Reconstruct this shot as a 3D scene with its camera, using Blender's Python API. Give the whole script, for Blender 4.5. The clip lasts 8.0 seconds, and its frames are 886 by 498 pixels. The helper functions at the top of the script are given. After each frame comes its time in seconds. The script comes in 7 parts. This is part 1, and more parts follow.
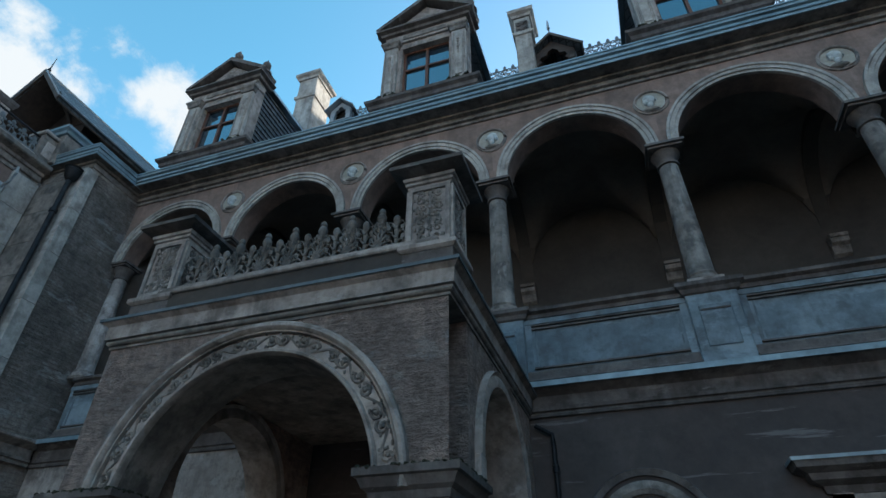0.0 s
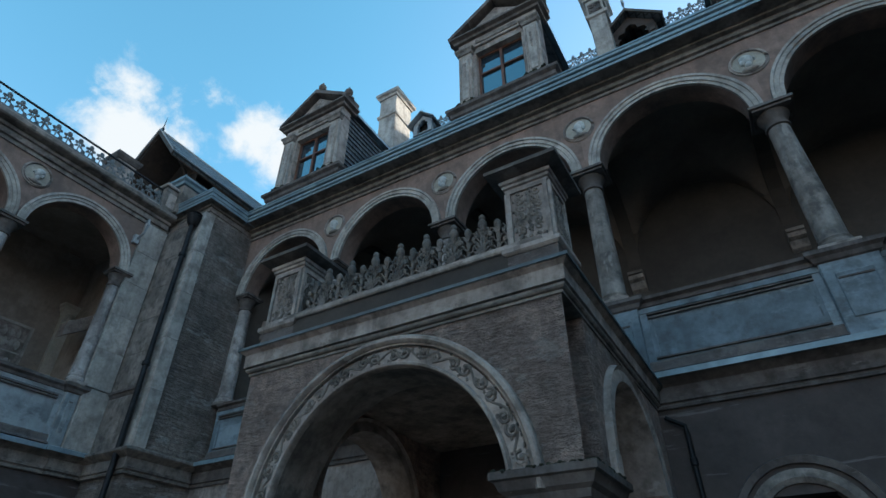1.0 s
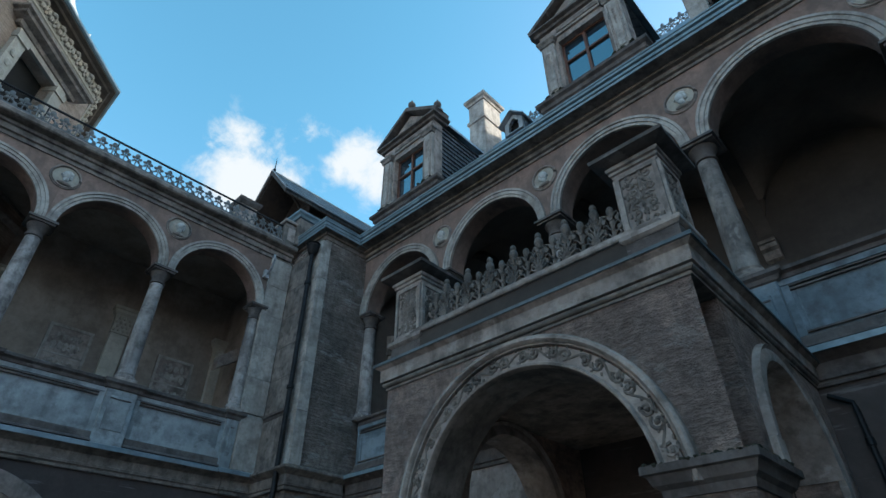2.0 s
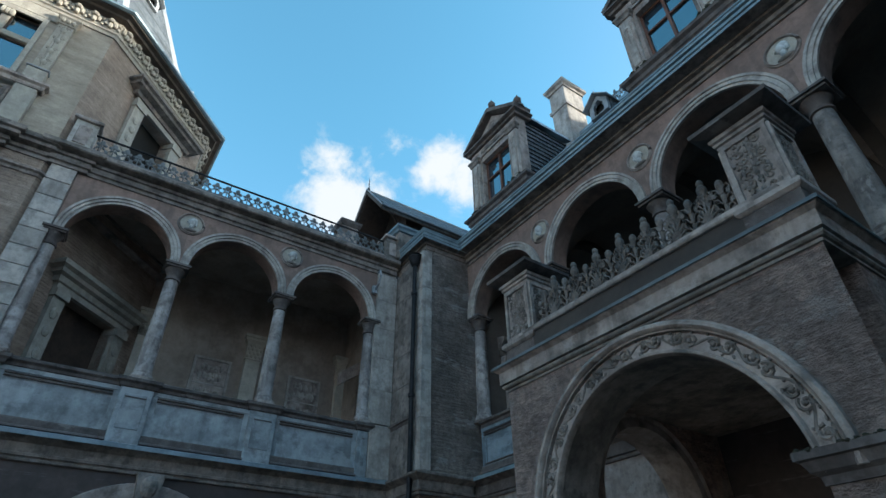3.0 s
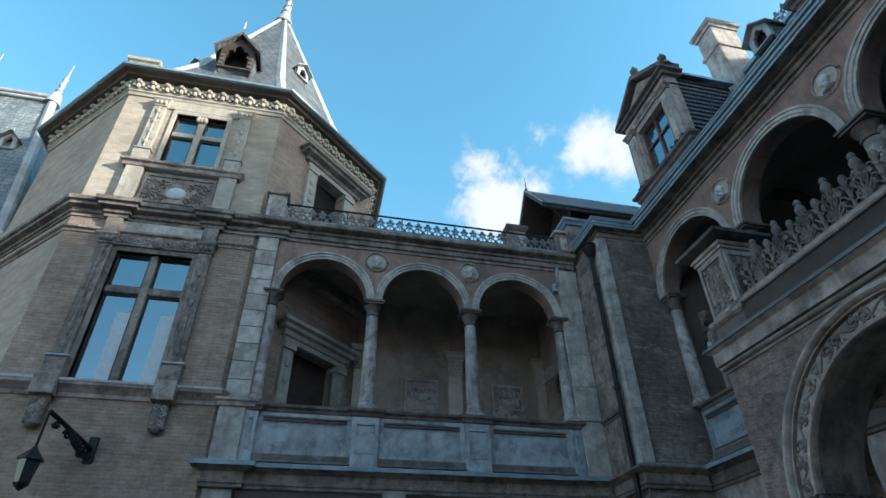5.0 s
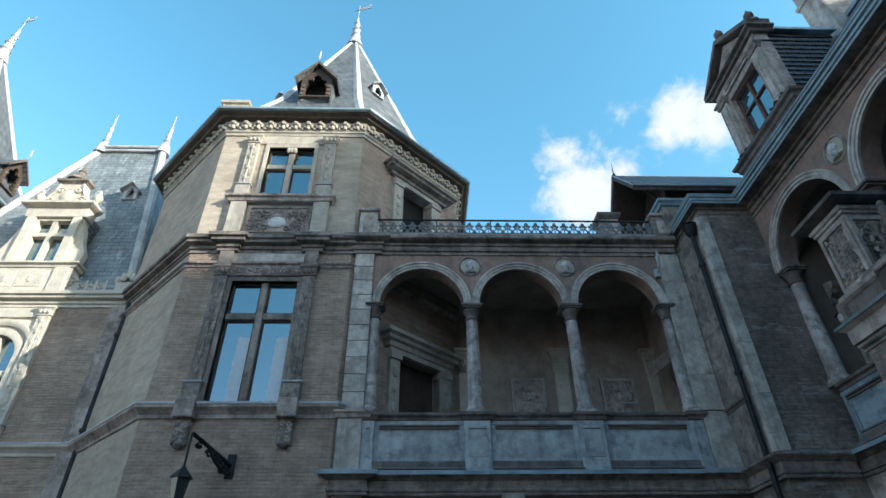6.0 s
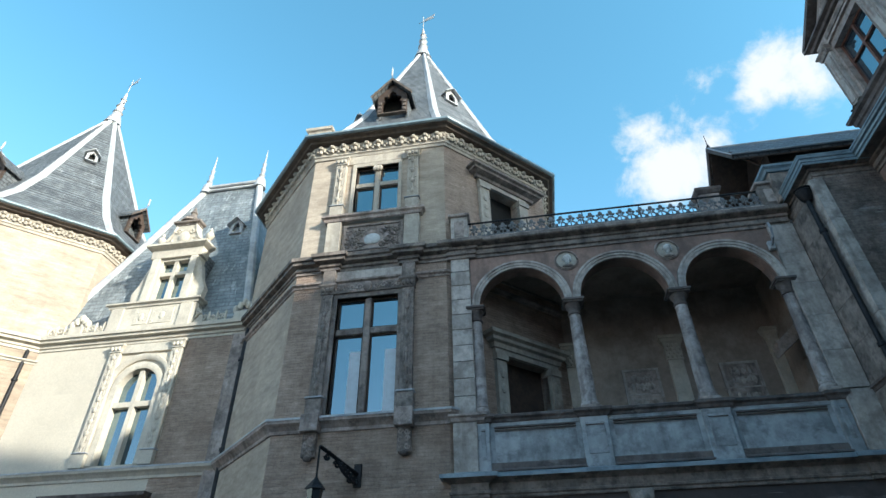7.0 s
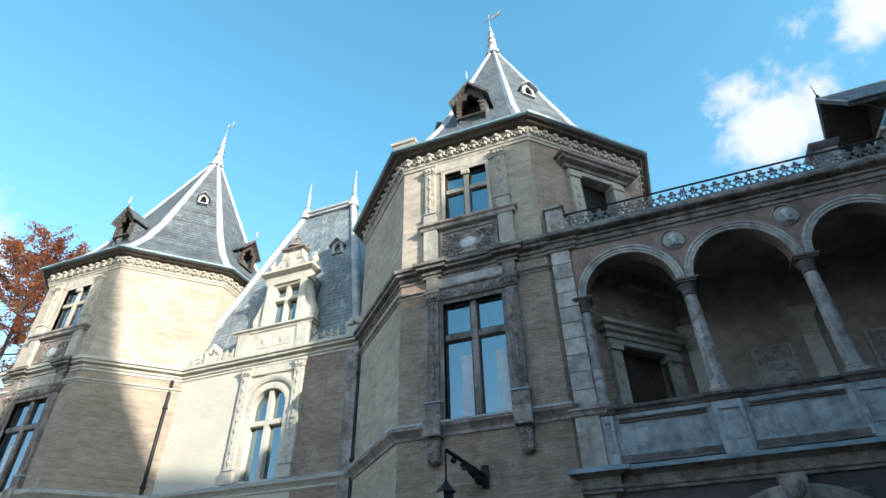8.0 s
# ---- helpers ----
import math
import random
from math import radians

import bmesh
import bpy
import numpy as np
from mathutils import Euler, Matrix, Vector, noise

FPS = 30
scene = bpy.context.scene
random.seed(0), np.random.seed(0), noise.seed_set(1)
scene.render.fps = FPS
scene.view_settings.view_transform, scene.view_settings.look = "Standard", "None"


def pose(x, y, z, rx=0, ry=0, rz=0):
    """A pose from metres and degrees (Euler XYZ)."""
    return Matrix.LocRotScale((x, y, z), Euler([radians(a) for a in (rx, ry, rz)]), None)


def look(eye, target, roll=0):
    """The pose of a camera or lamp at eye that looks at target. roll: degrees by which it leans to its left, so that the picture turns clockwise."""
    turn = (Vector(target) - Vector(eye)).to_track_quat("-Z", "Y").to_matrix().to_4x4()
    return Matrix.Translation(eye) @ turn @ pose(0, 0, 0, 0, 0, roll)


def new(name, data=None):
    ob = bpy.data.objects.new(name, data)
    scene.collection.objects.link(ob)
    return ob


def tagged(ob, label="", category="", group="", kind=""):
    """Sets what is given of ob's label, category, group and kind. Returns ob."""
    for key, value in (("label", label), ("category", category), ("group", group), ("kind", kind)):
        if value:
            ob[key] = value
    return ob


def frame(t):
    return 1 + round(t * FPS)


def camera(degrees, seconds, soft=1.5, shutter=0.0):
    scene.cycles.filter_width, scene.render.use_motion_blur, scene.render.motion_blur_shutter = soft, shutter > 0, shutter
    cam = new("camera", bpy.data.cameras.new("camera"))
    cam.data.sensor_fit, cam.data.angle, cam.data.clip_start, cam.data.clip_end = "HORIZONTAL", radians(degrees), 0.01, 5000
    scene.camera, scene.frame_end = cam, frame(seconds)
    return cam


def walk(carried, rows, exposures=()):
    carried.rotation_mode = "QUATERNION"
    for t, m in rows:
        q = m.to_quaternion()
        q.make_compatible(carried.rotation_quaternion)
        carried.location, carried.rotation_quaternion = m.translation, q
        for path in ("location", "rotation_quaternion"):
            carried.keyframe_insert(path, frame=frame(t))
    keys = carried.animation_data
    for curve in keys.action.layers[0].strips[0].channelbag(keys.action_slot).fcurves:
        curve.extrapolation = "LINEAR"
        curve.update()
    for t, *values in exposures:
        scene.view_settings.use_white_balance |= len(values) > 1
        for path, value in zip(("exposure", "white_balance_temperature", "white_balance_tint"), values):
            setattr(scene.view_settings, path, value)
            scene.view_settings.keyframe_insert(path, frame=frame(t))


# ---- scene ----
cam = camera(77.06, 8.0, soft=1.5)
ROWS = [
    (0.0, -0.125, -0.077, 1.600, 18.65, 35.10, -0.38),
    (0.5, -0.178, -0.109, 1.603, 24.37, 35.21, -0.27),
    (1.0, -0.214, -0.170, 1.602, 30.51, 35.21, -0.14),
    (1.5, -0.242, -0.234, 1.593, 37.02, 35.30, -0.05),
    (2.0, -0.252, -0.276, 1.587, 43.78, 35.40, 0.01),
    (3.5, -0.201, -0.455, 1.600, 61.60, 35.28, 0.52),
    (4.0, -0.165, -0.491, 1.609, 66.77, 35.27, 0.60),
    (4.5, -0.143, -0.531, 1.623, 71.93, 35.30, 0.71),
    (6.0, -0.047, -0.621, 1.675, 88.47, 35.41, 0.62),
    (6.5, -0.002, -0.678, 1.676, 94.10, 35.50, 0.62),
    (7.0, 0.026, -0.795, 1.668, 99.52, 35.66, 0.79),
    (7.5, 0.065, -0.913, 1.658, 105.11, 35.80, 0.91),
    (8.0, 0.122, -0.989, 1.647, 111.12, 35.89, 1.08),
]
EXPOSURE = [(0.0, 1.40), (2.0, 1.42), (4.5, 1.48), (8.0, 1.52)]
walk(cam, [(t, pose(x, y, z, 90 + pitch, roll, yaw)) for t, x, y, z, yaw, pitch, roll in ROWS], EXPOSURE)

# ---------------------------------------------------------------- sky and sun
SUN_AZ, SUN_EL = 60.0, 20.0          # degrees from +x towards +y, degrees above the horizon
SUN_POWER, SKY_POWER = 3.2, 0.15
sun_dir = Vector((math.cos(radians(SUN_EL)) * math.cos(radians(SUN_AZ)), math.cos(radians(SUN_EL)) * math.sin(radians(SUN_AZ)), math.sin(radians(SUN_EL))))
sun_data = bpy.data.lights.new("sun", "SUN")
sun_data.energy, sun_data.angle, sun_data.color = SUN_POWER, radians(0.6), (1.0, 0.98, 0.87)
sun = new("sun", sun_data)
sun.matrix_world = look(sun_dir * 60, (0, 0, 0))

world = bpy.data.worlds.new("sky")
scene.world = world
world.use_nodes = True


def nodes_of(tree):
    tree.nodes.clear()
    return tree.nodes, tree.links


def build_sky():
    n, l = nodes_of(world.node_tree)
    sky = n.new("ShaderNodeTexSky")
    sky.sky_type, sky.sun_disc = "NISHITA", False
    sky.sun_elevation, sky.sun_rotation = radians(SUN_EL), radians(90 - SUN_AZ)
    sky.air_density, sky.dust_density, sky.ozone_density, sky.altitude = 1.0, 0.6, 1.6, 100
    co = n.new("ShaderNodeTexCoord")
    noi = n.new("ShaderNodeTexNoise")
    noi.inputs["Scale"].default_value, noi.inputs["Detail"].default_value, noi.inputs["Roughness"].default_value = 9.0, 8.0, 0.60
    noi.inputs["Distortion"].default_value = 0.35
    l.new(co.outputs["Generated"], noi.inputs["Vector"])
    total = None
    # banks of cumulus: direction, angular size, weight
    for d, size, w in (((-0.700, 0.270, 0.640), 0.175, 0.92), ((-0.588, 0.430, 0.670), 0.150, 0.84), ((-0.675, 0.215, 0.715), 0.08, 0.42),
                       ((-0.60, 0.33, 0.72), 0.12, 0.45), ((0.55, -0.45, 0.55), 0.3, 1.0), ((-0.3, -0.8, 0.4), 0.25, 1.0), ((0.8, 0.3, 0.5), 0.3, 1.0)):
        dist = n.new("ShaderNodeVectorMath")
        dist.operation = "DISTANCE"
        dist.inputs[1].default_value = Vector(d).normalized()
        l.new(co.outputs["Generated"], dist.inputs[0])
        ramp = n.new("ShaderNodeMapRange")
        ramp.interpolation_type = "SMOOTHSTEP"
        ramp.inputs["From Min"].default_value, ramp.inputs["From Max"].default_value = 0.0, size
        ramp.inputs["To Min"].default_value, ramp.inputs["To Max"].default_value = w, 0.0
        l.new(dist.outputs["Value"], ramp.inputs["Value"])
        if total is None:
            total = ramp.outputs[0]
        else:
            m = n.new("ShaderNodeMath")
            m.operation = "MAXIMUM"
            l.new(total, m.inputs[0])
            l.new(ramp.outputs[0], m.inputs[1])
            total = m.outputs[0]
    add = n.new("ShaderNodeMath")
    add.operation = "MULTIPLY_ADD"
    add.inputs[1].default_value = 0.62
    l.new(total, add.inputs[0])
    l.new(noi.outputs["Fac"], add.inputs[2])
    cover = n.new("ShaderNodeMapRange")
    cover.interpolation_type = "SMOOTHSTEP"
    cover.inputs["From Min"].default_value, cover.inputs["From Max"].default_value = 0.78, 1.02
    l.new(add.outputs[0], cover.inputs["Value"])
    mix = n.new("ShaderNodeMixRGB")
    mix.inputs["Color2"].default_value = (2.25, 2.4, 2.5, 1)
    l.new(cover.outputs[0], mix.inputs["Fac"])
    hue = n.new("ShaderNodeMixRGB")
    hue.blend_type = "MULTIPLY"
    hue.inputs["Fac"].default_value, hue.inputs["Color2"].default_value = 1.0, (0.60, 1.18, 1.28, 1)
    # deep blue aloft, pale haze towards the horizon
    sep, up_, tone = n.new("ShaderNodeSeparateXYZ"), n.new("ShaderNodeMapRange"), n.new("ShaderNodeMixRGB")
    l.new(co.outputs["Generated"], sep.inputs[0])
    up_.interpolation_type = "SMOOTHSTEP"
    up_.inputs["From Min"].default_value, up_.inputs["From Max"].default_value = 0.0, 0.78
    l.new(sep.outputs["Z"], up_.inputs["Value"])
    tone.inputs["Color1"].default_value, tone.inputs["Color2"].default_value = (1.05, 0.92, 0.95, 1), (0.625, 1.16, 1.075, 1)
    l.new(up_.outputs[0], tone.inputs["Fac"])
    near, glow, pale = n.new("ShaderNodeVectorMath"), n.new("ShaderNodeMapRange"), n.new("ShaderNodeMixRGB")
    near.operation, near.inputs[1].default_value = "DOT_PRODUCT", sun_dir
    l.new(co.outputs["Generated"], near.inputs[0])
    glow.interpolation_type = "SMOOTHSTEP"
    glow.inputs["From Min"].default_value, glow.inputs["From Max"].default_value = 0.35, 0.95
    l.new(near.outputs["Value"], glow.inputs["Value"])
    pale.inputs["Color2"].default_value = (0.98, 1.06, 0.98, 1)
    l.new(glow.outputs[0], pale.inputs["Fac"])
    l.new(tone.outputs["Color"], pale.inputs["Color1"])
    l.new(pale.outputs["Color"], hue.inputs["Color2"])
    l.new(sky.outputs["Color"], hue.inputs["Color1"])
    l.new(hue.outputs["Color"], mix.inputs["Color1"])
    bg, out = n.new("ShaderNodeBackground"), n.new("ShaderNodeOutputWorld")
    bg.inputs["Strength"].default_value = SKY_POWER
    l.new(mix.outputs["Color"], bg.inputs["Color"])
    l.new(bg.outputs["Background"], out.inputs["Surface"])


build_sky()


# ---------------------------------------------------------------- materials
def surface(name, a, b, rough=0.85, grain=14.0, patch=0.7, bump=0.25, stain=None, stain_amount=0.5, courses=None, metal=0.0, streak=0.0, course_dark=0.7, bump_dist=0.02, stria=0.0, flake=None, course_mix=0.6, pit=0.4):
    """A weathered surface: colours a and b mixed by broad patches and fine grain, an optional stain colour in soft blotches and vertical streaks,
    optional masonry courses (length, height, joint) and fine relief."""
    mat = bpy.data.materials.new(name)
    mat.use_nodes = True
    n, l = nodes_of(mat.node_tree)
    out, bs = n.new("ShaderNodeOutputMaterial"), n.new("ShaderNodeBsdfPrincipled")
    l.new(bs.outputs[0], out.inputs["Surface"])
    co = n.new("ShaderNodeTexCoord")
    info = n.new("ShaderNodeObjectInfo")
    shift = n.new("ShaderNodeVectorMath")
    shift.operation = "MULTIPLY_ADD"
    shift.inputs[1].default_value = (37.0, 23.0, 51.0)
    l.new(info.outputs["Random"], shift.inputs[0])
    l.new(co.outputs["Object"], shift.inputs[2])
    vec = shift.outputs[0]

    def noise_at(scale, detail=5.0, rough_=0.6, v=None):
        t = n.new("ShaderNodeTexNoise")
        t.inputs["Scale"].default_value, t.inputs["Detail"].default_value, t.inputs["Roughness"].default_value = scale, detail, rough_
        l.new(v or vec, t.inputs["Vector"])
        return t.outputs["Fac"]

    def spread(value, lo, hi, to_lo=0.0, to_hi=1.0):
        r = n.new("ShaderNodeMapRange")
        r.inputs["From Min"].default_value, r.inputs["From Max"].default_value = lo, hi
        r.inputs["To Min"].default_value, r.inputs["To Max"].default_value = to_lo, to_hi
        l.new(value, r.inputs["Value"])
        return r.outputs[0]

    def mixed(fac, c1, c2, mode="MIX"):
        m = n.new("ShaderNodeMixRGB")
        m.blend_type = mode
        for k, c in (("Fac", fac), ("Color1", c1), ("Color2", c2)):
            if isinstance(c, (int, float)):
                m.inputs[k].default_value = c
            elif isinstance(c, tuple):
                m.inputs[k].default_value = (*c, 1)
            else:
                l.new(c, m.inputs[k])
        return m.outputs["Color"]

    broad, fine = noise_at(patch), noise_at(grain, 6.0, 0.7)
    colour = mixed(spread(broad, 0.40, 0.60), a, b)
    colour = mixed(0.55, colour, mixed(spread(fine, 0.25, 0.75), (0.55, 0.55, 0.55), (1.0, 1.0, 1.0)), "MULTIPLY")
    pits = noise_at(grain * 0.33, 4.0, 0.62)
    colour = mixed(pit, colour, mixed(spread(pits, 0.34, 0.56), (0.45, 0.44, 0.43), (1.12, 1.12, 1.12)), "MULTIPLY")
    if stain:
        blot = noise_at(patch * 2.3, 6.0, 0.65)
        colour = mixed(spread(blot, 0.50, 0.64, 0.0, stain_amount), colour, stain)
        edge = noise_at(patch * 6.5, 7.0, 0.72)
        colour = mixed(spread(edge, 0.56, 0.70, 0.0, stain_amount * 0.6), colour, stain)
    if streak:
        flat = n.new("ShaderNodeVectorMath")
        flat.operation = "MULTIPLY"
        flat.inputs[1].default_value = (3.2, 3.2, 0.28)
        l.new(vec, flat.inputs[0])
        st = noise_at(1.6, 4.0, 0.6, flat.outputs[0])
        colour = mixed(spread(st, 0.50, 0.75, 0.0, streak), colour, stain or b)
    if flake:
        # torn patches with a crisp edge: colour, amount, scale, stretch, threshold
        fcol, famount, fscale, fstretch, fcut = flake
        pull = n.new("ShaderNodeVectorMath")
        pull.operation = "MULTIPLY"
        pull.inputs[1].default_value = fstretch
        l.new(vec, pull.inputs[0])
        torn = noise_at(fscale, 9.0, 0.68, pull.outputs[0])
        colour = mixed(spread(torn, fcut, fcut + 0.045, 0.0, famount), colour, fcol)
    height = fine
    if stria:
        long = n.new("ShaderNodeVectorMath")
        long.operation = "MULTIPLY"
        long.inputs[1].default_value = (stria * 0.28, stria * 0.28, stria)
        l.new(vec, long.inputs[0])
        band = noise_at(1.0, 4.0, 0.7, long.outputs[0])
        colour = mixed(0.75, colour, mixed(spread(band, 0.32, 0.66), (0.62, 0.61, 0.60), (1.06, 1.05, 1.04)), "MULTIPLY")
        both = n.new("ShaderNodeMath")
        both.operation = "MULTIPLY_ADD"
        both.inputs[1].default_value = 1.6
        l.new(band, both.inputs[0])
        l.new(fine, both.inputs[2])
        height = both.outputs[0]
    if courses:
        sep, com, su = n.new("ShaderNodeSeparateXYZ"), n.new("ShaderNodeCombineXYZ"), n.new("ShaderNodeMath")
        l.new(co.outputs["Object"], sep.inputs[0])
        su.operation = "ADD"
        l.new(sep.outputs["X"], su.inputs[0])
        l.new(sep.outputs["Y"], su.inputs[1])
        l.new(su.outputs[0], com.inputs["X"])
        l.new(sep.outputs["Z"], com.inputs["Y"])
        br = n.new("ShaderNodeTexBrick")
        br.inputs["Scale"].default_value = 1.0
        br.inputs["Brick Width"].default_value, br.inputs["Row Height"].default_value, br.inputs["Mortar Size"].default_value = courses
        br.inputs["Mortar Smooth"].default_value = 0.15
        br.inputs["Color1"].default_value, br.inputs["Color2"].default_value, br.inputs["Mortar"].default_value = (1, 1, 1, 1), (0.78, 0.77, 0.75, 1), (course_dark, course_dark, course_dark, 1)
        l.new(com.outputs[0], br.inputs["Vector"])
        colour = mixed(course_mix, colour, br.outputs["Color"], "MULTIPLY")
        inv = n.new("ShaderNodeMath")
        inv.operation = "MULTIPLY_ADD"
        inv.inputs[1].default_value = -0.8
        l.new(br.outputs["Fac"], inv.inputs[0])
        l.new(height, inv.inputs[2])
        height = inv.outputs[0]
    l.new(colour, bs.inputs["Base Color"])
    l.new(spread(fine, 0.2, 0.8, rough - 0.08, min(1.0, rough + 0.08)), bs.inputs["Roughness"])
    bs.inputs["Metallic"].default_value = metal
    bs.inputs["Specular IOR Level"].default_value = 0.35
    if bump:
        bp = n.new("ShaderNodeBump")
        bp.inputs["Strength"].default_value, bp.inputs["Distance"].default_value = bump, bump_dist
        l.new(height, bp.inputs["Height"])
        l.new(bp.outputs[0], bs.inputs["Normal"])
    return mat


def glass(name, tint, ior):
    mat = bpy.data.materials.new(name)
    mat.use_nodes = True
    n, l = nodes_of(mat.node_tree)
    out, bs = n.new("ShaderNodeOutputMaterial"), n.new("ShaderNodeBsdfPrincipled")
    l.new(bs.outputs[0], out.inputs["Surface"])
    bs.inputs["Base Color"].default_value = (*tint, 1)
    bs.inputs["Roughness"].default_value, bs.inputs["IOR"].default_value = 0.03, ior
    bs.inputs["Specular Tint"].default_value = (0.72, 0.95, 1.0, 1)
    t, bp = n.new("ShaderNodeTexNoise"), n.new("ShaderNodeBump")
    t.inputs["Scale"].default_value = 1.3
    bp.inputs["Strength"].default_value, bp.inputs["Distance"].default_value = 0.06, 0.05
    l.new(t.outputs["Fac"], bp.inputs["Height"])
    l.new(bp.outputs[0], bs.inputs["Normal"])
    return mat


STONE = surface("grey_stone", (0.503, 0.414, 0.366), (0.329, 0.268, 0.24), 0.85, 20, 1.1, 0.5, (0.097, 0.079, 0.07), 0.7, streak=0.6, flake=((0.534, 0.47, 0.43), 0.35, 2.2, (1, 1, 1.6), 0.58))
COLUMNSTONE = surface("streaked_column_stone", (0.537, 0.47, 0.44), (0.333, 0.285, 0.265), 0.8, 22, 1.6, 0.45, (0.107, 0.087, 0.08), 0.75, streak=0.75, flake=((0.183, 0.148, 0.135), 0.6, 2.4, (1.6, 1.6, 0.5), 0.55), pit=0.3)
SUNPLASTER = surface("cream_thin_course_wall", (0.57, 0.48, 0.39), (0.475, 0.397, 0.322), 0.92, 24, 0.5, 0.4, (0.33, 0.27, 0.218), 0.35, (0.27, 0.078, 0.008), streak=0.25, course_dark=0.85, course_mix=0.35, stria=6.0, pit=0.08)
WINGPLASTER = surface("pale_cream_plaster", (0.62, 0.555, 0.46), (0.55, 0.492, 0.408), 0.9, 18, 0.5, 0.25, (0.48, 0.425, 0.35), 0.3, streak=0.25, pit=0.05)
WINGSTONE = surface("white_dressed_stone", (0.64, 0.583, 0.49), (0.53, 0.478, 0.402), 0.88, 18, 1.1, 0.35, (0.34, 0.305, 0.26), 0.4, streak=0.3, pit=0.12)
PALE = surface("pale_stone", (0.585, 0.517, 0.462), (0.421, 0.371, 0.332), 0.8, 18, 1.0, 0.4, (0.154, 0.127, 0.11), 0.6, streak=0.6, flake=((0.246, 0.208, 0.184), 0.45, 2.6, (1, 1, 0.7), 0.60))
DARKSTONE = surface("sooty_stone", (0.156, 0.127, 0.116), (0.094, 0.077, 0.071), 0.9, 18, 1.3, 0.45, (0.240, 0.203, 0.188), 0.4, streak=0.4, flake=((0.292, 0.25, 0.233), 0.45, 1.6, (1, 1, 2.2), 0.61))
CARVED = surface("carved_stone", (0.350, 0.293, 0.257), (0.200, 0.169, 0.15), 0.9, 24, 1.6, 0.5, (0.060, 0.052, 0.047), 0.65, streak=0.45)
DARKCOLUMN = surface("brown_column_stone", (0.34, 0.285, 0.25), (0.21, 0.175, 0.155), 0.8, 22, 1.6, 0.45, (0.075, 0.062, 0.056), 0.75, streak=0.7, flake=((0.42, 0.37, 0.335), 0.45, 2.4, (1.6, 1.6, 0.5), 0.57))
PALMSTONE = surface("dark_crest_stone", (0.25, 0.21, 0.185), (0.15, 0.127, 0.113), 0.92, 24, 2.2, 0.5, (0.06, 0.052, 0.047), 0.6)
BRICK = surface("weathered_brick", (0.60, 0.45, 0.36), (0.455, 0.338, 0.268), 0.92, 24, 0.6, 0.9, (0.28, 0.20, 0.16), 0.5, (0.27, 0.078, 0.010), streak=0.4, course_dark=0.7, stria=9.0, bump_dist=0.03, pit=0.22)
PORCHWALL = surface("tooled_plaster", (0.80, 0.58, 0.495), (0.56, 0.405, 0.35), 0.95, 36, 1.6, 1.0, (0.20, 0.145, 0.127), 0.6, None, streak=0.4, bump_dist=0.12, stria=20.0, flake=((0.66, 0.56, 0.52), 0.5, 1.3, (1, 1, 1.5), 0.56), pit=0.45)
PLASTER = surface("brown_plaster", (0.370, 0.243, 0.197), (0.257, 0.175, 0.145), 0.92, 14, 0.9, 0.35, (0.128, 0.092, 0.077), 0.55, streak=0.5, pit=0.25)
BROWNWALL = surface("warm_brown_course_wall", (0.50, 0.40, 0.31), (0.41, 0.325, 0.252), 0.92, 24, 0.5, 0.4, (0.30, 0.235, 0.182), 0.4, (0.27, 0.078, 0.008), streak=0.3, course_dark=0.8, stria=7.0, pit=0.12)
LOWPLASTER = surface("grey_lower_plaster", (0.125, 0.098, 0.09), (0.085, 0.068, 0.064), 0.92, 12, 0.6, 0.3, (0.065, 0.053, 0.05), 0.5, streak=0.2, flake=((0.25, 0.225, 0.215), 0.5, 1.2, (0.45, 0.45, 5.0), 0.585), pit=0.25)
INSIDE = surface("loggia_plaster", (0.454, 0.368, 0.308), (0.347, 0.278, 0.233), 0.95, 10, 0.7, 0.25, (0.194, 0.157, 0.131), 0.6, streak=0.35, pit=0.15)
CREAM = surface("pale_dressed_stone", (0.54, 0.482, 0.405), (0.44, 0.392, 0.33), 0.9, 16, 1.1, 0.35, (0.23, 0.20, 0.168), 0.5, streak=0.35, pit=0.2)
PANEL = surface("blue_grey_limewash", (0.43, 0.455, 0.468), (0.30, 0.32, 0.331), 0.75, 12, 1.2, 0.3, (0.11, 0.108, 0.108), 0.55, streak=0.4, flake=((0.53, 0.55, 0.56), 0.3, 0.8, (0.8, 0.8, 1.5), 0.54))
APANEL = surface("flaking_blue_limewash", (0.235, 0.285, 0.318), (0.15, 0.183, 0.207), 0.7, 14, 1.4, 0.35, (0.075, 0.078, 0.083), 0.6, streak=0.3, flake=((0.36, 0.425, 0.465), 0.38, 0.7, (0.7, 0.7, 1.8), 0.55))
# Two darker copies of the loggia plaster; the arcade's deep shade is in their colour.
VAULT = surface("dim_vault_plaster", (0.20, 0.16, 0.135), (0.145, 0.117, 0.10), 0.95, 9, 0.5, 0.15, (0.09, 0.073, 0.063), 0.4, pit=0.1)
SHADESTAIN = surface("dark_arcade_plaster", (0.098, 0.081, 0.07), (0.072, 0.06, 0.053), 0.95, 9, 0.5, 0.15, (0.05, 0.041, 0.037), 0.4, pit=0.15)
SLATE = surface("roof_slate", (0.145, 0.162, 0.178), (0.092, 0.104, 0.117), 0.62, 30, 1.2, 0.5, (0.30, 0.32, 0.33), 0.3, (0.30, 0.17, 0.022), streak=0.35, course_dark=0.15, course_mix=0.75, flake=((0.42, 0.44, 0.45), 0.5, 1.5, (2.2, 2.2, 0.28), 0.63), pit=0.3)
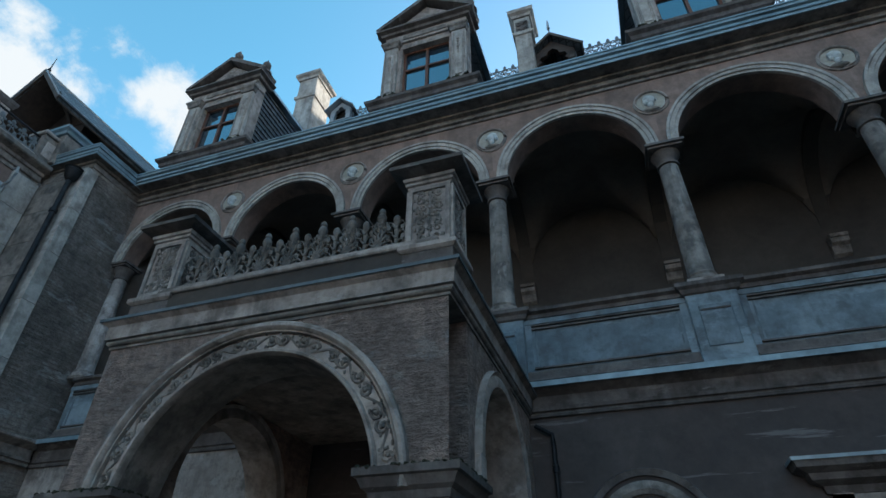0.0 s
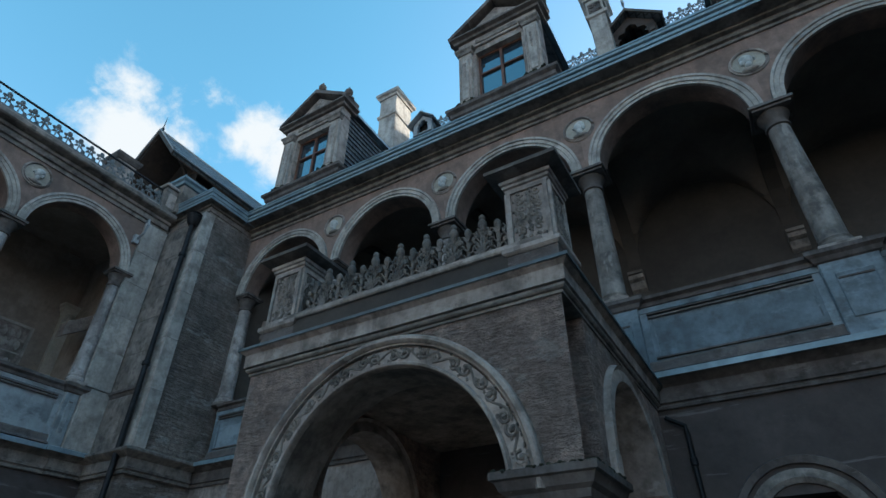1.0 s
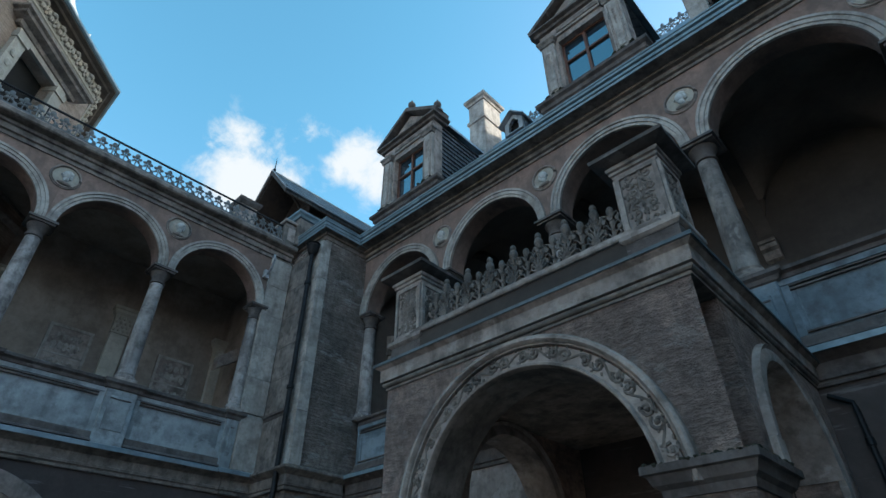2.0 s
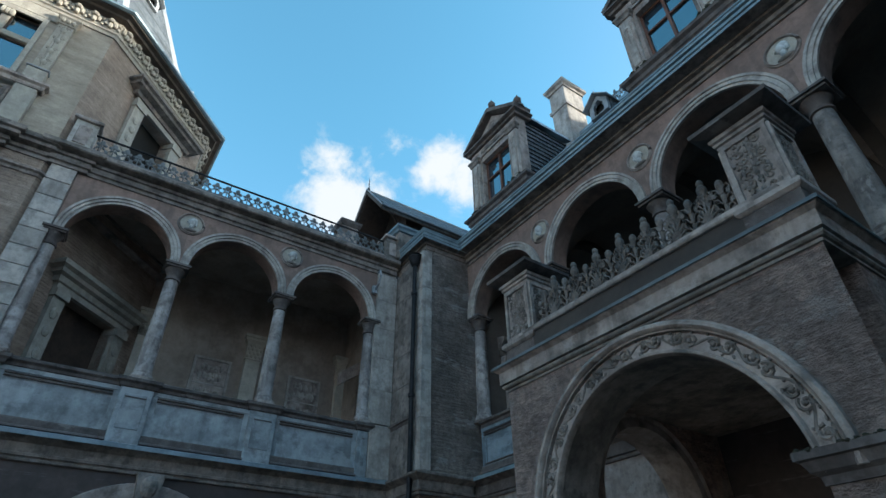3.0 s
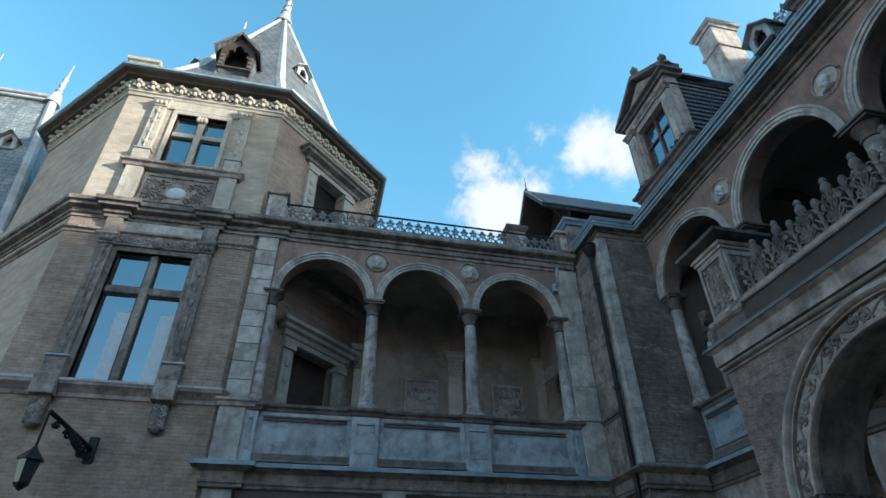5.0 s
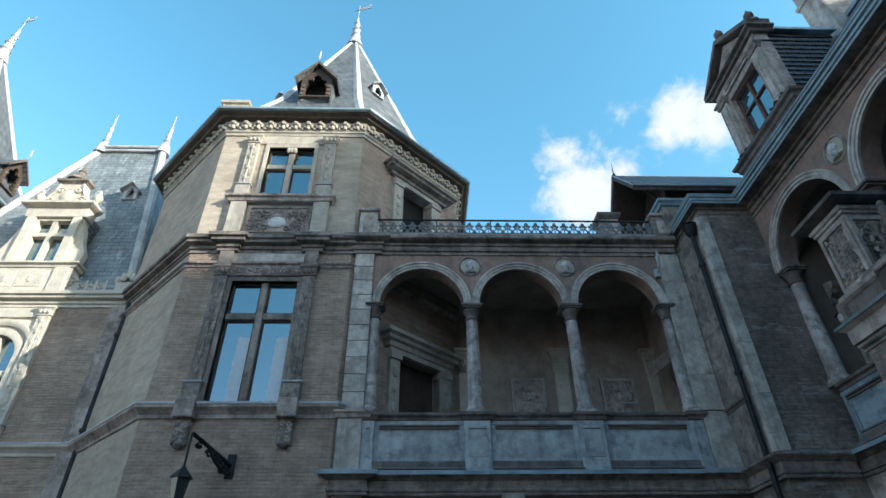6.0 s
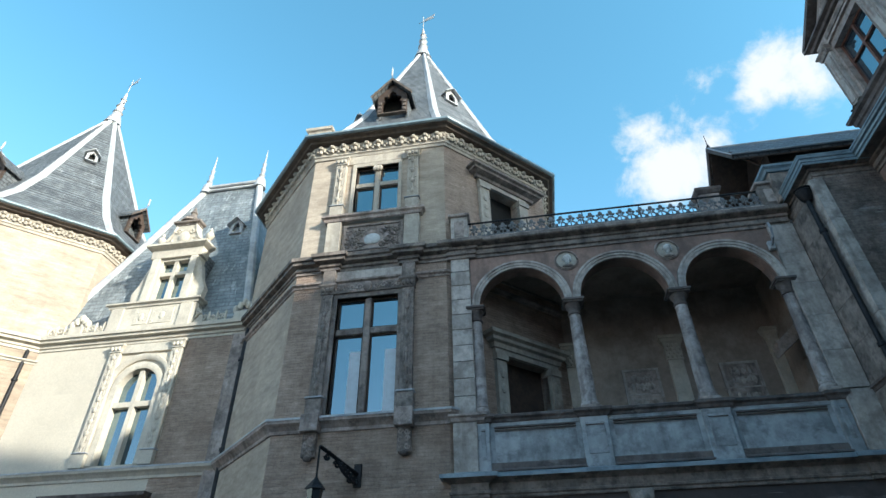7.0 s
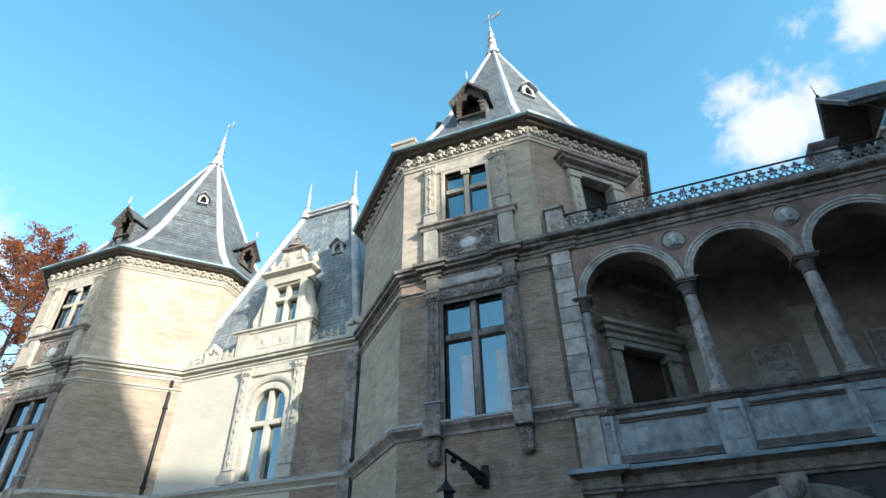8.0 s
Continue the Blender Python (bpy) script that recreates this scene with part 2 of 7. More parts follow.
# Lighter copy of the roof slate: sunlit sheen put into the colour, plus pale streaks.
PALESLATE = surface("silvery_roof_slate", (0.235, 0.268, 0.29), (0.155, 0.18, 0.198), 0.45, 30, 1.0, 0.5, (0.36, 0.39, 0.40), 0.45, (0.5, 0.19, 0.02), streak=0.5, course_dark=0.3, course_mix=0.6, flake=((0.46, 0.49, 0.50), 0.6, 1.4, (2.4, 2.4, 0.22), 0.565), pit=0.3)
OLDZINC = surface("dull_zinc_sheet", (0.16, 0.19, 0.205), (0.105, 0.125, 0.137), 0.55, 10, 1.4, 0.12, (0.07, 0.08, 0.088), 0.6)
ZINC = surface("zinc_sheet", (0.36, 0.445, 0.495), (0.27, 0.335, 0.375), 0.42, 10, 1.4, 0.12, (0.15, 0.185, 0.205), 0.5, metal=0.25, pit=0.15)
LEAD = surface("white_lead_hip", (0.50, 0.51, 0.52), (0.36, 0.37, 0.385), 0.55, 12, 1.6, 0.15, (0.24, 0.25, 0.26), 0.5, streak=0.3, pit=0.12)
COPPER = surface("blue_grey_gutter", (0.30, 0.395, 0.44), (0.21, 0.28, 0.315), 0.4, 12, 1.2, 0.15, (0.12, 0.155, 0.17), 0.5, metal=0.15, pit=0.2)
# a pale upright strip just in front of each lower pane
IRON = surface("black_iron", (0.035, 0.035, 0.038), (0.02, 0.02, 0.022), 0.55, 30, 3.0, 0.2, metal=0.6)
GREYIRON = surface("grey_painted_iron", (0.20, 0.208, 0.212), (0.13, 0.137, 0.14), 0.6, 30, 2.0, 0.2, (0.07, 0.07, 0.07), 0.5)
WOOD = surface("red_brown_window_wood", (0.20, 0.085, 0.055), (0.14, 0.06, 0.04), 0.6, 30, 2.0, 0.15)
DARKWOOD = surface("dark_stained_wood", (0.085, 0.056, 0.043), (0.052, 0.036, 0.029), 0.7, 25, 2.0, 0.2)
EAVEWOOD = surface("brown_painted_eaves", (0.15, 0.12, 0.10), (0.10, 0.08, 0.068), 0.8, 20, 1.2, 0.2, (0.05, 0.042, 0.038), 0.5)
GLASS = glass("window_glass", (0.025, 0.042, 0.06), 3.2)
LAMPGLASS = glass("lantern_glass", (0.03, 0.035, 0.04), 1.45)
PIERBRICK = surface("grey_brown_brick", (0.437, 0.355, 0.31), (0.274, 0.224, 0.198), 0.93, 24, 1.3, 1.0, (0.122, 0.10, 0.09), 0.6, (0.27, 0.078, 0.012), streak=0.4, course_dark=0.6, course_mix=0.35, stria=9.0, bump_dist=0.06, flake=((0.50, 0.47, 0.44), 0.55, 1.3, (0.8, 0.8, 2.2), 0.56))
PANESTRIP = surface("pale_roller_blind", (0.62, 0.68, 0.72), (0.58, 0.64, 0.68), 0.8, 8, 0.5, 0.05, pit=0.0)
# Near-black colour that stands for unlit space behind openings.
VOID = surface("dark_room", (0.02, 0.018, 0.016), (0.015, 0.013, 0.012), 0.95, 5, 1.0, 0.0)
WHITE = surface("white_marble", (0.68, 0.68, 0.66), (0.56, 0.56, 0.545), 0.6, 14, 2.5, 0.2, (0.26, 0.26, 0.25), 0.5, pit=0.2)


def cobbles(name):
    """Rounded setts with darker joints."""
    mat = surface(name, (0.24, 0.225, 0.205), (0.15, 0.142, 0.13), 0.85, 9, 0.3, 0.0, (0.09, 0.085, 0.078), 0.5)
    n, l = mat.node_tree.nodes, mat.node_tree.links
    bs = n["Principled BSDF"]
    co, vor, ramp, mul, bp = n.new("ShaderNodeTexCoord"), n.new("ShaderNodeTexVoronoi"), n.new("ShaderNodeMapRange"), n.new("ShaderNodeMixRGB"), n.new("ShaderNodeBump")
    vor.feature = "DISTANCE_TO_EDGE"
    vor.inputs["Scale"].default_value = 7.5
    l.new(co.outputs["Object"], vor.inputs["Vector"])
    ramp.inputs["From Max"].default_value = 0.12
    l.new(vor.outputs["Distance"], ramp.inputs["Value"])
    mul.blend_type = "MULTIPLY"
    mul.inputs["Fac"].default_value = 0.75
    l.new(bs.inputs["Base Color"].links[0].from_socket, mul.inputs["Color1"])
    l.new(ramp.outputs[0], mul.inputs["Color2"])
    l.new(mul.outputs["Color"], bs.inputs["Base Color"])
    bp.inputs["Strength"].default_value, bp.inputs["Distance"].default_value = 0.8, 0.03
    l.new(ramp.outputs[0], bp.inputs["Height"])
    l.new(bp.outputs[0], bs.inputs["Normal"])
    return mat


COBBLE = cobbles("courtyard_cobbles")
MOSS = surface("dry_moss", (0.055, 0.052, 0.03), (0.035, 0.033, 0.022), 0.95, 30, 3.0, 0.6)
BARK = surface("tree_bark", (0.12, 0.10, 0.08), (0.07, 0.06, 0.05), 0.95, 15, 2.0, 0.6)
LEAF = surface("copper_red_leaf", (0.26, 0.075, 0.035), (0.16, 0.05, 0.03), 0.6, 3.0, 0.35, 0.0, (0.32, 0.15, 0.05), 0.6, pit=0.2)


# ---------------------------------------------------------------- building helpers
def thing(name, m, label, category, group="", kind=""):
    ob = new(name)
    ob.matrix_world = m
    return tagged(ob, label, category, group, kind)


def part(name, bm, material, parent, label="", m=None, smooth=False):
    """Links a bmesh as one mesh object under a thing or part, in its thing's own coordinates."""
    if m is not None:
        bm.transform(m)
    bmesh.ops.recalc_face_normals(bm, faces=bm.faces)
    me = bpy.data.meshes.new(name)
    bm.to_mesh(me)
    bm.free()
    if smooth:
        me.shade_smooth()
        me.set_sharp_from_angle(angle=radians(38))
    me.materials.append(material)
    ob = new(name, me)
    ob.parent = parent
    return tagged(ob, label) if label else ob


def again(ob, m, parent=None):
    """Another object on the mesh of ob, set by m under the same parent."""
    o = bpy.data.objects.new(ob.name, ob.data)
    scene.collection.objects.link(o)
    o.parent = parent or ob.parent
    o.matrix_basis = m
    for k in ob.children:
        again(k, k.matrix_basis, o)
    return o


def box(bm, x0, x1, y0, y1, z0, z1):
    v = [bm.verts.new((x, y, z)) for x in (x0, x1) for y in (y0, y1) for z in (z0, z1)]
    for f in ((0, 1, 3, 2), (4, 6, 7, 5), (0, 4, 5, 1), (2, 3, 7, 6), (0, 2, 6, 4), (1, 5, 7, 3)):
        bm.faces.new([v[i] for i in f])
    return bm


def bevelled(x0, x1, y0, y1, z0, z1, r=0.02):
    bm = box(bmesh.new(), x0, x1, y0, y1, z0, z1)
    bmesh.ops.bevel(bm, geom=list(bm.edges), offset=r, segments=1, affect="EDGES")
    return bm


def prism(bm, pts, y0, y1):
    """A polygon in x and z, from depth y0 to y1."""
    a = [bm.verts.new((x, y0, z)) for x, z in pts]
    b = [bm.verts.new((x, y1, z)) for x, z in pts]
    bm.faces.new(a)
    bm.faces.new(b[::-1])
    for i in range(len(pts)):
        j = (i + 1) % len(pts)
        bm.faces.new((a[i], b[i], b[j], a[j]))
    return bm


def sweep(bm, prof, path, closed=False):
    """A moulding: the profile (projection, height) carried along a path in x and y; it projects to the right of the way."""
    n = len(path)
    rings = []
    for i in range(n):
        p = Vector(path[i])
        ways = []
        if closed or i > 0:
            ways.append((p - Vector(path[i - 1])).normalized())
        if closed or i < n - 1:
            ways.append((Vector(path[(i + 1) % n]) - p).normalized())
        outs = [Vector((w.y, -w.x)) for w in ways]
        o = sum(outs, Vector((0, 0)))
        o = o / max(o.dot(outs[0]), 0.05)
        rings.append([bm.verts.new((p.x + o.x * d, p.y + o.y * d, z)) for d, z in prof])
    for i in range(n if closed else n - 1):
        a, b = rings[i], rings[(i + 1) % n]
        for k in range(len(prof)):
            q = (k + 1) % len(prof)
            bm.faces.new((a[k], b[k], b[q], a[q]))
    if not closed:
        bm.faces.new(rings[0])
        bm.faces.new(rings[-1][::-1])
    return bm


def lathe(bm, prof, cx=0.0, cy=0.0, seg=20):
    """A turned form: profile of (radius, height)."""
    rings = [[bm.verts.new((cx + r * math.cos(2 * math.pi * k / seg), cy + r * math.sin(2 * math.pi * k / seg), z)) for k in range(seg)] for r, z in prof]
    for a, b in zip(rings, rings[1:]):
        for k in range(seg):
            q = (k + 1) % seg
            bm.faces.new((a[k], a[q], b[q], b[k]))
    bm.faces.new(rings[0][::-1])
    bm.faces.new(rings[-1])
    return bm


def arch_points(cx, zs, r, seg=24, a0=math.pi, a1=0.0):
    return [(cx + r * math.cos(a0 + (a1 - a0) * k / seg), zs + r * math.sin(a0 + (a1 - a0) * k / seg)) for k in range(seg + 1)]


def arch_wall(bm, x0, x1, z0, z1, cx, zs, r, y0, y1, seg=24):
    """A wall panel with an arched opening that starts at z0."""
    pts = [(cx - r, z0)] * (zs > z0 + 1e-4) + arch_points(cx, zs, r, seg) + [(cx + r, z0)] * (zs > z0 + 1e-4)
    outer = []
    for x, z in pts:
        if z <= zs + 1e-6 and (x - cx) < 0:
            outer.append((x0, z))
        elif z <= zs + 1e-6:
            outer.append((x1, z))
        else:
            t = (x - cx) / r
            outer.append((x0 + (x1 - x0) * (t + 1) / 2, z1))
    outer_fixed = outer
    for y, flip in ((y0, False), (y1, True)):
        a = [bm.verts.new((x, y, z)) for x, z in pts]
        b = [bm.verts.new((x, y, z)) for x, z in outer_fixed]
        for k in range(len(pts) - 1):
            # a square corner where the outer line turns from the jamb to the head
            pa, pb = outer_fixed[k], outer_fixed[k + 1]
            face = [a[k], a[k + 1], b[k + 1]]
            if pa[0] == x0 and pb[1] == z1 and pa[1] < z1 and pb[0] != x0:
                face.append(bm.verts.new((x0, y, z1)))
            elif pa[1] == z1 and pb[0] == x1 and pb[1] < z1 and pa[0] != x1:
                face.append(bm.verts.new((x1, y, z1)))
            face.append(b[k])
            bm.faces.new(face[::-1] if flip else face)
        if not flip:
            front = a
        else:
            for k in range(len(pts) - 1):
                bm.faces.new((front[k], a[k], a[k + 1], front[k + 1]))
    return bm


def ring(bm, cx, zs, prof, seg=28, a0=math.pi, a1=0.0):
    """A moulded arch: profile of (radius, depth) turned about (cx, zs)."""
    rows = []
    for k in range(seg + 1):
        a = a0 + (a1 - a0) * k / seg
        rows.append([bm.verts.new((cx + r * math.cos(a), y, zs + r * math.sin(a))) for r, y in prof])
    for a, b in zip(rows, rows[1:]):
        for k in range(len(prof)):
            q = (k + 1) % len(prof)
            bm.faces.new((a[k], b[k], b[q], a[q]))
    bm.faces.new(rows[0])
    bm.faces.new(rows[-1][::-1])
    return bm


def tube(bm, pts, r, seg=8):
    """A round bar along 3D points."""
    rows = []
    for i, p in enumerate(pts):
        p = Vector(p)
        w = (Vector(pts[min(i + 1, len(pts) - 1)]) - Vector(pts[max(i - 1, 0)])).normalized()
        u = w.orthogonal().normalized() if abs(w.z) > 0.9 else w.cross(Vector((0, 0, 1))).normalized()
        v = w.cross(u)
        rows.append([bm.verts.new(p + r * (u * math.cos(2 * math.pi * k / seg) + v * math.sin(2 * math.pi * k / seg))) for k in range(seg)])
    for a, b in zip(rows, rows[1:]):
        for k in range(seg):
            q = (k + 1) % seg
            bm.faces.new((a[k], a[q], b[q], b[k]))
    bm.faces.new(rows[0][::-1])
    bm.faces.new(rows[-1])
    return bm


def blob(bm, c, rx, ry, rz, u=8, v=5):
    """A rounded lump."""
    m = Matrix.Translation(c) @ Matrix.Diagonal((rx, ry, rz, 1))
    bmesh.ops.create_uvsphere(bm, u_segments=u, v_segments=v, radius=1.0, matrix=m)
    return bm


def curl(bm, cx, cz, y, size, turns=1.25, flip=1, r=0.018, start=0.0):
    """A carved spiral scroll lying on a wall."""
    pts = []
    for k in range(15):
        t = k / 14
        a = start + flip * turns * 2 * math.pi * t
        q = size * (1 - 0.8 * t)
        pts.append((cx + q * math.cos(a), y, cz + q * math.sin(a)))
    return tube(bm, pts, r, 5)


def with_holes(bm, x0, x1, z0, z1, y0, y1, holes):
    """A flat wall panel with rectangular openings (x0, x1, z0, z1)."""
    xs = sorted({x0, x1, *[c for q in holes for c in q[:2]]})
    zs = sorted({z0, z1, *[c for q in holes for c in q[2:]]})
    for xa, xb in zip(xs, xs[1:]):
        for za, zb in zip(zs, zs[1:]):
            mx, mz = (xa + xb) / 2, (za + zb) / 2
            if not any(q[0] < mx < q[1] and q[2] < mz < q[3] for q in holes):
                box(bm, xa, xb, y0, y1, za, zb)
    bmesh.ops.remove_doubles(bm, verts=bm.verts, dist=1e-5)
    seen = {}
    for f in bm.faces:
        seen.setdefault(tuple(round(c, 4) for c in f.calc_center_median()), []).append(f)
    bmesh.ops.delete(bm, geom=[f for fs in seen.values() if len(fs) > 1 for f in fs], context="FACES")
    return bm


def face(angle, apothem):
    """The pose of an octagon's facet, in its tower's coordinates; its own x runs along the wall, y into it."""
    return pose(0, 0, 0, 0, 0, angle + 90) @ pose(0, -apothem, 0)


# ---------------------------------------------------------------- ground
g = bmesh.new()
box(g, -400, 400, -400, 400, -0.5, 0.0)
ground = part("ground", g, COBBLE, None)
tagged(ground, "grey worn cobbled courtyard ground round the castle", "ground", kind="structure")


# ---------------------------------------------------------------- shared architectural pieces
def column(parent, x, y, z0, z1, r, side=0.30, mat=None):
    """A tapered round column with a square base block and a moulded capital."""
    shaft = part("column", lathe(bmesh.new(), [(r * 1.30, z0 + 0.07), (r * 1.34, z0 + 0.10), (r * 1.30, z0 + 0.14), (r * 1.12, z0 + 0.16), (r * 1.18, z0 + 0.20), (r * 1.04, z0 + 0.24),
                                               (r * 1.02, z0 + 0.9), (r * 0.86, z1 - 0.42), (r * 0.84, z1 - 0.40)], x, y, 24), mat or COLUMNSTONE, parent, "streaked brown stone column shaft" if mat else "streaked grey stone column shaft", smooth=True)
    part("base", bevelled(x - side * 0.72, x + side * 0.72, y - side * 0.72, y + side * 0.72, z0, z0 + 0.075, 0.012), STONE, shaft)
    cap = lathe(bmesh.new(), [(r * 0.84, z1 - 0.40), (r * 1.02, z1 - 0.385), (r * 1.02, z1 - 0.35), (r * 0.86, z1 - 0.34), (r * 0.90, z1 - 0.24), (r * 1.15, z1 - 0.18), (r * 1.30, z1 - 0.12), (r * 1.32, z1 - 0.10)], x, y, 24)
    box(cap, x - side * 0.8, x + side * 0.8, y - side * 0.8, y + side * 0.8, z1 - 0.10, z1 - 0.055)
    box(cap, x - side * 0.92, x + side * 0.92, y - side * 0.92, y + side * 0.92, z1 - 0.052, z1)
    part("capital", cap, DARKSTONE, shaft, "sooty moulded stone capital", smooth=True)
    return shaft


def medallion(parent, x, z, r, y=0.0):
    """A round wall medallion: moulded rim, white disc, a plain raised relief over a dark foot."""
    rim = ring(bmesh.new(), x, z, [(r * 0.80, y + 0.02), (r * 0.81, y - 0.045), (r * 0.87, y - 0.06), (r * 0.90, y - 0.035), (r * 0.96, y - 0.03), (r, y + 0.02)], 36, 0.0, 2 * math.pi)
    bmesh.ops.remove_doubles(rim, verts=rim.verts, dist=1e-5)
    body = part("medallion", rim, STONE, parent, "round stone medallion with a white relief", smooth=True)
    d = bmesh.new()
    prism(d, arch_points(x, z, r * 0.805, 32, 0.0, 2 * math.pi * 31 / 32)[:-1], y - 0.008, y + 0.02)
    part("disc", d, CREAM, body)
    s_ = 1 if round(x * 1.7) % 2 else -1
    h = bmesh.new()
    blob(h, (x, y - 0.01, z + r * 0.14), r * 0.27, 0.085, r * 0.36, 14, 8)
    blob(h, (x + s_ * r * 0.12, y - 0.01, z + r * 0.30), r * 0.30, 0.075, r * 0.26, 12, 6)
    blob(h, (x - s_ * r * 0.27, y - 0.01, z + r * 0.08), r * 0.08, 0.06, r * 0.07, 8, 5)
    blob(h, (x + s_ * r * 0.04, y - 0.01, z - r * 0.22), r * 0.19, 0.07, r * 0.24, 10, 6)
    blob(h, (x + s_ * r * 0.30, y - 0.01, z + r * 0.05), r * 0.14, 0.06, r * 0.22, 8, 5)
    part("relief", h, WHITE, body, "plain raised white stone relief", smooth=True)
    f = bmesh.new()
    blob(f, (x + s_ * r * 0.05, y - 0.01, z - r * 0.54), r * 0.46, 0.05, r * 0.16, 14, 6)
    part("relief_foot", f, CARVED, body, "darker stone foot of the relief", smooth=True)
    return body


def panel_slab(parent, x0, x1, z0, z1, name="parapet_panel", mat=None, y=0.0, framed=False):
    """A parapet panel with a raised border, a double groove near its top and a dark weathered foot."""
    w = min(0.15, (x1 - x0) * 0.16)
    bm = bmesh.new()
    box(bm, x0, x1, y + 0.03, y + 0.22, z0, z1)
    ob = part(name, bm, mat or PANEL, parent, "blotchy blue-grey limewashed parapet panel")
    fr = bmesh.new()
    for a, b, c, d, o in ((x0, x1, z1 - 0.09, z1 - 0.002, 0.03), (x0, x0 + w * 0.7, z0 + 0.20, z1 - 0.09, 0.012), (x1 - w * 0.7, x1, z0 + 0.20, z1 - 0.09, 0.012)):
        box(fr, a, b, y + 0.03 - o, y + 0.04, c, d)
    part("panel_border", fr, mat or PANEL, ob)
    for za, zb, o in ((z1 - 0.135, z1 - 0.115, 0.05), (z1 - 0.19, z1 - 0.165, 0.04), (z0 + 0.235, z0 + 0.26, 0.04))[:3 if framed else 2]:
        g_ = bmesh.new()
        box(g_, x0 + w * 0.7 + 0.005, x1 - w * 0.7 - 0.005, y + 0.03 - o, y + 0.04, za, zb)
        part("panel_moulding", g_, DARKSTONE, ob)
    for s_ in ((x0 + w * 0.7 + 0.05, x1 - w * 0.7 - 0.07) if framed else ()):
        part("panel_fillet", box(bmesh.new(), s_, s_ + 0.022, y + 0.02, y + 0.04, z0 + 0.262, z1 - 0.195), mat or PANEL, ob)
    part("panel_foot", sweep(bmesh.new(), [(-0.2, z0), (0.14, z0), (0.13, z0 + 0.03), (0.03, z0 + 0.07), (0.02, z0 + 0.17), (0.0, z0 + 0.20), (-0.2, z0 + 0.20)], [(x0, y), (x1, y)]), DARKSTONE, ob, "sooty sloping foot of the parapet")
    return ob


def spear(bm, x, y, z, h, w):
    """One leaf-shaped bar of an iron cresting: stem, side curls and a lobed head."""
    tube(bm, [(x, y, z), (x, y, z + h * 0.75)], 0.014, 5)
    blob(bm, (x, y, z + h * 0.82), w * 0.22, 0.02, h * 0.20, 7, 5)
    for s in (-1, 1):
        blob(bm, (x + s * w * 0.27, y, z + h * 0.68), w * 0.20, 0.018, h * 0.11, 7, 4)
        blob(bm, (x + s * w * 0.17, y, z + h * 0.50), w * 0.13, 0.018, h * 0.08, 6, 4)
        tube(bm, [(x + s * w * (0.06 + 0.36 * math.sin(a)), y, z + h * (0.26 - 0.20 * math.cos(a))) for a in (0.0, 0.6, 1.2, 1.8, 2.4, 3.0)], 0.020, 5)
    blob(bm, (x + w * 0.5, y, z + h * 0.25), w * 0.12, 0.018, h * 0.16, 6, 4)


# ---------------------------------------------------------------- arcade wing (courtyard wall along x)
YA = 7.87
arcade = thing("arcade_wing", pose(0, YA, 0), "long brown plastered castle wing with an open first floor arcade", "building")
BAY, X0 = 3.13, -8.08
A_COLS = [X0 + BAY * k for k in range(-1, 7)]          # -11.21 is the corner pier
A_END = A_COLS[-1]
Z_STR, Z_PAR, Z_SPR, R_IN, R_OUT, Z_TOP = 4.62, 6.0, 8.88, 1.29, 1.49, 10.75

part("side_lower_wall", box(bmesh.new(), -11.2, -5.7, 0.0, 0.55, 0.0, 4.25), STONE, arcade, "grey plastered ground floor wall beside the porch")
low = with_holes(bmesh.new(), -5.7, A_END, 0.0, 4.25, 0.0, 0.55, [(-0.61, 0.39, 1.2, 3.0), (2.05, 4.15, 0.0, 2.9), (-4.6, -2.6, 0.0, 3.0), (6.6, 7.9, 1.2, 3.0)])
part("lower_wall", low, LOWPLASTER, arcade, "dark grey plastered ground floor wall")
bm = bmesh.new()
box(bm, -11.2, A_END, 0.004, 0.5, 4.25, 4.75)
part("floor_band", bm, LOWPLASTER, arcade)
# small round-headed window frame on the ground floor
bm = ring(bmesh.new(), -0.11, 2.62, [(0.50, 0.3), (0.50, -0.04), (0.56, -0.07), (0.66, -0.04), (0.66, 0.02)], 24)
for s in (-1, 1):
    box(bm, -0.11 + s * 0.58 - 0.08, -0.11 + s * 0.58 + 0.08, -0.04, 0.02, 1.2, 2.62)
w = part("ground_window", bm, CARVED, arcade, "round-headed grey stone window frame", smooth=True)
# plain near-black sheet in place of glass, so the window reads unlit
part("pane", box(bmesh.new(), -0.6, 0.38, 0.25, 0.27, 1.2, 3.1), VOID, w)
part("hood", ring(bmesh.new(), -0.11, 2.62, [(0.72, 0.02), (0.72, -0.05), (0.80, -0.07), (0.83, 0.02)], 24), DARKSTONE, w)
# doorway with a heavy cornice
bm = bmesh.new()
for s in (1.92, 4.10):
    box(bm, s, s + 0.20, -0.06, 0.3, 0.0, 3.0)
box(bm, 1.92, 4.30, -0.06, 0.3, 2.85, 2.99)
dw = part("doorway", bm, STONE, arcade, "stone doorway with a projecting cornice")
part("door_cornice", sweep(bmesh.new(), [(0, 2.98), (0.06, 3.0), (0.08, 3.08), (0.20, 3.13), (0.22, 3.2), (0.34, 3.25), (0.36, 3.34), (0, 3.38)], [(1.92, 0.3), (1.92, 0.0), (4.30, 0.0), (4.30, 0.3)]), DARKSTONE, dw)
part("door_lead", sweep(bmesh.new(), [(0, 3.385), (0.37, 3.342), (0.38, 3.32), (0.385, 3.36), (0, 3.41)], [(1.92, 0.3), (1.92, 0.0), (4.30, 0.0), (4.30, 0.3)]), ZINC, dw)
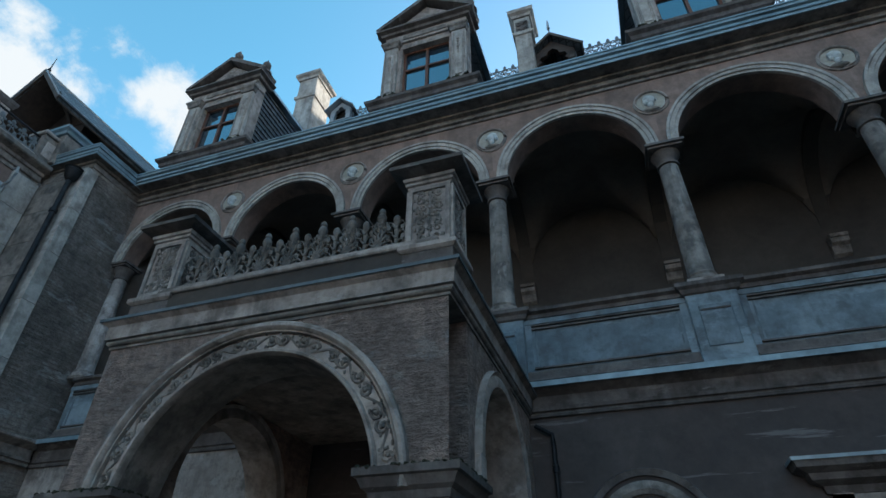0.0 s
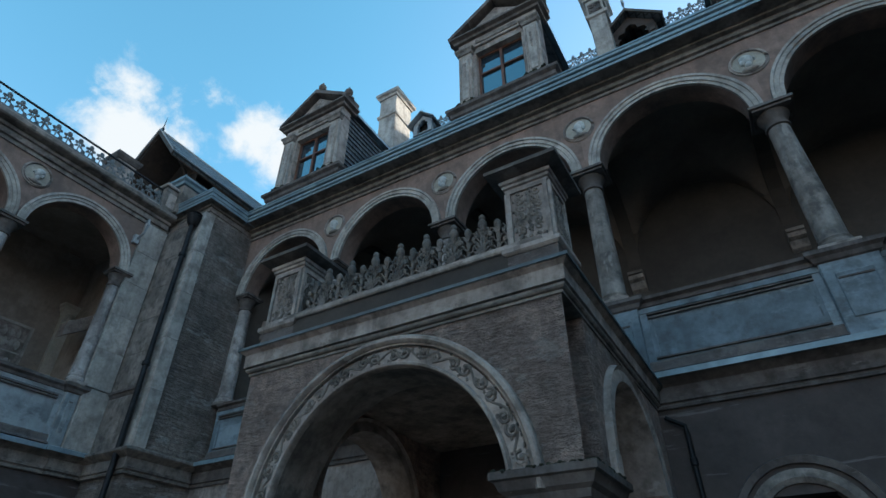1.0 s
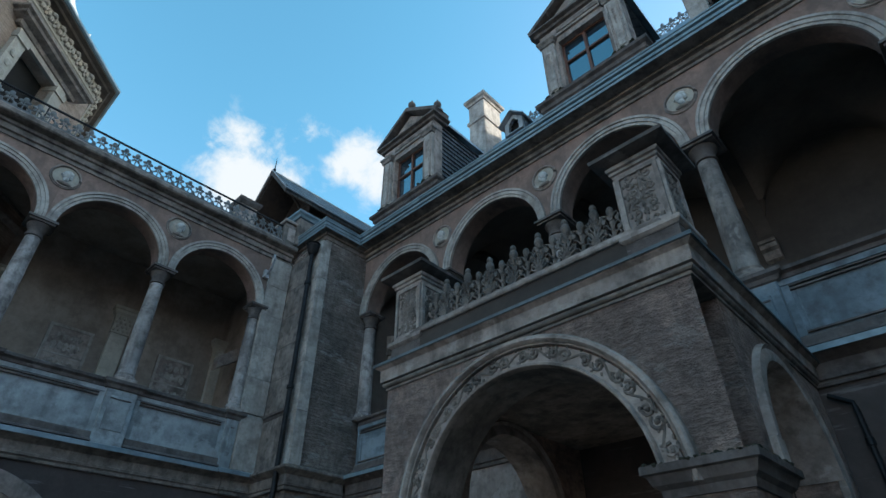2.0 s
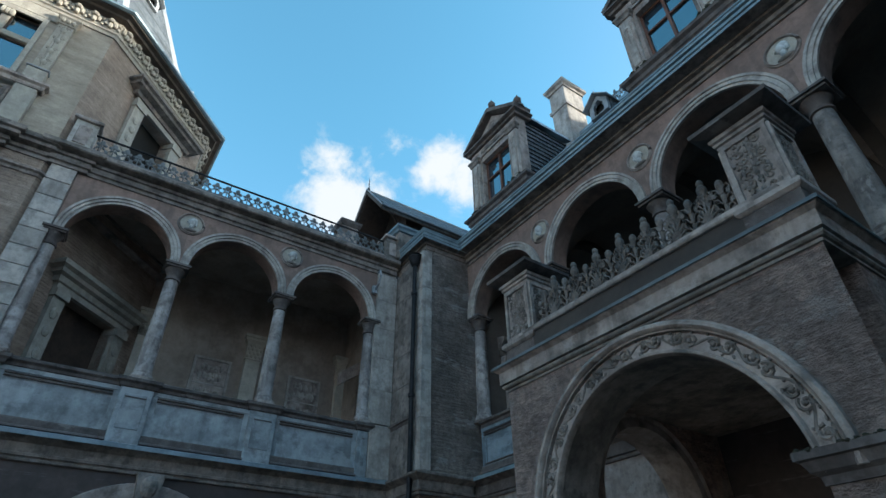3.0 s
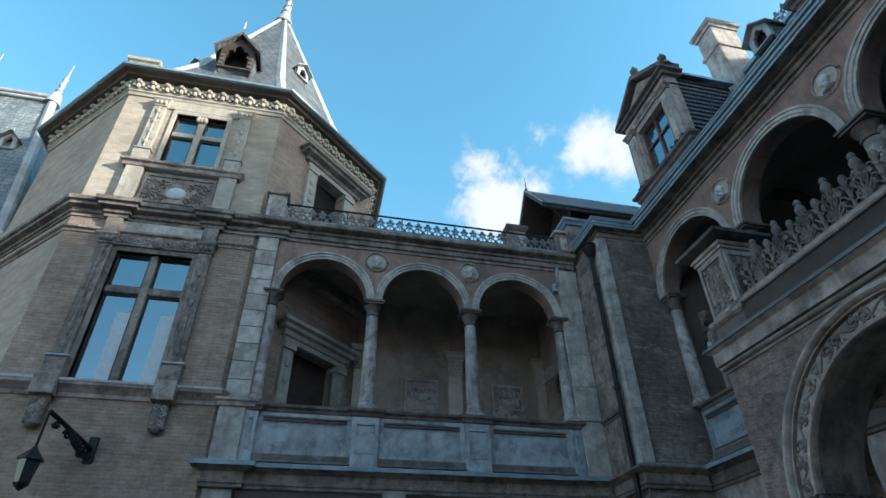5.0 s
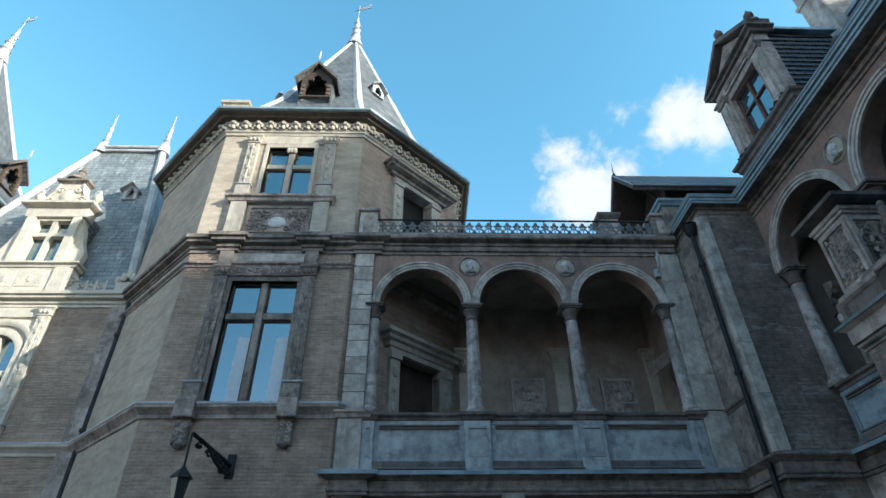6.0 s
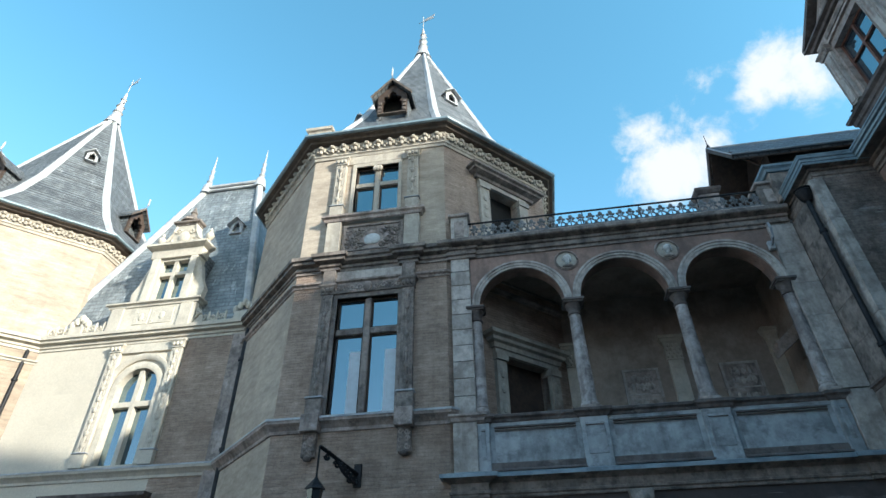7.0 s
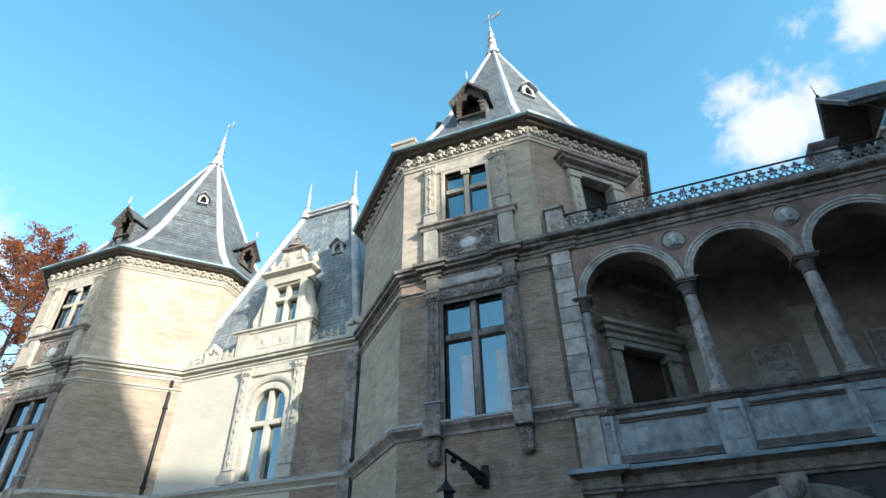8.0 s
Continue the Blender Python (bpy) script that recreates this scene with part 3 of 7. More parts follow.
part("door_leaf", box(bmesh.new(), 2.06, 4.14, 0.2, 0.26, 0.0, 2.89), DARKWOOD, dw)
bm = bmesh.new()
box(bm, 6.6, 7.9, 0.25, 0.28, 1.2, 3.0)
part("pane", bm, GLASS, arcade)

# string course with its lead cover
part("string_course", sweep(bmesh.new(), [(-0.02, 4.20), (0.05, 4.205), (0.06, 4.24), (0.035, 4.255), (0.035, 4.275), (0.075, 4.285), (0.085, 4.33), (0.04, 4.345), (0.045, 4.50), (0.08, 4.52), (0.19, 4.575), (0.22, 4.60), (0.22, 4.64), (-0.02, 4.72)], [(-11.2, 0.0), (A_END, 0.0)]), DARKSTONE, arcade, "sooty moulded string course")
part("lead_cover", sweep(bmesh.new(), [(0.0, 4.722), (0.238, 4.652), (0.242, 4.585), (0.256, 4.582), (0.26, 4.662), (0.0, 4.74)], [(-11.2, 0.0), (A_END, 0.0)]), COPPER, arcade, "blue-grey zinc sheet over the string course")

# parapet: piers below the columns, sunk panels between, moulded rail
for i, cx in enumerate(A_COLS):
    if i:
        pr = part("parapet_pier", bevelled(cx - 0.35, cx + 0.35, -0.06, 0.45, 4.70, 5.82, 0.015), APANEL, arcade, "stained stone parapet pier")
        part("pier_panel", bevelled(cx - 0.22, cx + 0.22, -0.08, 0.0, 4.95, 5.6, 0.012), APANEL, pr)
        part("pier_moulding", box(bmesh.new(), cx - 0.2, cx + 0.2, -0.095, -0.07, 5.50, 5.525), DARKSTONE, pr)
        part("pier_cap", sweep(bmesh.new(), [(0, 5.78), (0.03, 5.80), (0.05, 5.86), (0.10, 5.90), (0.10, 5.96), (0, 6.0)], [(cx - 0.37, 0.5), (cx - 0.37, -0.06), (cx + 0.37, -0.06), (cx + 0.37, 0.5)]), DARKSTONE, pr)
    if i < len(A_COLS) - 1:
        nx = A_COLS[i + 1]
        panel_slab(arcade, cx + 0.35, nx - 0.35, 4.72, 5.80, mat=APANEL, framed=True)
        part("rail", sweep(bmesh.new(), [(-0.45, 5.80), (0.02, 5.80), (0.03, 5.84), (0.01, 5.85), (0.015, 5.87), (0.08, 5.90), (0.085, 5.95), (0.0, 5.99), (-0.45, 5.99)], [(cx + 0.40, 0.0), (nx - 0.40, 0.0)]), DARKSTONE, arcade)

for cx in A_COLS[1:]:
    column(arcade, cx, 0.22, 6.0, Z_SPR, 0.19, 0.36, DARKCOLUMN if cx > -4 else None)
# the half pier at the corner carries the first arch
column(arcade, -10.98, 0.22, 6.0, Z_SPR, 0.17, 0.30)

for a, b in zip(A_COLS, A_COLS[1:]):
    part("arcade_wall", arch_wall(bmesh.new(), a, b, Z_SPR, Z_TOP, (a + b) / 2, Z_SPR, R_IN + 0.01, 0.0, 0.45), PLASTER, arcade, "brown plastered arcade wall above the columns")
for a, b in zip(A_COLS, A_COLS[1:]):
    m = (a + b) / 2
    part("arch", ring(bmesh.new(), m, Z_SPR, [(R_IN, 0.03), (R_IN, -0.03), (R_IN + 0.06, -0.03), (R_IN + 0.065, -0.055), (R_IN + 0.14, -0.055), (R_IN + 0.15, -0.08), (R_OUT, -0.08), (R_OUT, 0.02), (R_IN + 0.02, 0.02), (R_IN + 0.02, 0.03)], 32), PALE, arcade, "moulded grey stone arch", smooth=True)
    part("arch_soffit", ring(bmesh.new(), m, Z_SPR, [(R_IN + 0.003, 0.46), (R_IN + 0.003, 0.031), (R_IN + 0.02, 0.031), (R_IN + 0.02, 0.46)], 32), PLASTER, arcade, "brown plastered arch soffit", smooth=True)
for cx in A_COLS[1:-1]:
    medallion(arcade, cx, 10.0, 0.33)

# main cornice, gutter and lead flashing, carried round the corner pier
CORN = [(-0.1, 10.62), (0.035, 10.62), (0.04, 10.67), (0.015, 10.68), (0.02, 10.71), (0.075, 10.725), (0.085, 10.77), (0.055, 10.785), (0.06, 10.85), (0.15, 10.865), (0.16, 10.90), (0.14, 10.91), (0.15, 10.93), (0.37, 10.955), (0.40, 10.975), (0.40, 11.02), (-0.1, 11.06)]
GUTTER = [(0.0, 11.062), (0.405, 11.03), (0.405, 10.93), (0.43, 10.925), (0.44, 10.97), (0.425, 10.98), (0.425, 11.0), (0.46, 11.01), (0.465, 11.07), (0.445, 11.08), (0.445, 11.10), (0.50, 11.115), (0.51, 11.17), (0.53, 11.18), (0.53, 11.215), (0.50, 11.225), (0.46, 11.2), (0, 11.2)]
part("frieze", box(bmesh.new(), -11.1, A_END, 0.0, 0.45, Z_TOP + 0.001, 11.1), PLASTER, arcade)
part("cornice", sweep(bmesh.new(), CORN, [(-11.3, 0.0), (A_END, 0.0)]), CARVED, arcade, "weathered moulded main cornice")
part("gutter", sweep(bmesh.new(), GUTTER, [(-11.3, 0.0), (A_END, 0.0)]), COPPER, arcade, "aged copper gutter along the eaves")
# the shallower return round the corner pier
PIER_PATH = [(-12.52, -1.44), (-11.14, -1.44), (-11.14, 0.2)]
part("cornice", sweep(bmesh.new(), [(d * 0.52 - 0.02, z) for d, z in CORN], PIER_PATH), CARVED, arcade, "weathered cornice round the corner pier")
part("gutter", sweep(bmesh.new(), [(d * 0.51, z) for d, z in GUTTER], PIER_PATH), COPPER, arcade, "copper gutter round the corner pier")
part("pier_flashing", box(bmesh.new(), -12.52, -11.0, -1.5, 0.3, 11.15, 11.197), ZINC, arcade)

# loggia inside: floor, back wall, ceiling
loggia_back = 3.2
part("loggia_floor", box(bmesh.new(), -11.1, A_END, 0.45, loggia_back, 4.6, 4.85), DARKSTONE, arcade)
bm = with_holes(bmesh.new(), -11.1, A_END, 4.86, 10.3, loggia_back, loggia_back + 0.3, [(-7.1, -5.9, 4.86, 7.6), (2.2, 3.5, 4.86, 7.6)])
# back wall, ceiling, vaults and ribs carry the interior shade as a darker plaster
part("loggia_back_wall", bm, SHADESTAIN, arcade, "brown plaster back wall of the arcade, darkened for its shade")
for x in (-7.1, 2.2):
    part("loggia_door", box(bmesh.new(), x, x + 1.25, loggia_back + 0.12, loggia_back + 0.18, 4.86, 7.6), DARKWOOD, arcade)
part("loggia_ceiling", box(bmesh.new(), -11.1, A_END, 0.45, loggia_back + 0.3, 10.45, 10.6), SHADESTAIN, arcade)


def groin_vault(bm, x0, x1, y0, y1, zs, rise, n_=14):
    """Two crossing barrels; the higher one shows."""
    cx, cy, hx, hy = (x0 + x1) / 2, (y0 + y1) / 2, (x1 - x0) / 2, (y1 - y0) / 2
    grid = []
    for i in range(n_ + 1):
        u = -math.cos(math.pi * i / n_)
        row = []
        for j in range(n_ + 1):
            v = -math.cos(math.pi * j / n_)
            row.append(bm.verts.new((cx + u * hx, cy + v * hy, zs + rise * max(math.sqrt(max(0.0, 1 - u * u)), math.sqrt(max(0.0, 1 - v * v))))))
        grid.append(row)
    for i in range(n_):
        for j in range(n_):
            bm.faces.new((grid[i][j], grid[i + 1][j], grid[i + 1][j + 1], grid[i][j + 1]))
    return bm


for a, b in zip(A_COLS, A_COLS[1:]):
    part("groin_vault", groin_vault(bmesh.new(), a + 0.1, b - 0.1, 0.451, loggia_back, 8.55, 1.75), VAULT, arcade, "plastered groin vault, darkened for its shade", smooth=True)
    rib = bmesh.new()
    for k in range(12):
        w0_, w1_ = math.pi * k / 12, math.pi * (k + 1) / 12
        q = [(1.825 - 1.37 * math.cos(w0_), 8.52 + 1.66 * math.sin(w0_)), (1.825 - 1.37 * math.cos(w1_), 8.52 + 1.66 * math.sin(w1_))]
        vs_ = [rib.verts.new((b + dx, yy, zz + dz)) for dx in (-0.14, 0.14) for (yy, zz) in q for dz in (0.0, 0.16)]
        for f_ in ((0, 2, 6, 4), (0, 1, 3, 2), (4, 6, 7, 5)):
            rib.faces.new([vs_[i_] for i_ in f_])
    part("transverse_rib", rib, SHADESTAIN, arcade)
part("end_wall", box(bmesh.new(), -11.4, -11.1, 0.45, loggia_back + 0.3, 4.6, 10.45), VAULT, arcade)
# carved doorway at the end of the arcade, with its small lamp
bm = bmesh.new()
for a, b in ((1.08, 1.34), (2.40, 2.66)):
    box(bm, -11.1, -11.0, a, b, 4.86, 7.8)
box(bm, -11.1, -11.0, 1.08, 2.66, 7.802, 8.0)
ed = part("end_doorway", bm, STONE, arcade, "carved stone doorway at the arcade's end")
part("door_hood", sweep(bmesh.new(), [(0, 8.0), (0.06, 8.02), (0.08, 8.14), (0.05, 8.16), (0.18, 8.26), (0.20, 8.34), (0.28, 8.40), (0.30, 8.50), (0, 8.58)], [(-11.1, 0.92), (-11.1, 2.82)]), CARVED, ed)
for q in (0.98, 2.58):
    part("console", bevelled(-11.1, -10.92, q, q + 0.18, 7.55, 8.0, 0.02), STONE, ed)
part("door_leaf", box(bmesh.new(), -11.095, -11.06, 1.342, 2.398, 4.86, 7.798), DARKWOOD, ed)
part("end_wall", box(bmesh.new(), A_END, A_END + 0.3, 0.0, loggia_back + 0.3, 0, 11.1), INSIDE, arcade)
for cx in A_COLS[1:-1]:
    bm = sweep(bmesh.new(), [(0, 7.85), (0.08, 7.9), (0.14, 8.05), (0.22, 8.1), (0.22, 8.2), (0.26, 8.21), (0.26, 8.28), (0, 8.30)], [(cx - 0.16, loggia_back), (cx + 0.16, loggia_back)])
    part("corbel", bm, CARVED, arcade, "pale stone wall corbel")

# roof
roof = bmesh.new()
RIDGE_D, RIDGE_Z = 3.4, 16.05
pts = [(-0.12, 11.18), (RIDGE_D, RIDGE_Z), (7.2, 11.0), (7.2, 10.7), (-0.12, 10.9)]
ra = [roof.verts.new((-13.0, y, z)) for y, z in pts]
rb = [roof.verts.new((A_END, y, z)) for y, z in pts]
roof.faces.new(ra[::-1])
roof.faces.new(rb)
for i in range(5):
    roof.faces.new((ra[i], rb[i], rb[(i + 1) % 5], ra[(i + 1) % 5]))
part("roof", roof, SLATE, arcade, "steep dark slate roof")
part("flashing", sweep(bmesh.new(), [(0.14, 11.20), (0.42, 11.215), (0.42, 11.235), (-0.15, 11.48), (-0.17, 11.46)], [(-11.1, 0.0), (A_END, 0.0)]), ZINC, arcade, "blue-grey zinc flashing above the gutter")
part("ridge_cap", box(bmesh.new(), -13.0, A_END, RIDGE_D - 0.12, RIDGE_D + 0.12, RIDGE_Z - 0.06, RIDGE_Z + 0.08), ZINC, arcade)
rc = bmesh.new()
tube(rc, [(-8.0, RIDGE_D, RIDGE_Z + 0.14), (A_END, RIDGE_D, RIDGE_Z + 0.14)], 0.018, 5)
for k in range(60):
    spear(rc, -7.9 + k * 0.27, RIDGE_D, RIDGE_Z + 0.08, 0.66, 0.26)
    curl(rc, -7.765 + k * 0.27, RIDGE_Z + 0.30, RIDGE_D, 0.12, 1.3, 1 if k % 2 else -1, 0.016)
    curl(rc, -7.765 + k * 0.27, RIDGE_Z + 0.52, RIDGE_D, 0.08, 1.2, -1 if k % 2 else 1, 0.014)
part("ridge_cresting", rc, GREYIRON, arcade, "curly wrought iron ridge cresting")


# dormers with stone fronts
def sash(parent, x0, x1, z0, z1, y, mat, cols=2, rows=(0.62,), bar=0.06, glass_mat=None):
    """A wooden casement: frame, bars and panes set behind."""
    fr = bmesh.new()
    box(fr, x0, x0 + bar, y, y + 0.08, z0, z1)
    box(fr, x1 - bar, x1, y, y + 0.08, z0, z1)
    box(fr, x0 + bar, x1 - bar, y, y + 0.08, z0, z0 + bar)
    box(fr, x0 + bar, x1 - bar, y, y + 0.08, z1 - bar, z1)
    xs = [x0 + (x1 - x0) * k / cols for k in range(cols + 1)]
    zs = [z0] + [z0 + (z1 - z0) * q for q in rows] + [z1]
    for x in xs[1:-1]:
        box(fr, x - bar * 0.6, x + bar * 0.6, y - 0.01, y + 0.07, z0 + bar, z1 - bar)
    for z in zs[1:-1]:
        box(fr, x0 + bar, x1 - bar, y - 0.004, y + 0.064, z - bar * 0.5, z + bar * 0.5)
    f = part("window_frame", fr, mat, parent)
    for xa, xb in zip(xs, xs[1:]):
        for za, zb in zip(zs, zs[1:]):
            p = part("pane", box(bmesh.new(), xa + bar * 0.7, xb - bar * 0.7, y + 0.05, y + 0.058, za + bar * 0.6, zb - bar * 0.6), glass_mat or GLASS, f if parent.parent is None else parent)
    return f


def finial(bm, x, y, z, s=1.0):
    lathe(bm, [(0.09 * s, z), (0.10 * s, z + 0.06 * s), (0.05 * s, z + 0.10 * s), (0.04 * s, z + 0.16 * s), (0.10 * s, z + 0.24 * s), (0.12 * s, z + 0.32 * s), (0.09 * s, z + 0.40 * s), (0.03 * s, z + 0.45 * s), (0.05 * s, z + 0.50 * s), (0.01 * s, z + 0.60 * s)], x, y, 12)


def stone_dormer(cx, y=0.33):
    b = with_holes(bmesh.new(), cx - 1.14, cx + 1.14, 11.45, 14.45, y, y + 0.35, [(cx - 0.66, cx + 0.66, 12.20, 14.15)])
    d = part("dormer", b, STONE, arcade, "weathered stone dormer with a pedimented front")
    d.matrix_basis = pose(0, 0, 0.40)
    part("apron", sweep(bmesh.new(), [(0, 11.72), (0.06, 11.74), (0.07, 11.82), (0.11, 11.85), (0.12, 11.96), (0.20, 12.01), (0.21, 12.09), (0, 12.11)], [(cx - 1.28, y + 0.5), (cx - 1.28, y - 0.02), (cx + 1.28, y - 0.02), (cx + 1.28, y + 0.5)]), DARKSTONE, d)
    part("plinth", box(bmesh.new(), cx - 1.30, cx + 1.30, y - 0.06, y + 0.9, 10.7, 11.72), STONE, d)
    for s in (-1, 1):
        px = cx + s * 0.94
        pl = bevelled(px - 0.19, px + 0.19, y - 0.10, y + 0.02, 12.1, 14.15, 0.012)
        part("pilaster", pl, PALE, d)
        part("pilaster_panel", bevelled(px - 0.09, px + 0.09, y - 0.125, y - 0.08, 12.35, 13.85, 0.01), PALE, d)
        part("pilaster_capital", sweep(bmesh.new(), [(0, 14.13), (0.03, 14.15), (0.05, 14.25), (0.09, 14.30), (0.09, 14.36), (0, 14.37)], [(px - 0.18, y + 0.02), (px - 0.18, y - 0.11), (px + 0.18, y - 0.11), (px + 0.18, y + 0.02)]), CARVED, d)
        part("ledge_block", bevelled(px - 0.24, px + 0.24, y - 0.20, y + 0.3, 12.00, 12.16, 0.03), DARKSTONE, d)
        part("pedestal_panel", bevelled(px - 0.15, px + 0.15, y - 0.085, y, 11.40, 11.70, 0.012), STONE, d)
        dr = bmesh.new()
        for k_, q_ in ((0, 0.055), (1, 0.045), (2, 0.035), (3, 0.05), (4, 0.03), (5, 0.022)):
            blob(dr, (px, y - 0.125, 13.74 - 0.105 * k_), q_, 0.03, 0.055, 7, 5)
        part("carved_drop", dr, STONE, d, smooth=True)
        for g_ in (-0.15, -0.12, 0.12, 0.15):
            part("flute", bevelled(px + g_ - 0.009, px + g_ + 0.009, y - 0.112, y - 0.098, 12.24, 14.05, 0.004), STONE, d)
        mo = bmesh.new()
        r_ = random.Random(int(px * 10) + 40)
        for _ in range(34):
            blob(mo, (px + r_.uniform(-0.26, 0.26), y - 0.10 + r_.uniform(-0.10, 0.16), 12.17 + r_.uniform(-0.01, 0.03)), r_.uniform(0.03, 0.06), r_.uniform(0.03, 0.06), r_.uniform(0.015, 0.055), 5, 4)
        part("moss", mo, MOSS, d, "dark moss on the dormer ledge", smooth=True)
    part("entablature", box(bmesh.new(), cx - 1.14, cx + 1.14, y - 0.06, y + 0.35, 14.37, 14.72), STONE, d)
    part("lintel_panel", box(bmesh.new(), cx - 0.62, cx + 0.62, y - 0.085, y, 14.46, 14.62), CARVED, d)
    part("dormer_cornice", sweep(bmesh.new(), [(0, 14.70), (0.08, 14.72), (0.10, 14.80), (0.20, 14.84), (0.20, 14.90), (0, 14.92)], [(cx - 1.16, y + 0.5), (cx - 1.16, y - 0.06), (cx + 1.16, y - 0.06), (cx + 1.16, y + 0.5)]), DARKSTONE, d)
    pd = prism(bmesh.new(), [(cx - 1.12, 14.92), (cx + 1.12, 14.92), (cx, 15.78)], y - 0.02, y + 0.3)
    part("pediment", pd, STONE, d)
    rk = bmesh.new()
    for s in (-1, 1):
        prism(rk, [(cx + s * 1.36, 14.90), (cx, 15.86), (cx, 16.02), (cx + s * 1.40, 15.02)][::s], y - 0.24, y + 0.4)
    part("raking_cornice", rk, DARKSTONE, d)
    tm = bmesh.new()
    blob(tm, (cx, y - 0.03, 15.22), 0.16, 0.07, 0.17, 10, 6)
    for s in (-1, 1):
        curl(tm, cx + s * 0.36, 15.10, y - 0.03, 0.13, 1.1, s, 0.022)
        curl(tm, cx + s * 0.66, 15.04, y - 0.03, 0.07, 1.0, s, 0.018)
    part("tympanum_relief", tm, CARVED, d, smooth=True)
    for dx, dz in ((0, 16.0), (-1.24, 15.0), (1.24, 15.0)):
        f = bmesh.new()
        lathe(f, [(0.20, dz - 0.02), (0.20, dz + 0.05), (0.13, dz + 0.07), (0.13, dz + 0.13), (0.06, dz + 0.17), (0.05, dz + 0.22), (0.09, dz + 0.25), (0.13, dz + 0.32), (0.13, dz + 0.40), (0.09, dz + 0.47), (0.035, dz + 0.50), (0.045, dz + 0.54), (0.01, dz + 0.63)], cx + dx, y + 0.02, 12)
        part("finial", f, DARKSTONE, d, smooth=True)
    for s in (-1, 1):
        ck = bmesh.new()
        a = cx + s * 1.02
        v = [ck.verts.new((a + o, yy, zz)) for o in (0, s * 0.08) for yy, zz in ((y + 0.35, 11.6), (y + 0.35, 14.75), (2.55, 14.75))]
        ck.faces.new((v[0], v[1], v[2]))
        ck.faces.new((v[3], v[5], v[4]))
        for i in range(3):
            j = (i + 1) % 3
            ck.faces.new((v[i], v[i + 3], v[j + 3], v[j]))
        below = None
        for k in range(17):
            za = 11.72 + k * 0.18
            for o_, zz in ((s * 0.085, za), (s * 0.13, za)):
                ye = y + 0.36 + (2.20 - y) * (zz - 11.6) / 3.15
                row = [ck.verts.new((a + o_, yy, zz)) for yy in (y + 0.352, ye)]
                if below:
                    ck.faces.new((below[0], below[1], row[1], row[0]))
                else:
                    ck.faces.new((v[3], row[0], row[1]))
                below = row
        part("slate_cheek", ck, SLATE, d, "slate-hung dormer cheek")
    rf = bmesh.new()
    for s in (-1, 1):
        q = [(cx + s * 1.26, y + 0.42, 14.78), (cx, y + 0.42, 15.72), (cx, 3.0, 15.72), (cx + s * 1.26, 2.6, 14.78)]
        a = [rf.verts.new(p) for p in q]
        b2 = [rf.verts.new((p[0], p[1], p[2] + 0.09)) for p in q]
        rf.faces.new(a)
        rf.faces.new(b2[::-1])
        for i in range(4):
            rf.faces.new((a[i], b2[i], b2[(i + 1) % 4], a[(i + 1) % 4]))
    part("dormer_roof", rf, ZINC, d)
    sash(d, cx - 0.66, cx + 0.66, 12.20, 14.15, y + 0.16, WOOD, 2, (0.62,), 0.058)
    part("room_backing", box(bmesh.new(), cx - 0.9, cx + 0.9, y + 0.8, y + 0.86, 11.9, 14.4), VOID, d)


for cx in (-9.88, -3.50, 2.75):
    stone_dormer(cx)


def chimney(x0, x1, y0, y1, z0, z1, mat, label):
    m = pose((x0 + x1) / 2, (y0 + y1) / 2, z0)
    t = thing("chimney", m, label, "chimney", "chimneys")
    w, d, h = (x1 - x0) / 2, (y1 - y0) / 2, z1 - z0
    part("shaft", bevelled(-w, w, -d, d, 0, h - 0.35, 0.02), mat, t)
    loop = [(-w, -d), (w, -d), (w, d), (-w, d)]
    part("collar", sweep(bmesh.new(), [(-0.02, h * 0.66), (0.05, h * 0.67), (0.06, h * 0.70), (-0.02, h * 0.71)], loop, True), mat, t)
    part("cap", sweep(bmesh.new(), [(-0.1, h - 0.36), (0.04, h - 0.35), (0.06, h - 0.26), (0.13, h - 0.20), (0.14, h - 0.08), (0.05, h), (-0.1, h)], loop, True), mat, t)
    return t


chimney(-9.45, -8.72, 10.75, 11.75, 14.6, 18.75, PALE, "pale stone chimney stack on the slate roof")
stack = chimney(-1.27, -0.82, 9.22, 9.95, 12.9, 16.34, PALE, "pale stone chimney stack with dark carved panel")
cp = bevelled(-0.17, 0.17, -0.39, -0.36, 2.35, 2.9, 0.01)
for k in range(4):
    curl(cp, -0.08 + 0.16 * (k % 2), 2.5 + 0.26 * (k // 2), -0.395, 0.08, 1.2, 1 if k % 2 else -1, 0.025)
part("carved_panel", cp, DARKSTONE, stack, "dark carved stone panel")


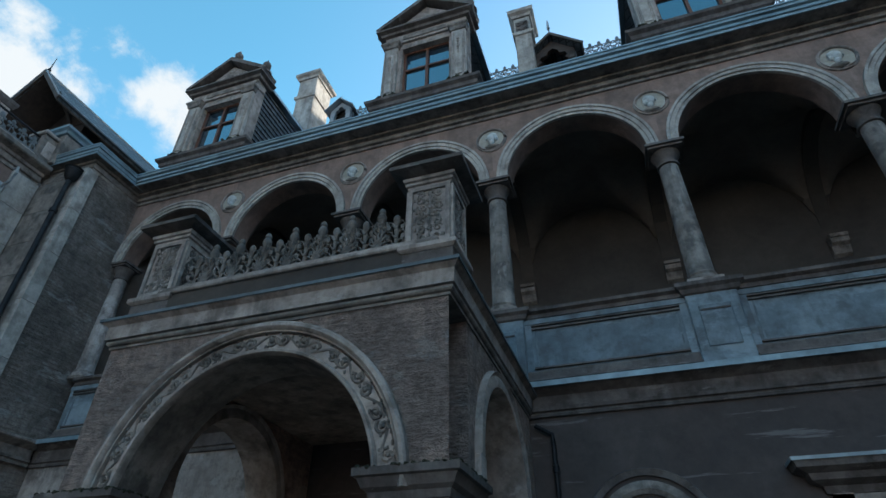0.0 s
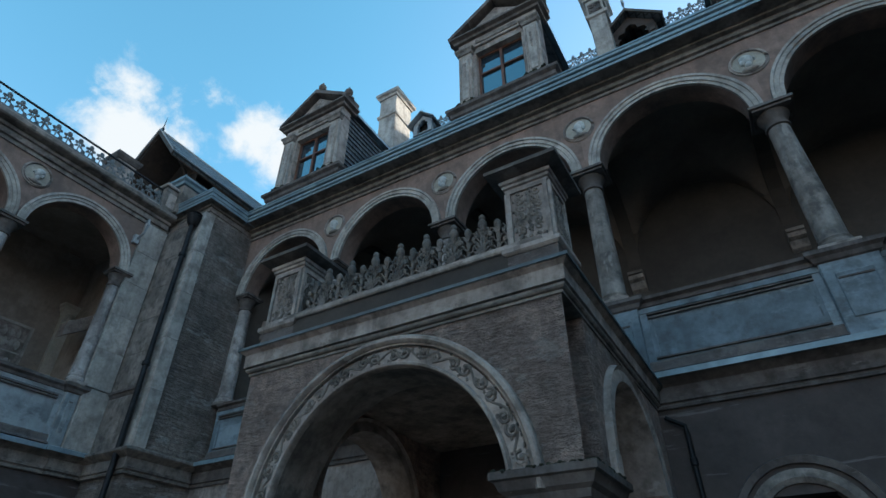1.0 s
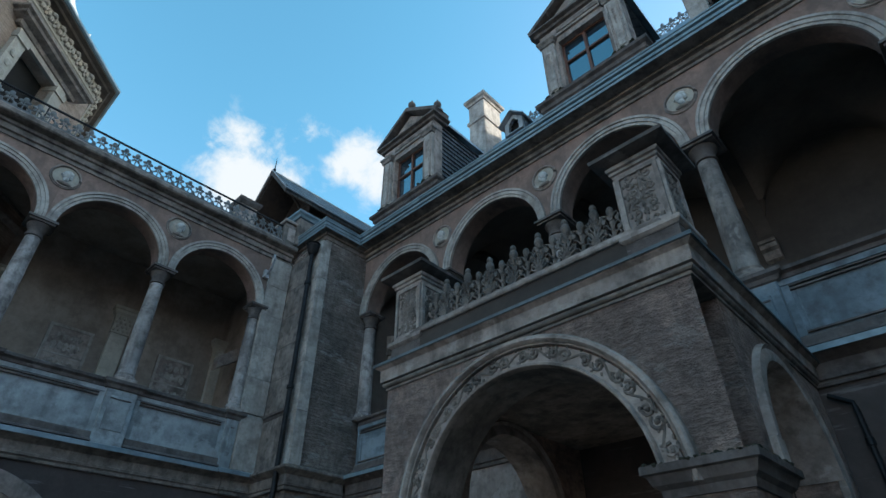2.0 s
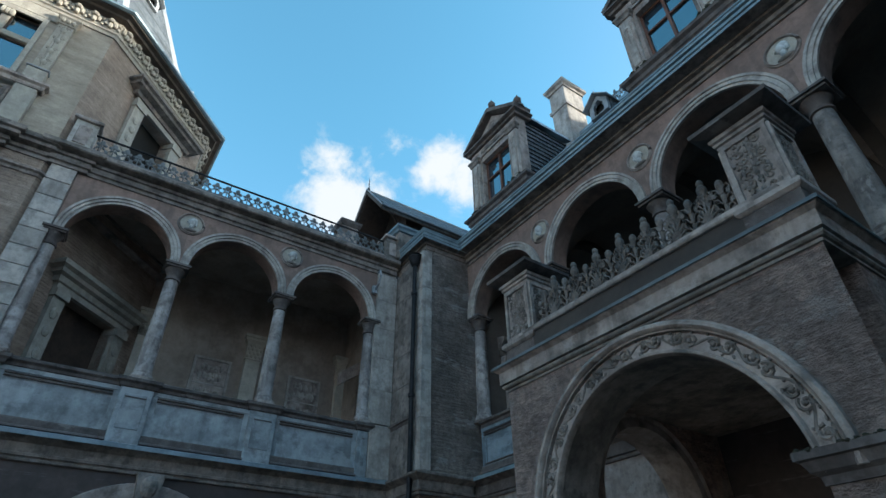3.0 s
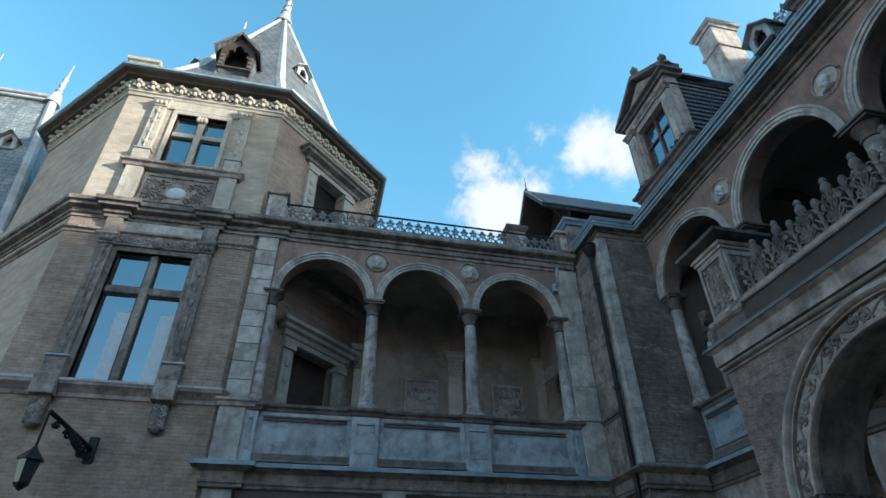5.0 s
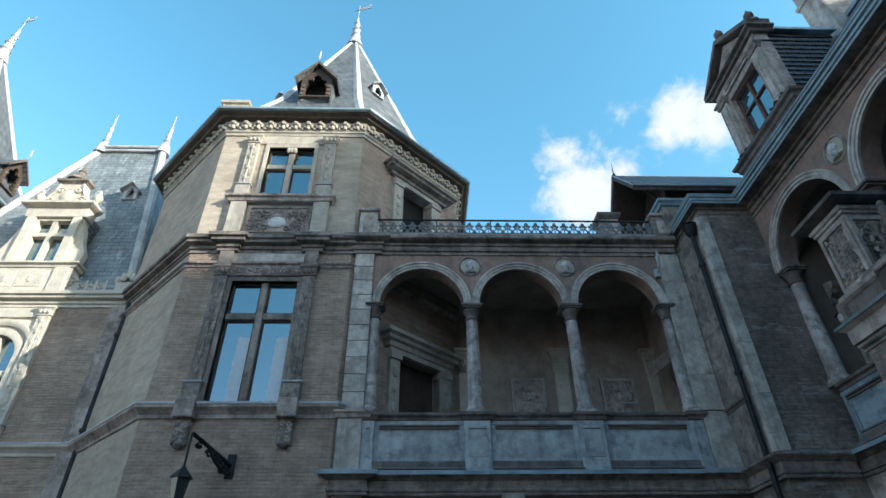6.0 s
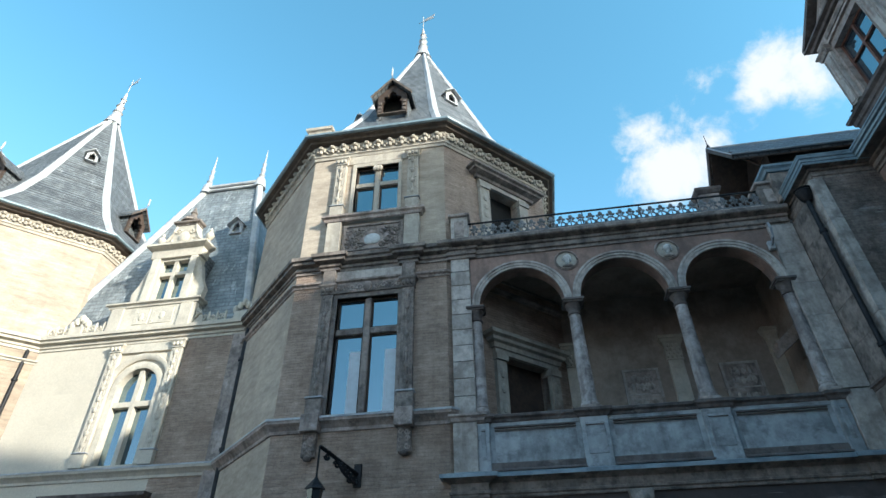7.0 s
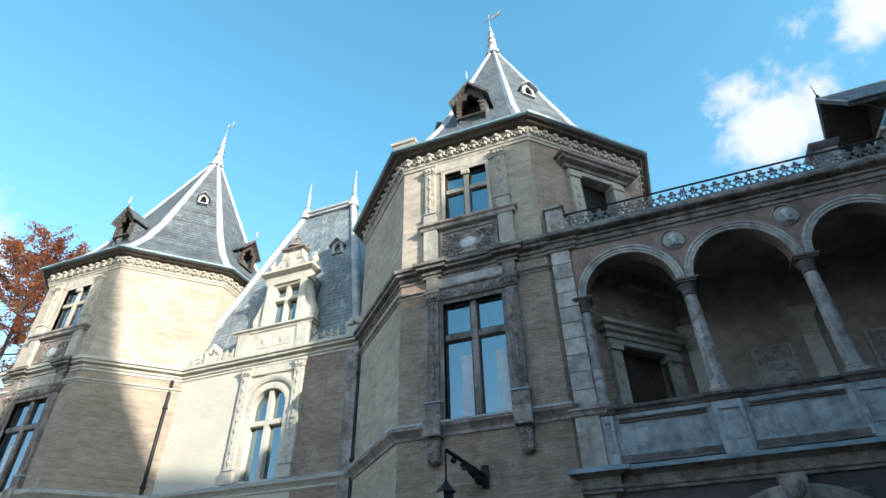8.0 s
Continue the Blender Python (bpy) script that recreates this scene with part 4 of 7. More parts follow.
def timber_dormer(m, w, h, label):
    """A small wooden roof dormer with a steep gable, a trefoil opening and a spike."""
    t = thing("roof_lucarne", m, label, "dormer", "roof lucarnes")
    big = w > 0.8
    q = 0.33 if big else 0.28
    pts = [(-w / 2, 0), (-w * q, 0), (-w * q, h * 0.36), (-w * (q - 0.07), h * 0.40), (-w * q, h * 0.46), (-w * (q - 0.04), h * 0.56), (-w * 0.15, h * 0.58), (-w * 0.12, h * 0.68), (0, h * 0.75)]
    front = part("front", prism(bmesh.new(), pts + [(-x, z) for x, z in pts[-2::-1]] + [(w / 2, h * 0.6), (0, h), (-w / 2, h * 0.6)], -0.05, 0.06), DARKWOOD if big else LEAD, t, "dark wooden gable front" if big else "pale lead-clad gable front")
    if big:
        for s in (-1, 1):
            for k in range(3):
                part("carved_batten", bevelled(s * w * 0.42 - w * 0.06, s * w * 0.42 + w * 0.06, -0.085, -0.04, h * (0.03 + 0.13 * k), h * (0.13 + 0.13 * k), 0.012), EAVEWOOD, front)
    for s in (-1, 1):
        part("cheek", box(bmesh.new(), s * w / 2 - 0.04, s * w / 2 + 0.04, 0.06, h * 1.1, -0.4, h * 0.58), SLATE, t)
        slope = part("roof_slope", prism(bmesh.new(), [(s * w * 0.68, h * 0.48), (0, h * 1.04), (0, h * 1.10), (s * w * 0.71, h * 0.52)][::s], -0.22, h * 1.2), SLATE if big else LEAD, t)
        if big:
            part("verge", prism(bmesh.new(), [(s * w * 0.69, h * 0.47), (0, h * 1.03), (0, h * 1.115), (s * w * 0.725, h * 0.525)][::s], -0.25, -0.215), EAVEWOOD, slope)
    # near-black sheet paints the darkness inside the lucarne
    part("opening", box(bmesh.new(), -w * 0.36, w * 0.36, 0.5 if big else 0.16, 0.52 if big else 0.18, 0, h * 0.78), VOID, t)
    part("sill", box(bmesh.new(), -w * 0.5, w * 0.5, -0.08, 0.06, -0.045, 0.0), EAVEWOOD if big else LEAD, t)
    sp = bmesh.new()
    if big:
        tube(sp, [(0, 0.1, h * 1.06), (0, -0.16, h * 1.10), (0, -0.26, h * 1.22), (0, -0.24, h * 1.48)], 0.045, 7)
        for v in sp.verts:
            if v.co.z > h * 1.3:
                v.co.x *= 0.4
    else:
        lathe(sp, [(0.035, h * 1.08), (0.05, h * 1.14), (0.02, h * 1.20), (0.004, h * 1.35)], 0, -0.1, 8)
    part("spike", sp, LEAD, t, "upturned pale lead spike", smooth=True)
    return t


timber_dormer(pose(-0.36, 9.75, 13.9), 1.15, 1.35, "dark timber lucarne on the slate roof")
timber_dormer(pose(-7.1, 10.2, 14.9), 0.7, 0.8, "small dark timber lucarne on the slate roof")


# ---------------------------------------------------------------- corner pier between the two loggias
pier = thing("corner_pier", pose(-11.8, 7.1, 0), "massive brick corner pier with stone edges", "pier", kind="structure")
part("pier_body", box(bmesh.new(), -0.75, 0.66, -0.76, 1.45, 0.0, 10.64), PIERBRICK, pier, "grey-brown brick pier face")
for k in range(5):
    za = 4.72 + k * 1.18
    part("edge_stone", bevelled(0.40, 0.70, -0.80, -0.50, za, za + 1.176, 0.008), PALE, pier)
# pale ashlar on the courtyard side above a pedestal
for k in range(5):
    za = 6.02 + k * 0.87
    part("ashlar_block", bevelled(-0.74, 0.398, -0.795, -0.70, za, za + 0.866, 0.006), CARVED, pier, "" if k else "sooty stained ashlar block")
part("ashlar_pedestal", bevelled(-0.74, 0.398, -0.83, -0.70, 4.72, 5.86, 0.012), CARVED, pier, "sooty stained pedestal face")
part("ashlar_cap", sweep(bmesh.new(), [(0, 5.86), (0.03, 5.87), (0.05, 5.93), (0.09, 5.95), (0.09, 6.0), (0, 6.018)], [(-0.74, -0.79), (0.398, -0.79)]), DARKSTONE, pier)
part("pier_string", sweep(bmesh.new(), [(-0.02, 4.20), (0.05, 4.205), (0.06, 4.24), (0.035, 4.255), (0.035, 4.275), (0.075, 4.285), (0.085, 4.33), (0.04, 4.345), (0.045, 4.50), (0.08, 4.52), (0.19, 4.575), (0.22, 4.60), (0.22, 4.64), (-0.02, 4.72)], [(-0.75, -0.80), (0.70, -0.80), (0.70, 0.66)]), CARVED, pier)


# ---------------------------------------------------------------- loggia wing (courtyard wall along y)
XB = -12.54
loggia = thing("loggia_wing", pose(XB, 0, 0, 0, 0, 90), "three-arched stone loggia wing with an iron-railed terrace", "building")
B_COLS = [-2.04, 0.53, 3.10, 5.67]
B_SPR, B_R, B_RO = 8.82, 1.08, 1.275
bm = bmesh.new()
box(bm, -1.95, 3.0, 0.0, 0.5, 0.0, 4.25)
box(bm, 3.0, 6.6, 0.0, 0.5, 0.0, 4.25)
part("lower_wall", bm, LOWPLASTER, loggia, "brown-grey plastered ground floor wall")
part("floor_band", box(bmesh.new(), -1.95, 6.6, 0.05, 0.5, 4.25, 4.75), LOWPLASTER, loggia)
# wide ground floor arch with a keystone
ga = part("ground_arch", ring(bmesh.new(), 1.2, 2.05, [(1.72, 0.06), (1.72, -0.06), (1.80, -0.09), (2.0, -0.09), (2.02, -0.05), (2.02, 0.06)], 36), STONE, loggia, "wide moulded ground floor arch", smooth=True)
part("arch_infill", prism(bmesh.new(), arch_points(1.2, 2.05, 1.72, 30), -0.01, 0.02), PALE, ga)
kb = prism(bmesh.new(), [(1.02, 3.66), (1.38, 3.66), (1.44, 4.22), (0.96, 4.22)], -0.22, 0.02)
blob(kb, (1.2, -0.22, 3.98), 0.16, 0.08, 0.2, 8, 6)
part("keystone", kb, CARVED, ga, "carved keystone")
STR = [(-0.02, 4.20), (0.05, 4.205), (0.06, 4.24), (0.035, 4.255), (0.035, 4.275), (0.075, 4.285), (0.085, 4.33), (0.04, 4.345), (0.045, 4.50), (0.08, 4.52), (0.19, 4.575), (0.22, 4.60), (0.22, 4.64), (-0.02, 4.72)]
LEADC = [(0.0, 4.722), (0.238, 4.652), (0.242, 4.585), (0.256, 4.582), (0.26, 4.662), (0.0, 4.74)]
SP = [(-2.62, 0.3), (-2.62, -0.12), (-1.90, -0.12), (-1.90, 0.0), (5.60, 0.0), (5.60, -0.05), (6.24, -0.05)]
part("string_course", sweep(bmesh.new(), STR, SP), CARVED, loggia, "sooty moulded string course")
part("lead_cover", sweep(bmesh.new(), LEADC, SP), ZINC, loggia, "grey zinc sheet over the string course")
for i, cx in enumerate(B_COLS):
    w0, w1 = (cx - 0.30, cx + 0.30) if 0 < i < 3 else ((cx - 0.02, cx + 0.26) if i == 0 else (cx - 0.26, cx + 0.02))
    pr = part("parapet_pier", bevelled(w0, w1, -0.06, 0.42, 4.70, 5.82, 0.015), PANEL, loggia, "stained stone parapet pier")
    part("pier_panel", bevelled(w0 + 0.09, w1 - 0.09, -0.075, 0.0, 4.98, 5.66, 0.010), PANEL, pr)
    part("pier_moulding", box(bmesh.new(), w0 + 0.10, w1 - 0.10, -0.092, -0.065, 5.585, 5.605), DARKSTONE, pr)
    part("pier_cap", sweep(bmesh.new(), [(0, 5.78), (0.03, 5.80), (0.05, 5.86), (0.10, 5.90), (0.10, 5.96), (0, 6.0)], [(w0 - 0.02, 0.46), (w0 - 0.02, -0.06), (w1 + 0.02, -0.06), (w1 + 0.02, 0.46)]), DARKSTONE, pr)
    if i < 3:
        nx = B_COLS[i + 1]
        a, b = cx + (0.26 if i == 0 else 0.30), nx - (0.26 if i == 2 else 0.30)
        panel_slab(loggia, a, b, 4.72, 5.80)
        part("rail", sweep(bmesh.new(), [(-0.42, 5.80), (0.02, 5.80), (0.03, 5.86), (0.08, 5.90), (0.08, 5.95), (0.0, 5.99), (-0.42, 5.99)], [(a + 0.05, 0.0), (b - 0.05, 0.0)]), DARKSTONE, loggia)
for cx in B_COLS[1:3]:
    column(loggia, cx, 0.2, 6.0, B_SPR, 0.165, 0.30)
for cx in (-1.95, 5.56):
    column(loggia, cx, 0.12, 6.0, B_SPR, 0.15, 0.26)
for a, b in zip(B_COLS, B_COLS[1:]):
    part("arcade_wall", arch_wall(bmesh.new(), a, b, B_SPR, 10.4, (a + b) / 2, B_SPR, B_R + 0.01, 0.0, 0.42), PLASTER, loggia, "brown plastered spandrels above the loggia arches")
for a, b in zip(B_COLS, B_COLS[1:]):
    part("arch", ring(bmesh.new(), (a + b) / 2, B_SPR, [(B_R, 0.03), (B_R, -0.03), (B_R + 0.06, -0.03), (B_R + 0.065, -0.055), (B_R + 0.13, -0.055), (B_R + 0.14, -0.08), (B_RO, -0.08), (B_RO, 0.02), (B_R + 0.02, 0.02), (B_R + 0.02, 0.03)], 32), PALE, loggia, "moulded grey stone arch", smooth=True)
    part("arch_soffit", ring(bmesh.new(), (a + b) / 2, B_SPR, [(B_R + 0.003, 0.43), (B_R + 0.003, 0.031), (B_R + 0.02, 0.031), (B_R + 0.02, 0.43)], 32), PLASTER, loggia, "brown plastered arch soffit", smooth=True)
for cx in B_COLS[1:3]:
    medallion(loggia, cx, 9.98, 0.32)
# stone pilaster at the tower end, block by block
for k in range(10):
    za = 6.02 + k * 0.435
    part("quoin_stone", bevelled(-2.56, -2.05, -0.07, 0.35, za, za + 0.425, 0.012), PALE, loggia, "" if k else "smooth pale ashlar block")
part("quoin_pedestal", bevelled(-2.60, -2.05, -0.10, 0.35, 4.72, 5.84, 0.015), PALE, loggia, "pale stone pedestal with dark rain stain")
part("pedestal_cap", sweep(bmesh.new(), [(0, 5.82), (0.04, 5.84), (0.06, 5.92), (0.10, 5.95), (0.10, 6.0), (0, 6.02)], [(-2.60, 0.35), (-2.60, -0.10), (-1.92, -0.10), (-1.92, 0.0)]), STONE, loggia)
part("lower_quoin", bevelled(-2.58, -2.02, -0.07, 0.35, 0.0, 4.2, 0.01), PALE, loggia)
# end pilaster beside the corner pier
for k in range(5):
    za = 6.02 + k * 0.87
    part("pilaster_stone", bevelled(5.66, 6.28, -0.06, 0.42, za, za + 0.866, 0.006), PALE, loggia)
part("pilaster_pedestal", bevelled(5.70, 6.28, -0.10, 0.42, 4.72, 5.98, 0.015), PALE, loggia)
part("spandrel_end", box(bmesh.new(), 5.67, 6.25, 0.003, 0.42, B_SPR, 10.4), PLASTER, loggia)
# terrace cornice
BC = [(-0.1, 10.34), (0.035, 10.34), (0.04, 10.395), (0.015, 10.405), (0.02, 10.44), (0.07, 10.455), (0.08, 10.50), (0.045, 10.515), (0.05, 10.60), (0.10, 10.615), (0.11, 10.66), (0.085, 10.67), (0.09, 10.70), (0.25, 10.735), (0.28, 10.765), (0.28, 10.86), (-0.1, 10.90)]
part("cornice", sweep(bmesh.new(), BC, [(-2.62, 0.3), (-2.62, -0.07), (-1.90, -0.07), (-1.90, 0.0), (6.25, 0.0)]), CARVED, loggia, "weathered moulded terrace cornice")
part("frieze", box(bmesh.new(), -1.92, 6.25, 0.0, 0.42, 10.402, 10.88), PLASTER, loggia)
part("terrace_kerb", bevelled(-1.9, 6.0, -0.12, 0.16, 10.88, 11.02, 0.02), STONE, loggia)
part("terrace", box(bmesh.new(), -2.6, 6.25, 0.17, 4.6, 10.80, 10.98), ZINC, loggia)
# floor is never seen; pale stone chosen to bounce skylight up into the loggia
part("loggia_floor", box(bmesh.new(), -1.9, 6.25, 0.42, 3.2, 4.6, 4.85), PALE, loggia)
part("loggia_ceiling", box(bmesh.new(), -1.9, 6.25, 0.42, 3.4, 10.42, 10.6), INSIDE, loggia)
part("loggia_back_wall", box(bmesh.new(), -1.9, 6.6, 3.1, 3.4, 4.86, 10.42), INSIDE, loggia, "dim plaster back wall of the loggia")
part("loggia_end_wall", with_holes(bmesh.new(), 0.5, 3.1, 4.86, 10.42, 0, 0.3, [(1.0, 2.1, 4.86, 7.6)]), INSIDE, loggia, m=pose(6.55, 0, 0, 0, 0, 90))
part("passage_back", box(bmesh.new(), 7.4, 7.6, 0.4, 3.4, 4.6, 10.42), INSIDE, loggia)
part("passage_side", box(bmesh.new(), 6.56, 7.4, 3.1, 3.4, 4.6, 10.42), INSIDE, loggia)
part("passage_ceiling", box(bmesh.new(), 6.25, 7.6, 0.42, 3.4, 8.2, 8.4), INSIDE, loggia)
# pale pilasters and relief tablets on the back wall
for cx in (0.55, 3.38, 6.18):
    p = part("wall_pilaster", bevelled(cx - 0.21, cx + 0.21, 2.98, 3.12, 4.86, 8.5, 0.01), WINGSTONE, loggia, "pale stone wall pilaster")
    wc = sweep(bmesh.new(), [(0, 8.22), (0.03, 8.23), (0.03, 8.26), (0.015, 8.27), (0.02, 8.62), (0.05, 8.72), (0.10, 8.78), (0.11, 8.85), (0.14, 8.87), (0.14, 8.95), (0, 8.97)], [(cx - 0.21, 3.12), (cx - 0.21, 2.98), (cx + 0.21, 2.98), (cx + 0.21, 3.12)])
    for z_, n_ in ((8.33, 4), (8.44, 3), (8.55, 4), (8.66, 3)):
        for k in range(n_):
            blob(wc, (cx + 0.12 * (k - (n_ - 1) / 2), 2.955, z_), 0.045, 0.04, 0.06, 6, 4)
    part("pilaster_capital", wc, WINGSTONE, p)
for cx in (2.35, 5.0):
    t = part("relief_tablet", box(bmesh.new(), cx - 0.5, cx + 0.5, 3.05, 3.12, 6.6, 8.05), STONE, loggia, "carved stone tablet set in the wall")
    r = bmesh.new()
    for a, b, c, d in ((-0.5, 0.5, 7.98, 8.05), (-0.5, 0.5, 6.6, 6.67), (-0.5, -0.43, 6.67, 7.98), (0.43, 0.5, 6.67, 7.98)):
        box(r, cx + a, cx + b, 3.02, 3.06, c, d)
    rr = random.Random(int(cx * 10))
    box(r, cx - 0.43, cx + 0.43, 3.035, 3.06, 7.30, 7.33)
    for z, n_, q in ((6.82, 3, 0.13), (7.07, 3, 0.09), (7.52, 5, 0.10), (7.78, 4, 0.08)):
        for k in range(n_):
            x_ = cx - 0.34 + 0.68 * (k + 0.5) / n_ + rr.uniform(-0.03, 0.03)
            blob(r, (x_, 3.045, z + rr.uniform(-0.03, 0.03)), q * rr.uniform(0.5, 0.8), 0.035, q * rr.uniform(0.8, 1.2), 8, 5)
            for _ in range(4):
                blob(r, (x_ + rr.uniform(-q, q), 3.05, z + rr.uniform(-q, q)), rr.uniform(0.02, 0.05), 0.025, rr.uniform(0.02, 0.06), 6, 4)
    part("tablet_relief", r, PALE, t, smooth=True)
# sloping stair flank at the far end of the loggia
part("stair_flank", prism(bmesh.new(), [(5.55, 7.55), (6.24, 8.05), (6.24, 8.45), (5.55, 7.9)], 1.6, 1.9), STONE, loggia, "sloping pale stone stair flank")

# terrace pedestals
for cx, zt in ((-2.28, 11.85), (6.05, 11.75)):
    # the right pedestal takes a darker stone, its shade put into the colour
    pd = part("terrace_pedestal", bevelled(cx - 0.24, cx + 0.24, -0.14, 0.34, 10.9, zt - 0.10, 0.012), PALE if cx < 0 else CARVED, loggia, "square stone terrace pedestal")
    part("pedestal_panel", bevelled(cx - 0.14, cx + 0.14, -0.16, -0.1, 11.05, zt - 0.25, 0.01), STONE, pd)
    part("pedestal_top", bevelled(cx - 0.31, cx + 0.31, -0.21, 0.40, zt - 0.10, zt, 0.02), STONE, pd)

# iron cresting along the terrace
rail = thing("terrace_railing", pose(XB, 0, 11.02, 0, 0, 90), "grey iron terrace railing with leaf-shaped cresting and top bar", "railing")
sp = bmesh.new()
spear(sp, 0, 0, 0.05, 0.42, 0.27)
first = part("iron_leaf", sp, GREYIRON, rail, smooth=True)
first.matrix_basis = pose(-1.86, 0.0, 0)
for k in range(1, 29):
    again(first, pose(-1.86 + k * 0.27, 0.0, 0))
b = bmesh.new()
box(b, -2.0, 5.85, -0.02, 0.02, 0.02, 0.10)
part("bottom_bar", b, GREYIRON, rail)
part("top_bar", tube(bmesh.new(), [(-2.05, 0.04, 0.58), (5.85, 0.04, 0.58)], 0.028, 8), IRON, rail, "thin dark iron top bar")
for k in range(6):
    part("stay", tube(bmesh.new(), [(-1.9 + k * 1.54, 0.04, 0.0), (-1.9 + k * 1.54, 0.04, 0.56)], 0.014, 6), IRON, rail)


# ---------------------------------------------------------------- stair turret roof behind the corner
tur = thing("corner_roof_turret", pose(-14.82, 6.62, 11.83), "dark timber gabled roof turret behind the cornice", "roof")
part("wall", box(bmesh.new(), -0.95, 0.85, 0.7, 5.5, -0.8, 2.35), DARKWOOD, tur)
part("gable", prism(bmesh.new(), [(-0.95, 2.35), (0.85, 2.35), (-0.05, 3.45)], 0.68, 0.8), DARKWOOD, tur)
for s in (-1, 1):
    part("roof_slope", prism(bmesh.new(), [(-0.05 + s * 1.25, 1.98), (-0.05, 3.52), (-0.05, 3.66), (-0.05 + s * 1.32, 2.07)][::s], -0.45, 5.5), SLATE, tur)
    part("soffit", prism(bmesh.new(), [(-0.05 + s * 1.24, 1.93), (-0.05, 3.465), (-0.05, 3.512), (-0.05 + s * 1.245, 1.976)][::s], -0.44, 5.45), DARKWOOD, tur)
    part("barge_board", prism(bmesh.new(), [(-0.05 + s * 1.30, 1.92), (-0.05, 3.48), (-0.05, 3.70), (-0.05 + s * 1.36, 2.09)][::s], -0.52, -0.46), DARKWOOD, tur)
    part("verge_lead", tube(bmesh.new(), [(-0.05, -0.53, 3.71), (-0.05 + s * 1.36, -0.53, 2.07), (-0.05 + s * 1.36, 5.5, 2.07)], 0.022, 5), LEAD, tur, "thin pale lead edge of the roof")
    part("bracket", tube(bmesh.new(), [(-0.05 + s * 0.85, 0.7, 1.5), (-0.05 + s * 0.9, 0.2, 2.1), (-0.05 + s * 1.0, -0.4, 2.45)], 0.06, 6), DARKWOOD, tur)
part("ridge_roll", tube(bmesh.new(), [(-0.05, -0.5, 3.66), (-0.05, 5.5, 3.66)], 0.05, 8), LEAD, tur)
sp = bmesh.new()
lathe(sp, [(0.04, 3.6), (0.06, 3.75), (0.02, 3.85), (0.005, 4.35)], -0.05, -0.45, 8)
part("spike", sp, IRON, tur)
blk = thing("attic_block", pose(-12.45, 6.75, 10.95), "sooty stone attic block with blue-grey metal cap", "parapet")
part("block", bevelled(-0.75, 0.22, -0.62, 0.75, 0.0, 0.96, 0.02), CARVED, blk)
part("block_cap", sweep(bmesh.new(), [(-0.1, 0.94), (0.05, 0.96), (0.07, 1.04), (0.13, 1.09), (0.13, 1.16), (-0.45, 1.40)], [(-0.75, -0.62), (0.22, -0.62), (0.22, 0.75), (-0.75, 0.75)], True), COPPER, blk)
cap = thing("chimney", pose(-14.7, 5.42, 10.65), "low pale stone chimney behind the terrace railing", "chimney", "chimneys")
part("shaft", bevelled(-0.3, 0.3, -0.3, 0.3, 0, 2.65, 0.02), STONE, cap)
part("cap", sweep(bmesh.new(), [(-0.1, 2.5), (0.03, 2.52), (0.09, 2.64), (0.09, 2.74), (-0.1, 2.82)], [(-0.3, -0.3), (0.3, -0.3), (0.3, 0.3), (-0.3, 0.3)], True), DARKSTONE, cap)


def drainpipe(pts, r, label):
    t = thing("drainpipe", pose(*pts[0]), label, "drainpipe", "drainpipes")
    o = Vector(pts[0])
    part("pipe", tube(bmesh.new(), [Vector(p) - o for p in pts], r, 10), IRON, t, smooth=True)
    b = Vector(pts[-1]) - o
    a = Vector((b.x, b.y, -0.3))
    for k in range(4):
        c = a + (b - a) * (0.08 + 0.28 * k)
        part("pipe_collar", lathe(bmesh.new(), [(r * 1.05, c.z - 0.05), (r * 1.45, c.z - 0.04), (r * 1.45, c.z + 0.04), (r * 1.05, c.z + 0.05)], c.x, c.y, 12), IRON, t)
    return t


dp = drainpipe([(-11.31, 6.17, 10.35), (-11.31, 6.17, 4.75), (-11.31, 6.17, 0.0)], 0.058, "black iron drainpipe in the loggia corner")
part("hopper", lathe(bmesh.new(), [(0.08, -0.22), (0.13, -0.15), (0.17, 0.0), (0.19, 0.05), (0.17, 0.08), (0.20, 0.12)], 0, 0, 12), IRON, dp, "turned rain hopper", smooth=True)
# bracket hook by the last loggia arch
hk = thing("flag_bracket", pose(-12.44, 5.55, 9.75), "small pale iron bracket on the spandrel", "bracket")
part("arm", tube(bmesh.new(), [(0, 0.02, 0), (0.18, 0.03, 0.12), (0.26, 0.03, 0.34), (0.22, 0.03, 0.52), (0.10, 0.03, 0.52)], 0.035, 6), LEAD, hk)
part("plate", bevelled(-0.08, 0.02, -0.06, 0.08, -0.12, 0.12, 0.01), LEAD, hk)


# ---------------------------------------------------------------- porch
porch = thing("porch", pose(0, 0, 0), "square stone entrance porch with round arches and carved roof balustrade", "porch")
PX0, PX1, PY, PYB = -5.45, -1.51, 4.14, 7.84
PC, PS, PR, PRO = -3.46, 2.55, 1.32, 1.64
def joined(bm, other, m):
    """Adds the geometry of another bmesh, moved by m, to bm."""
    other.transform(m)
    me = bpy.data.meshes.new("tmp")
    other.to_mesh(me)
    other.free()
    bm.from_mesh(me)
    bpy.data.meshes.remove(me)
    return bm


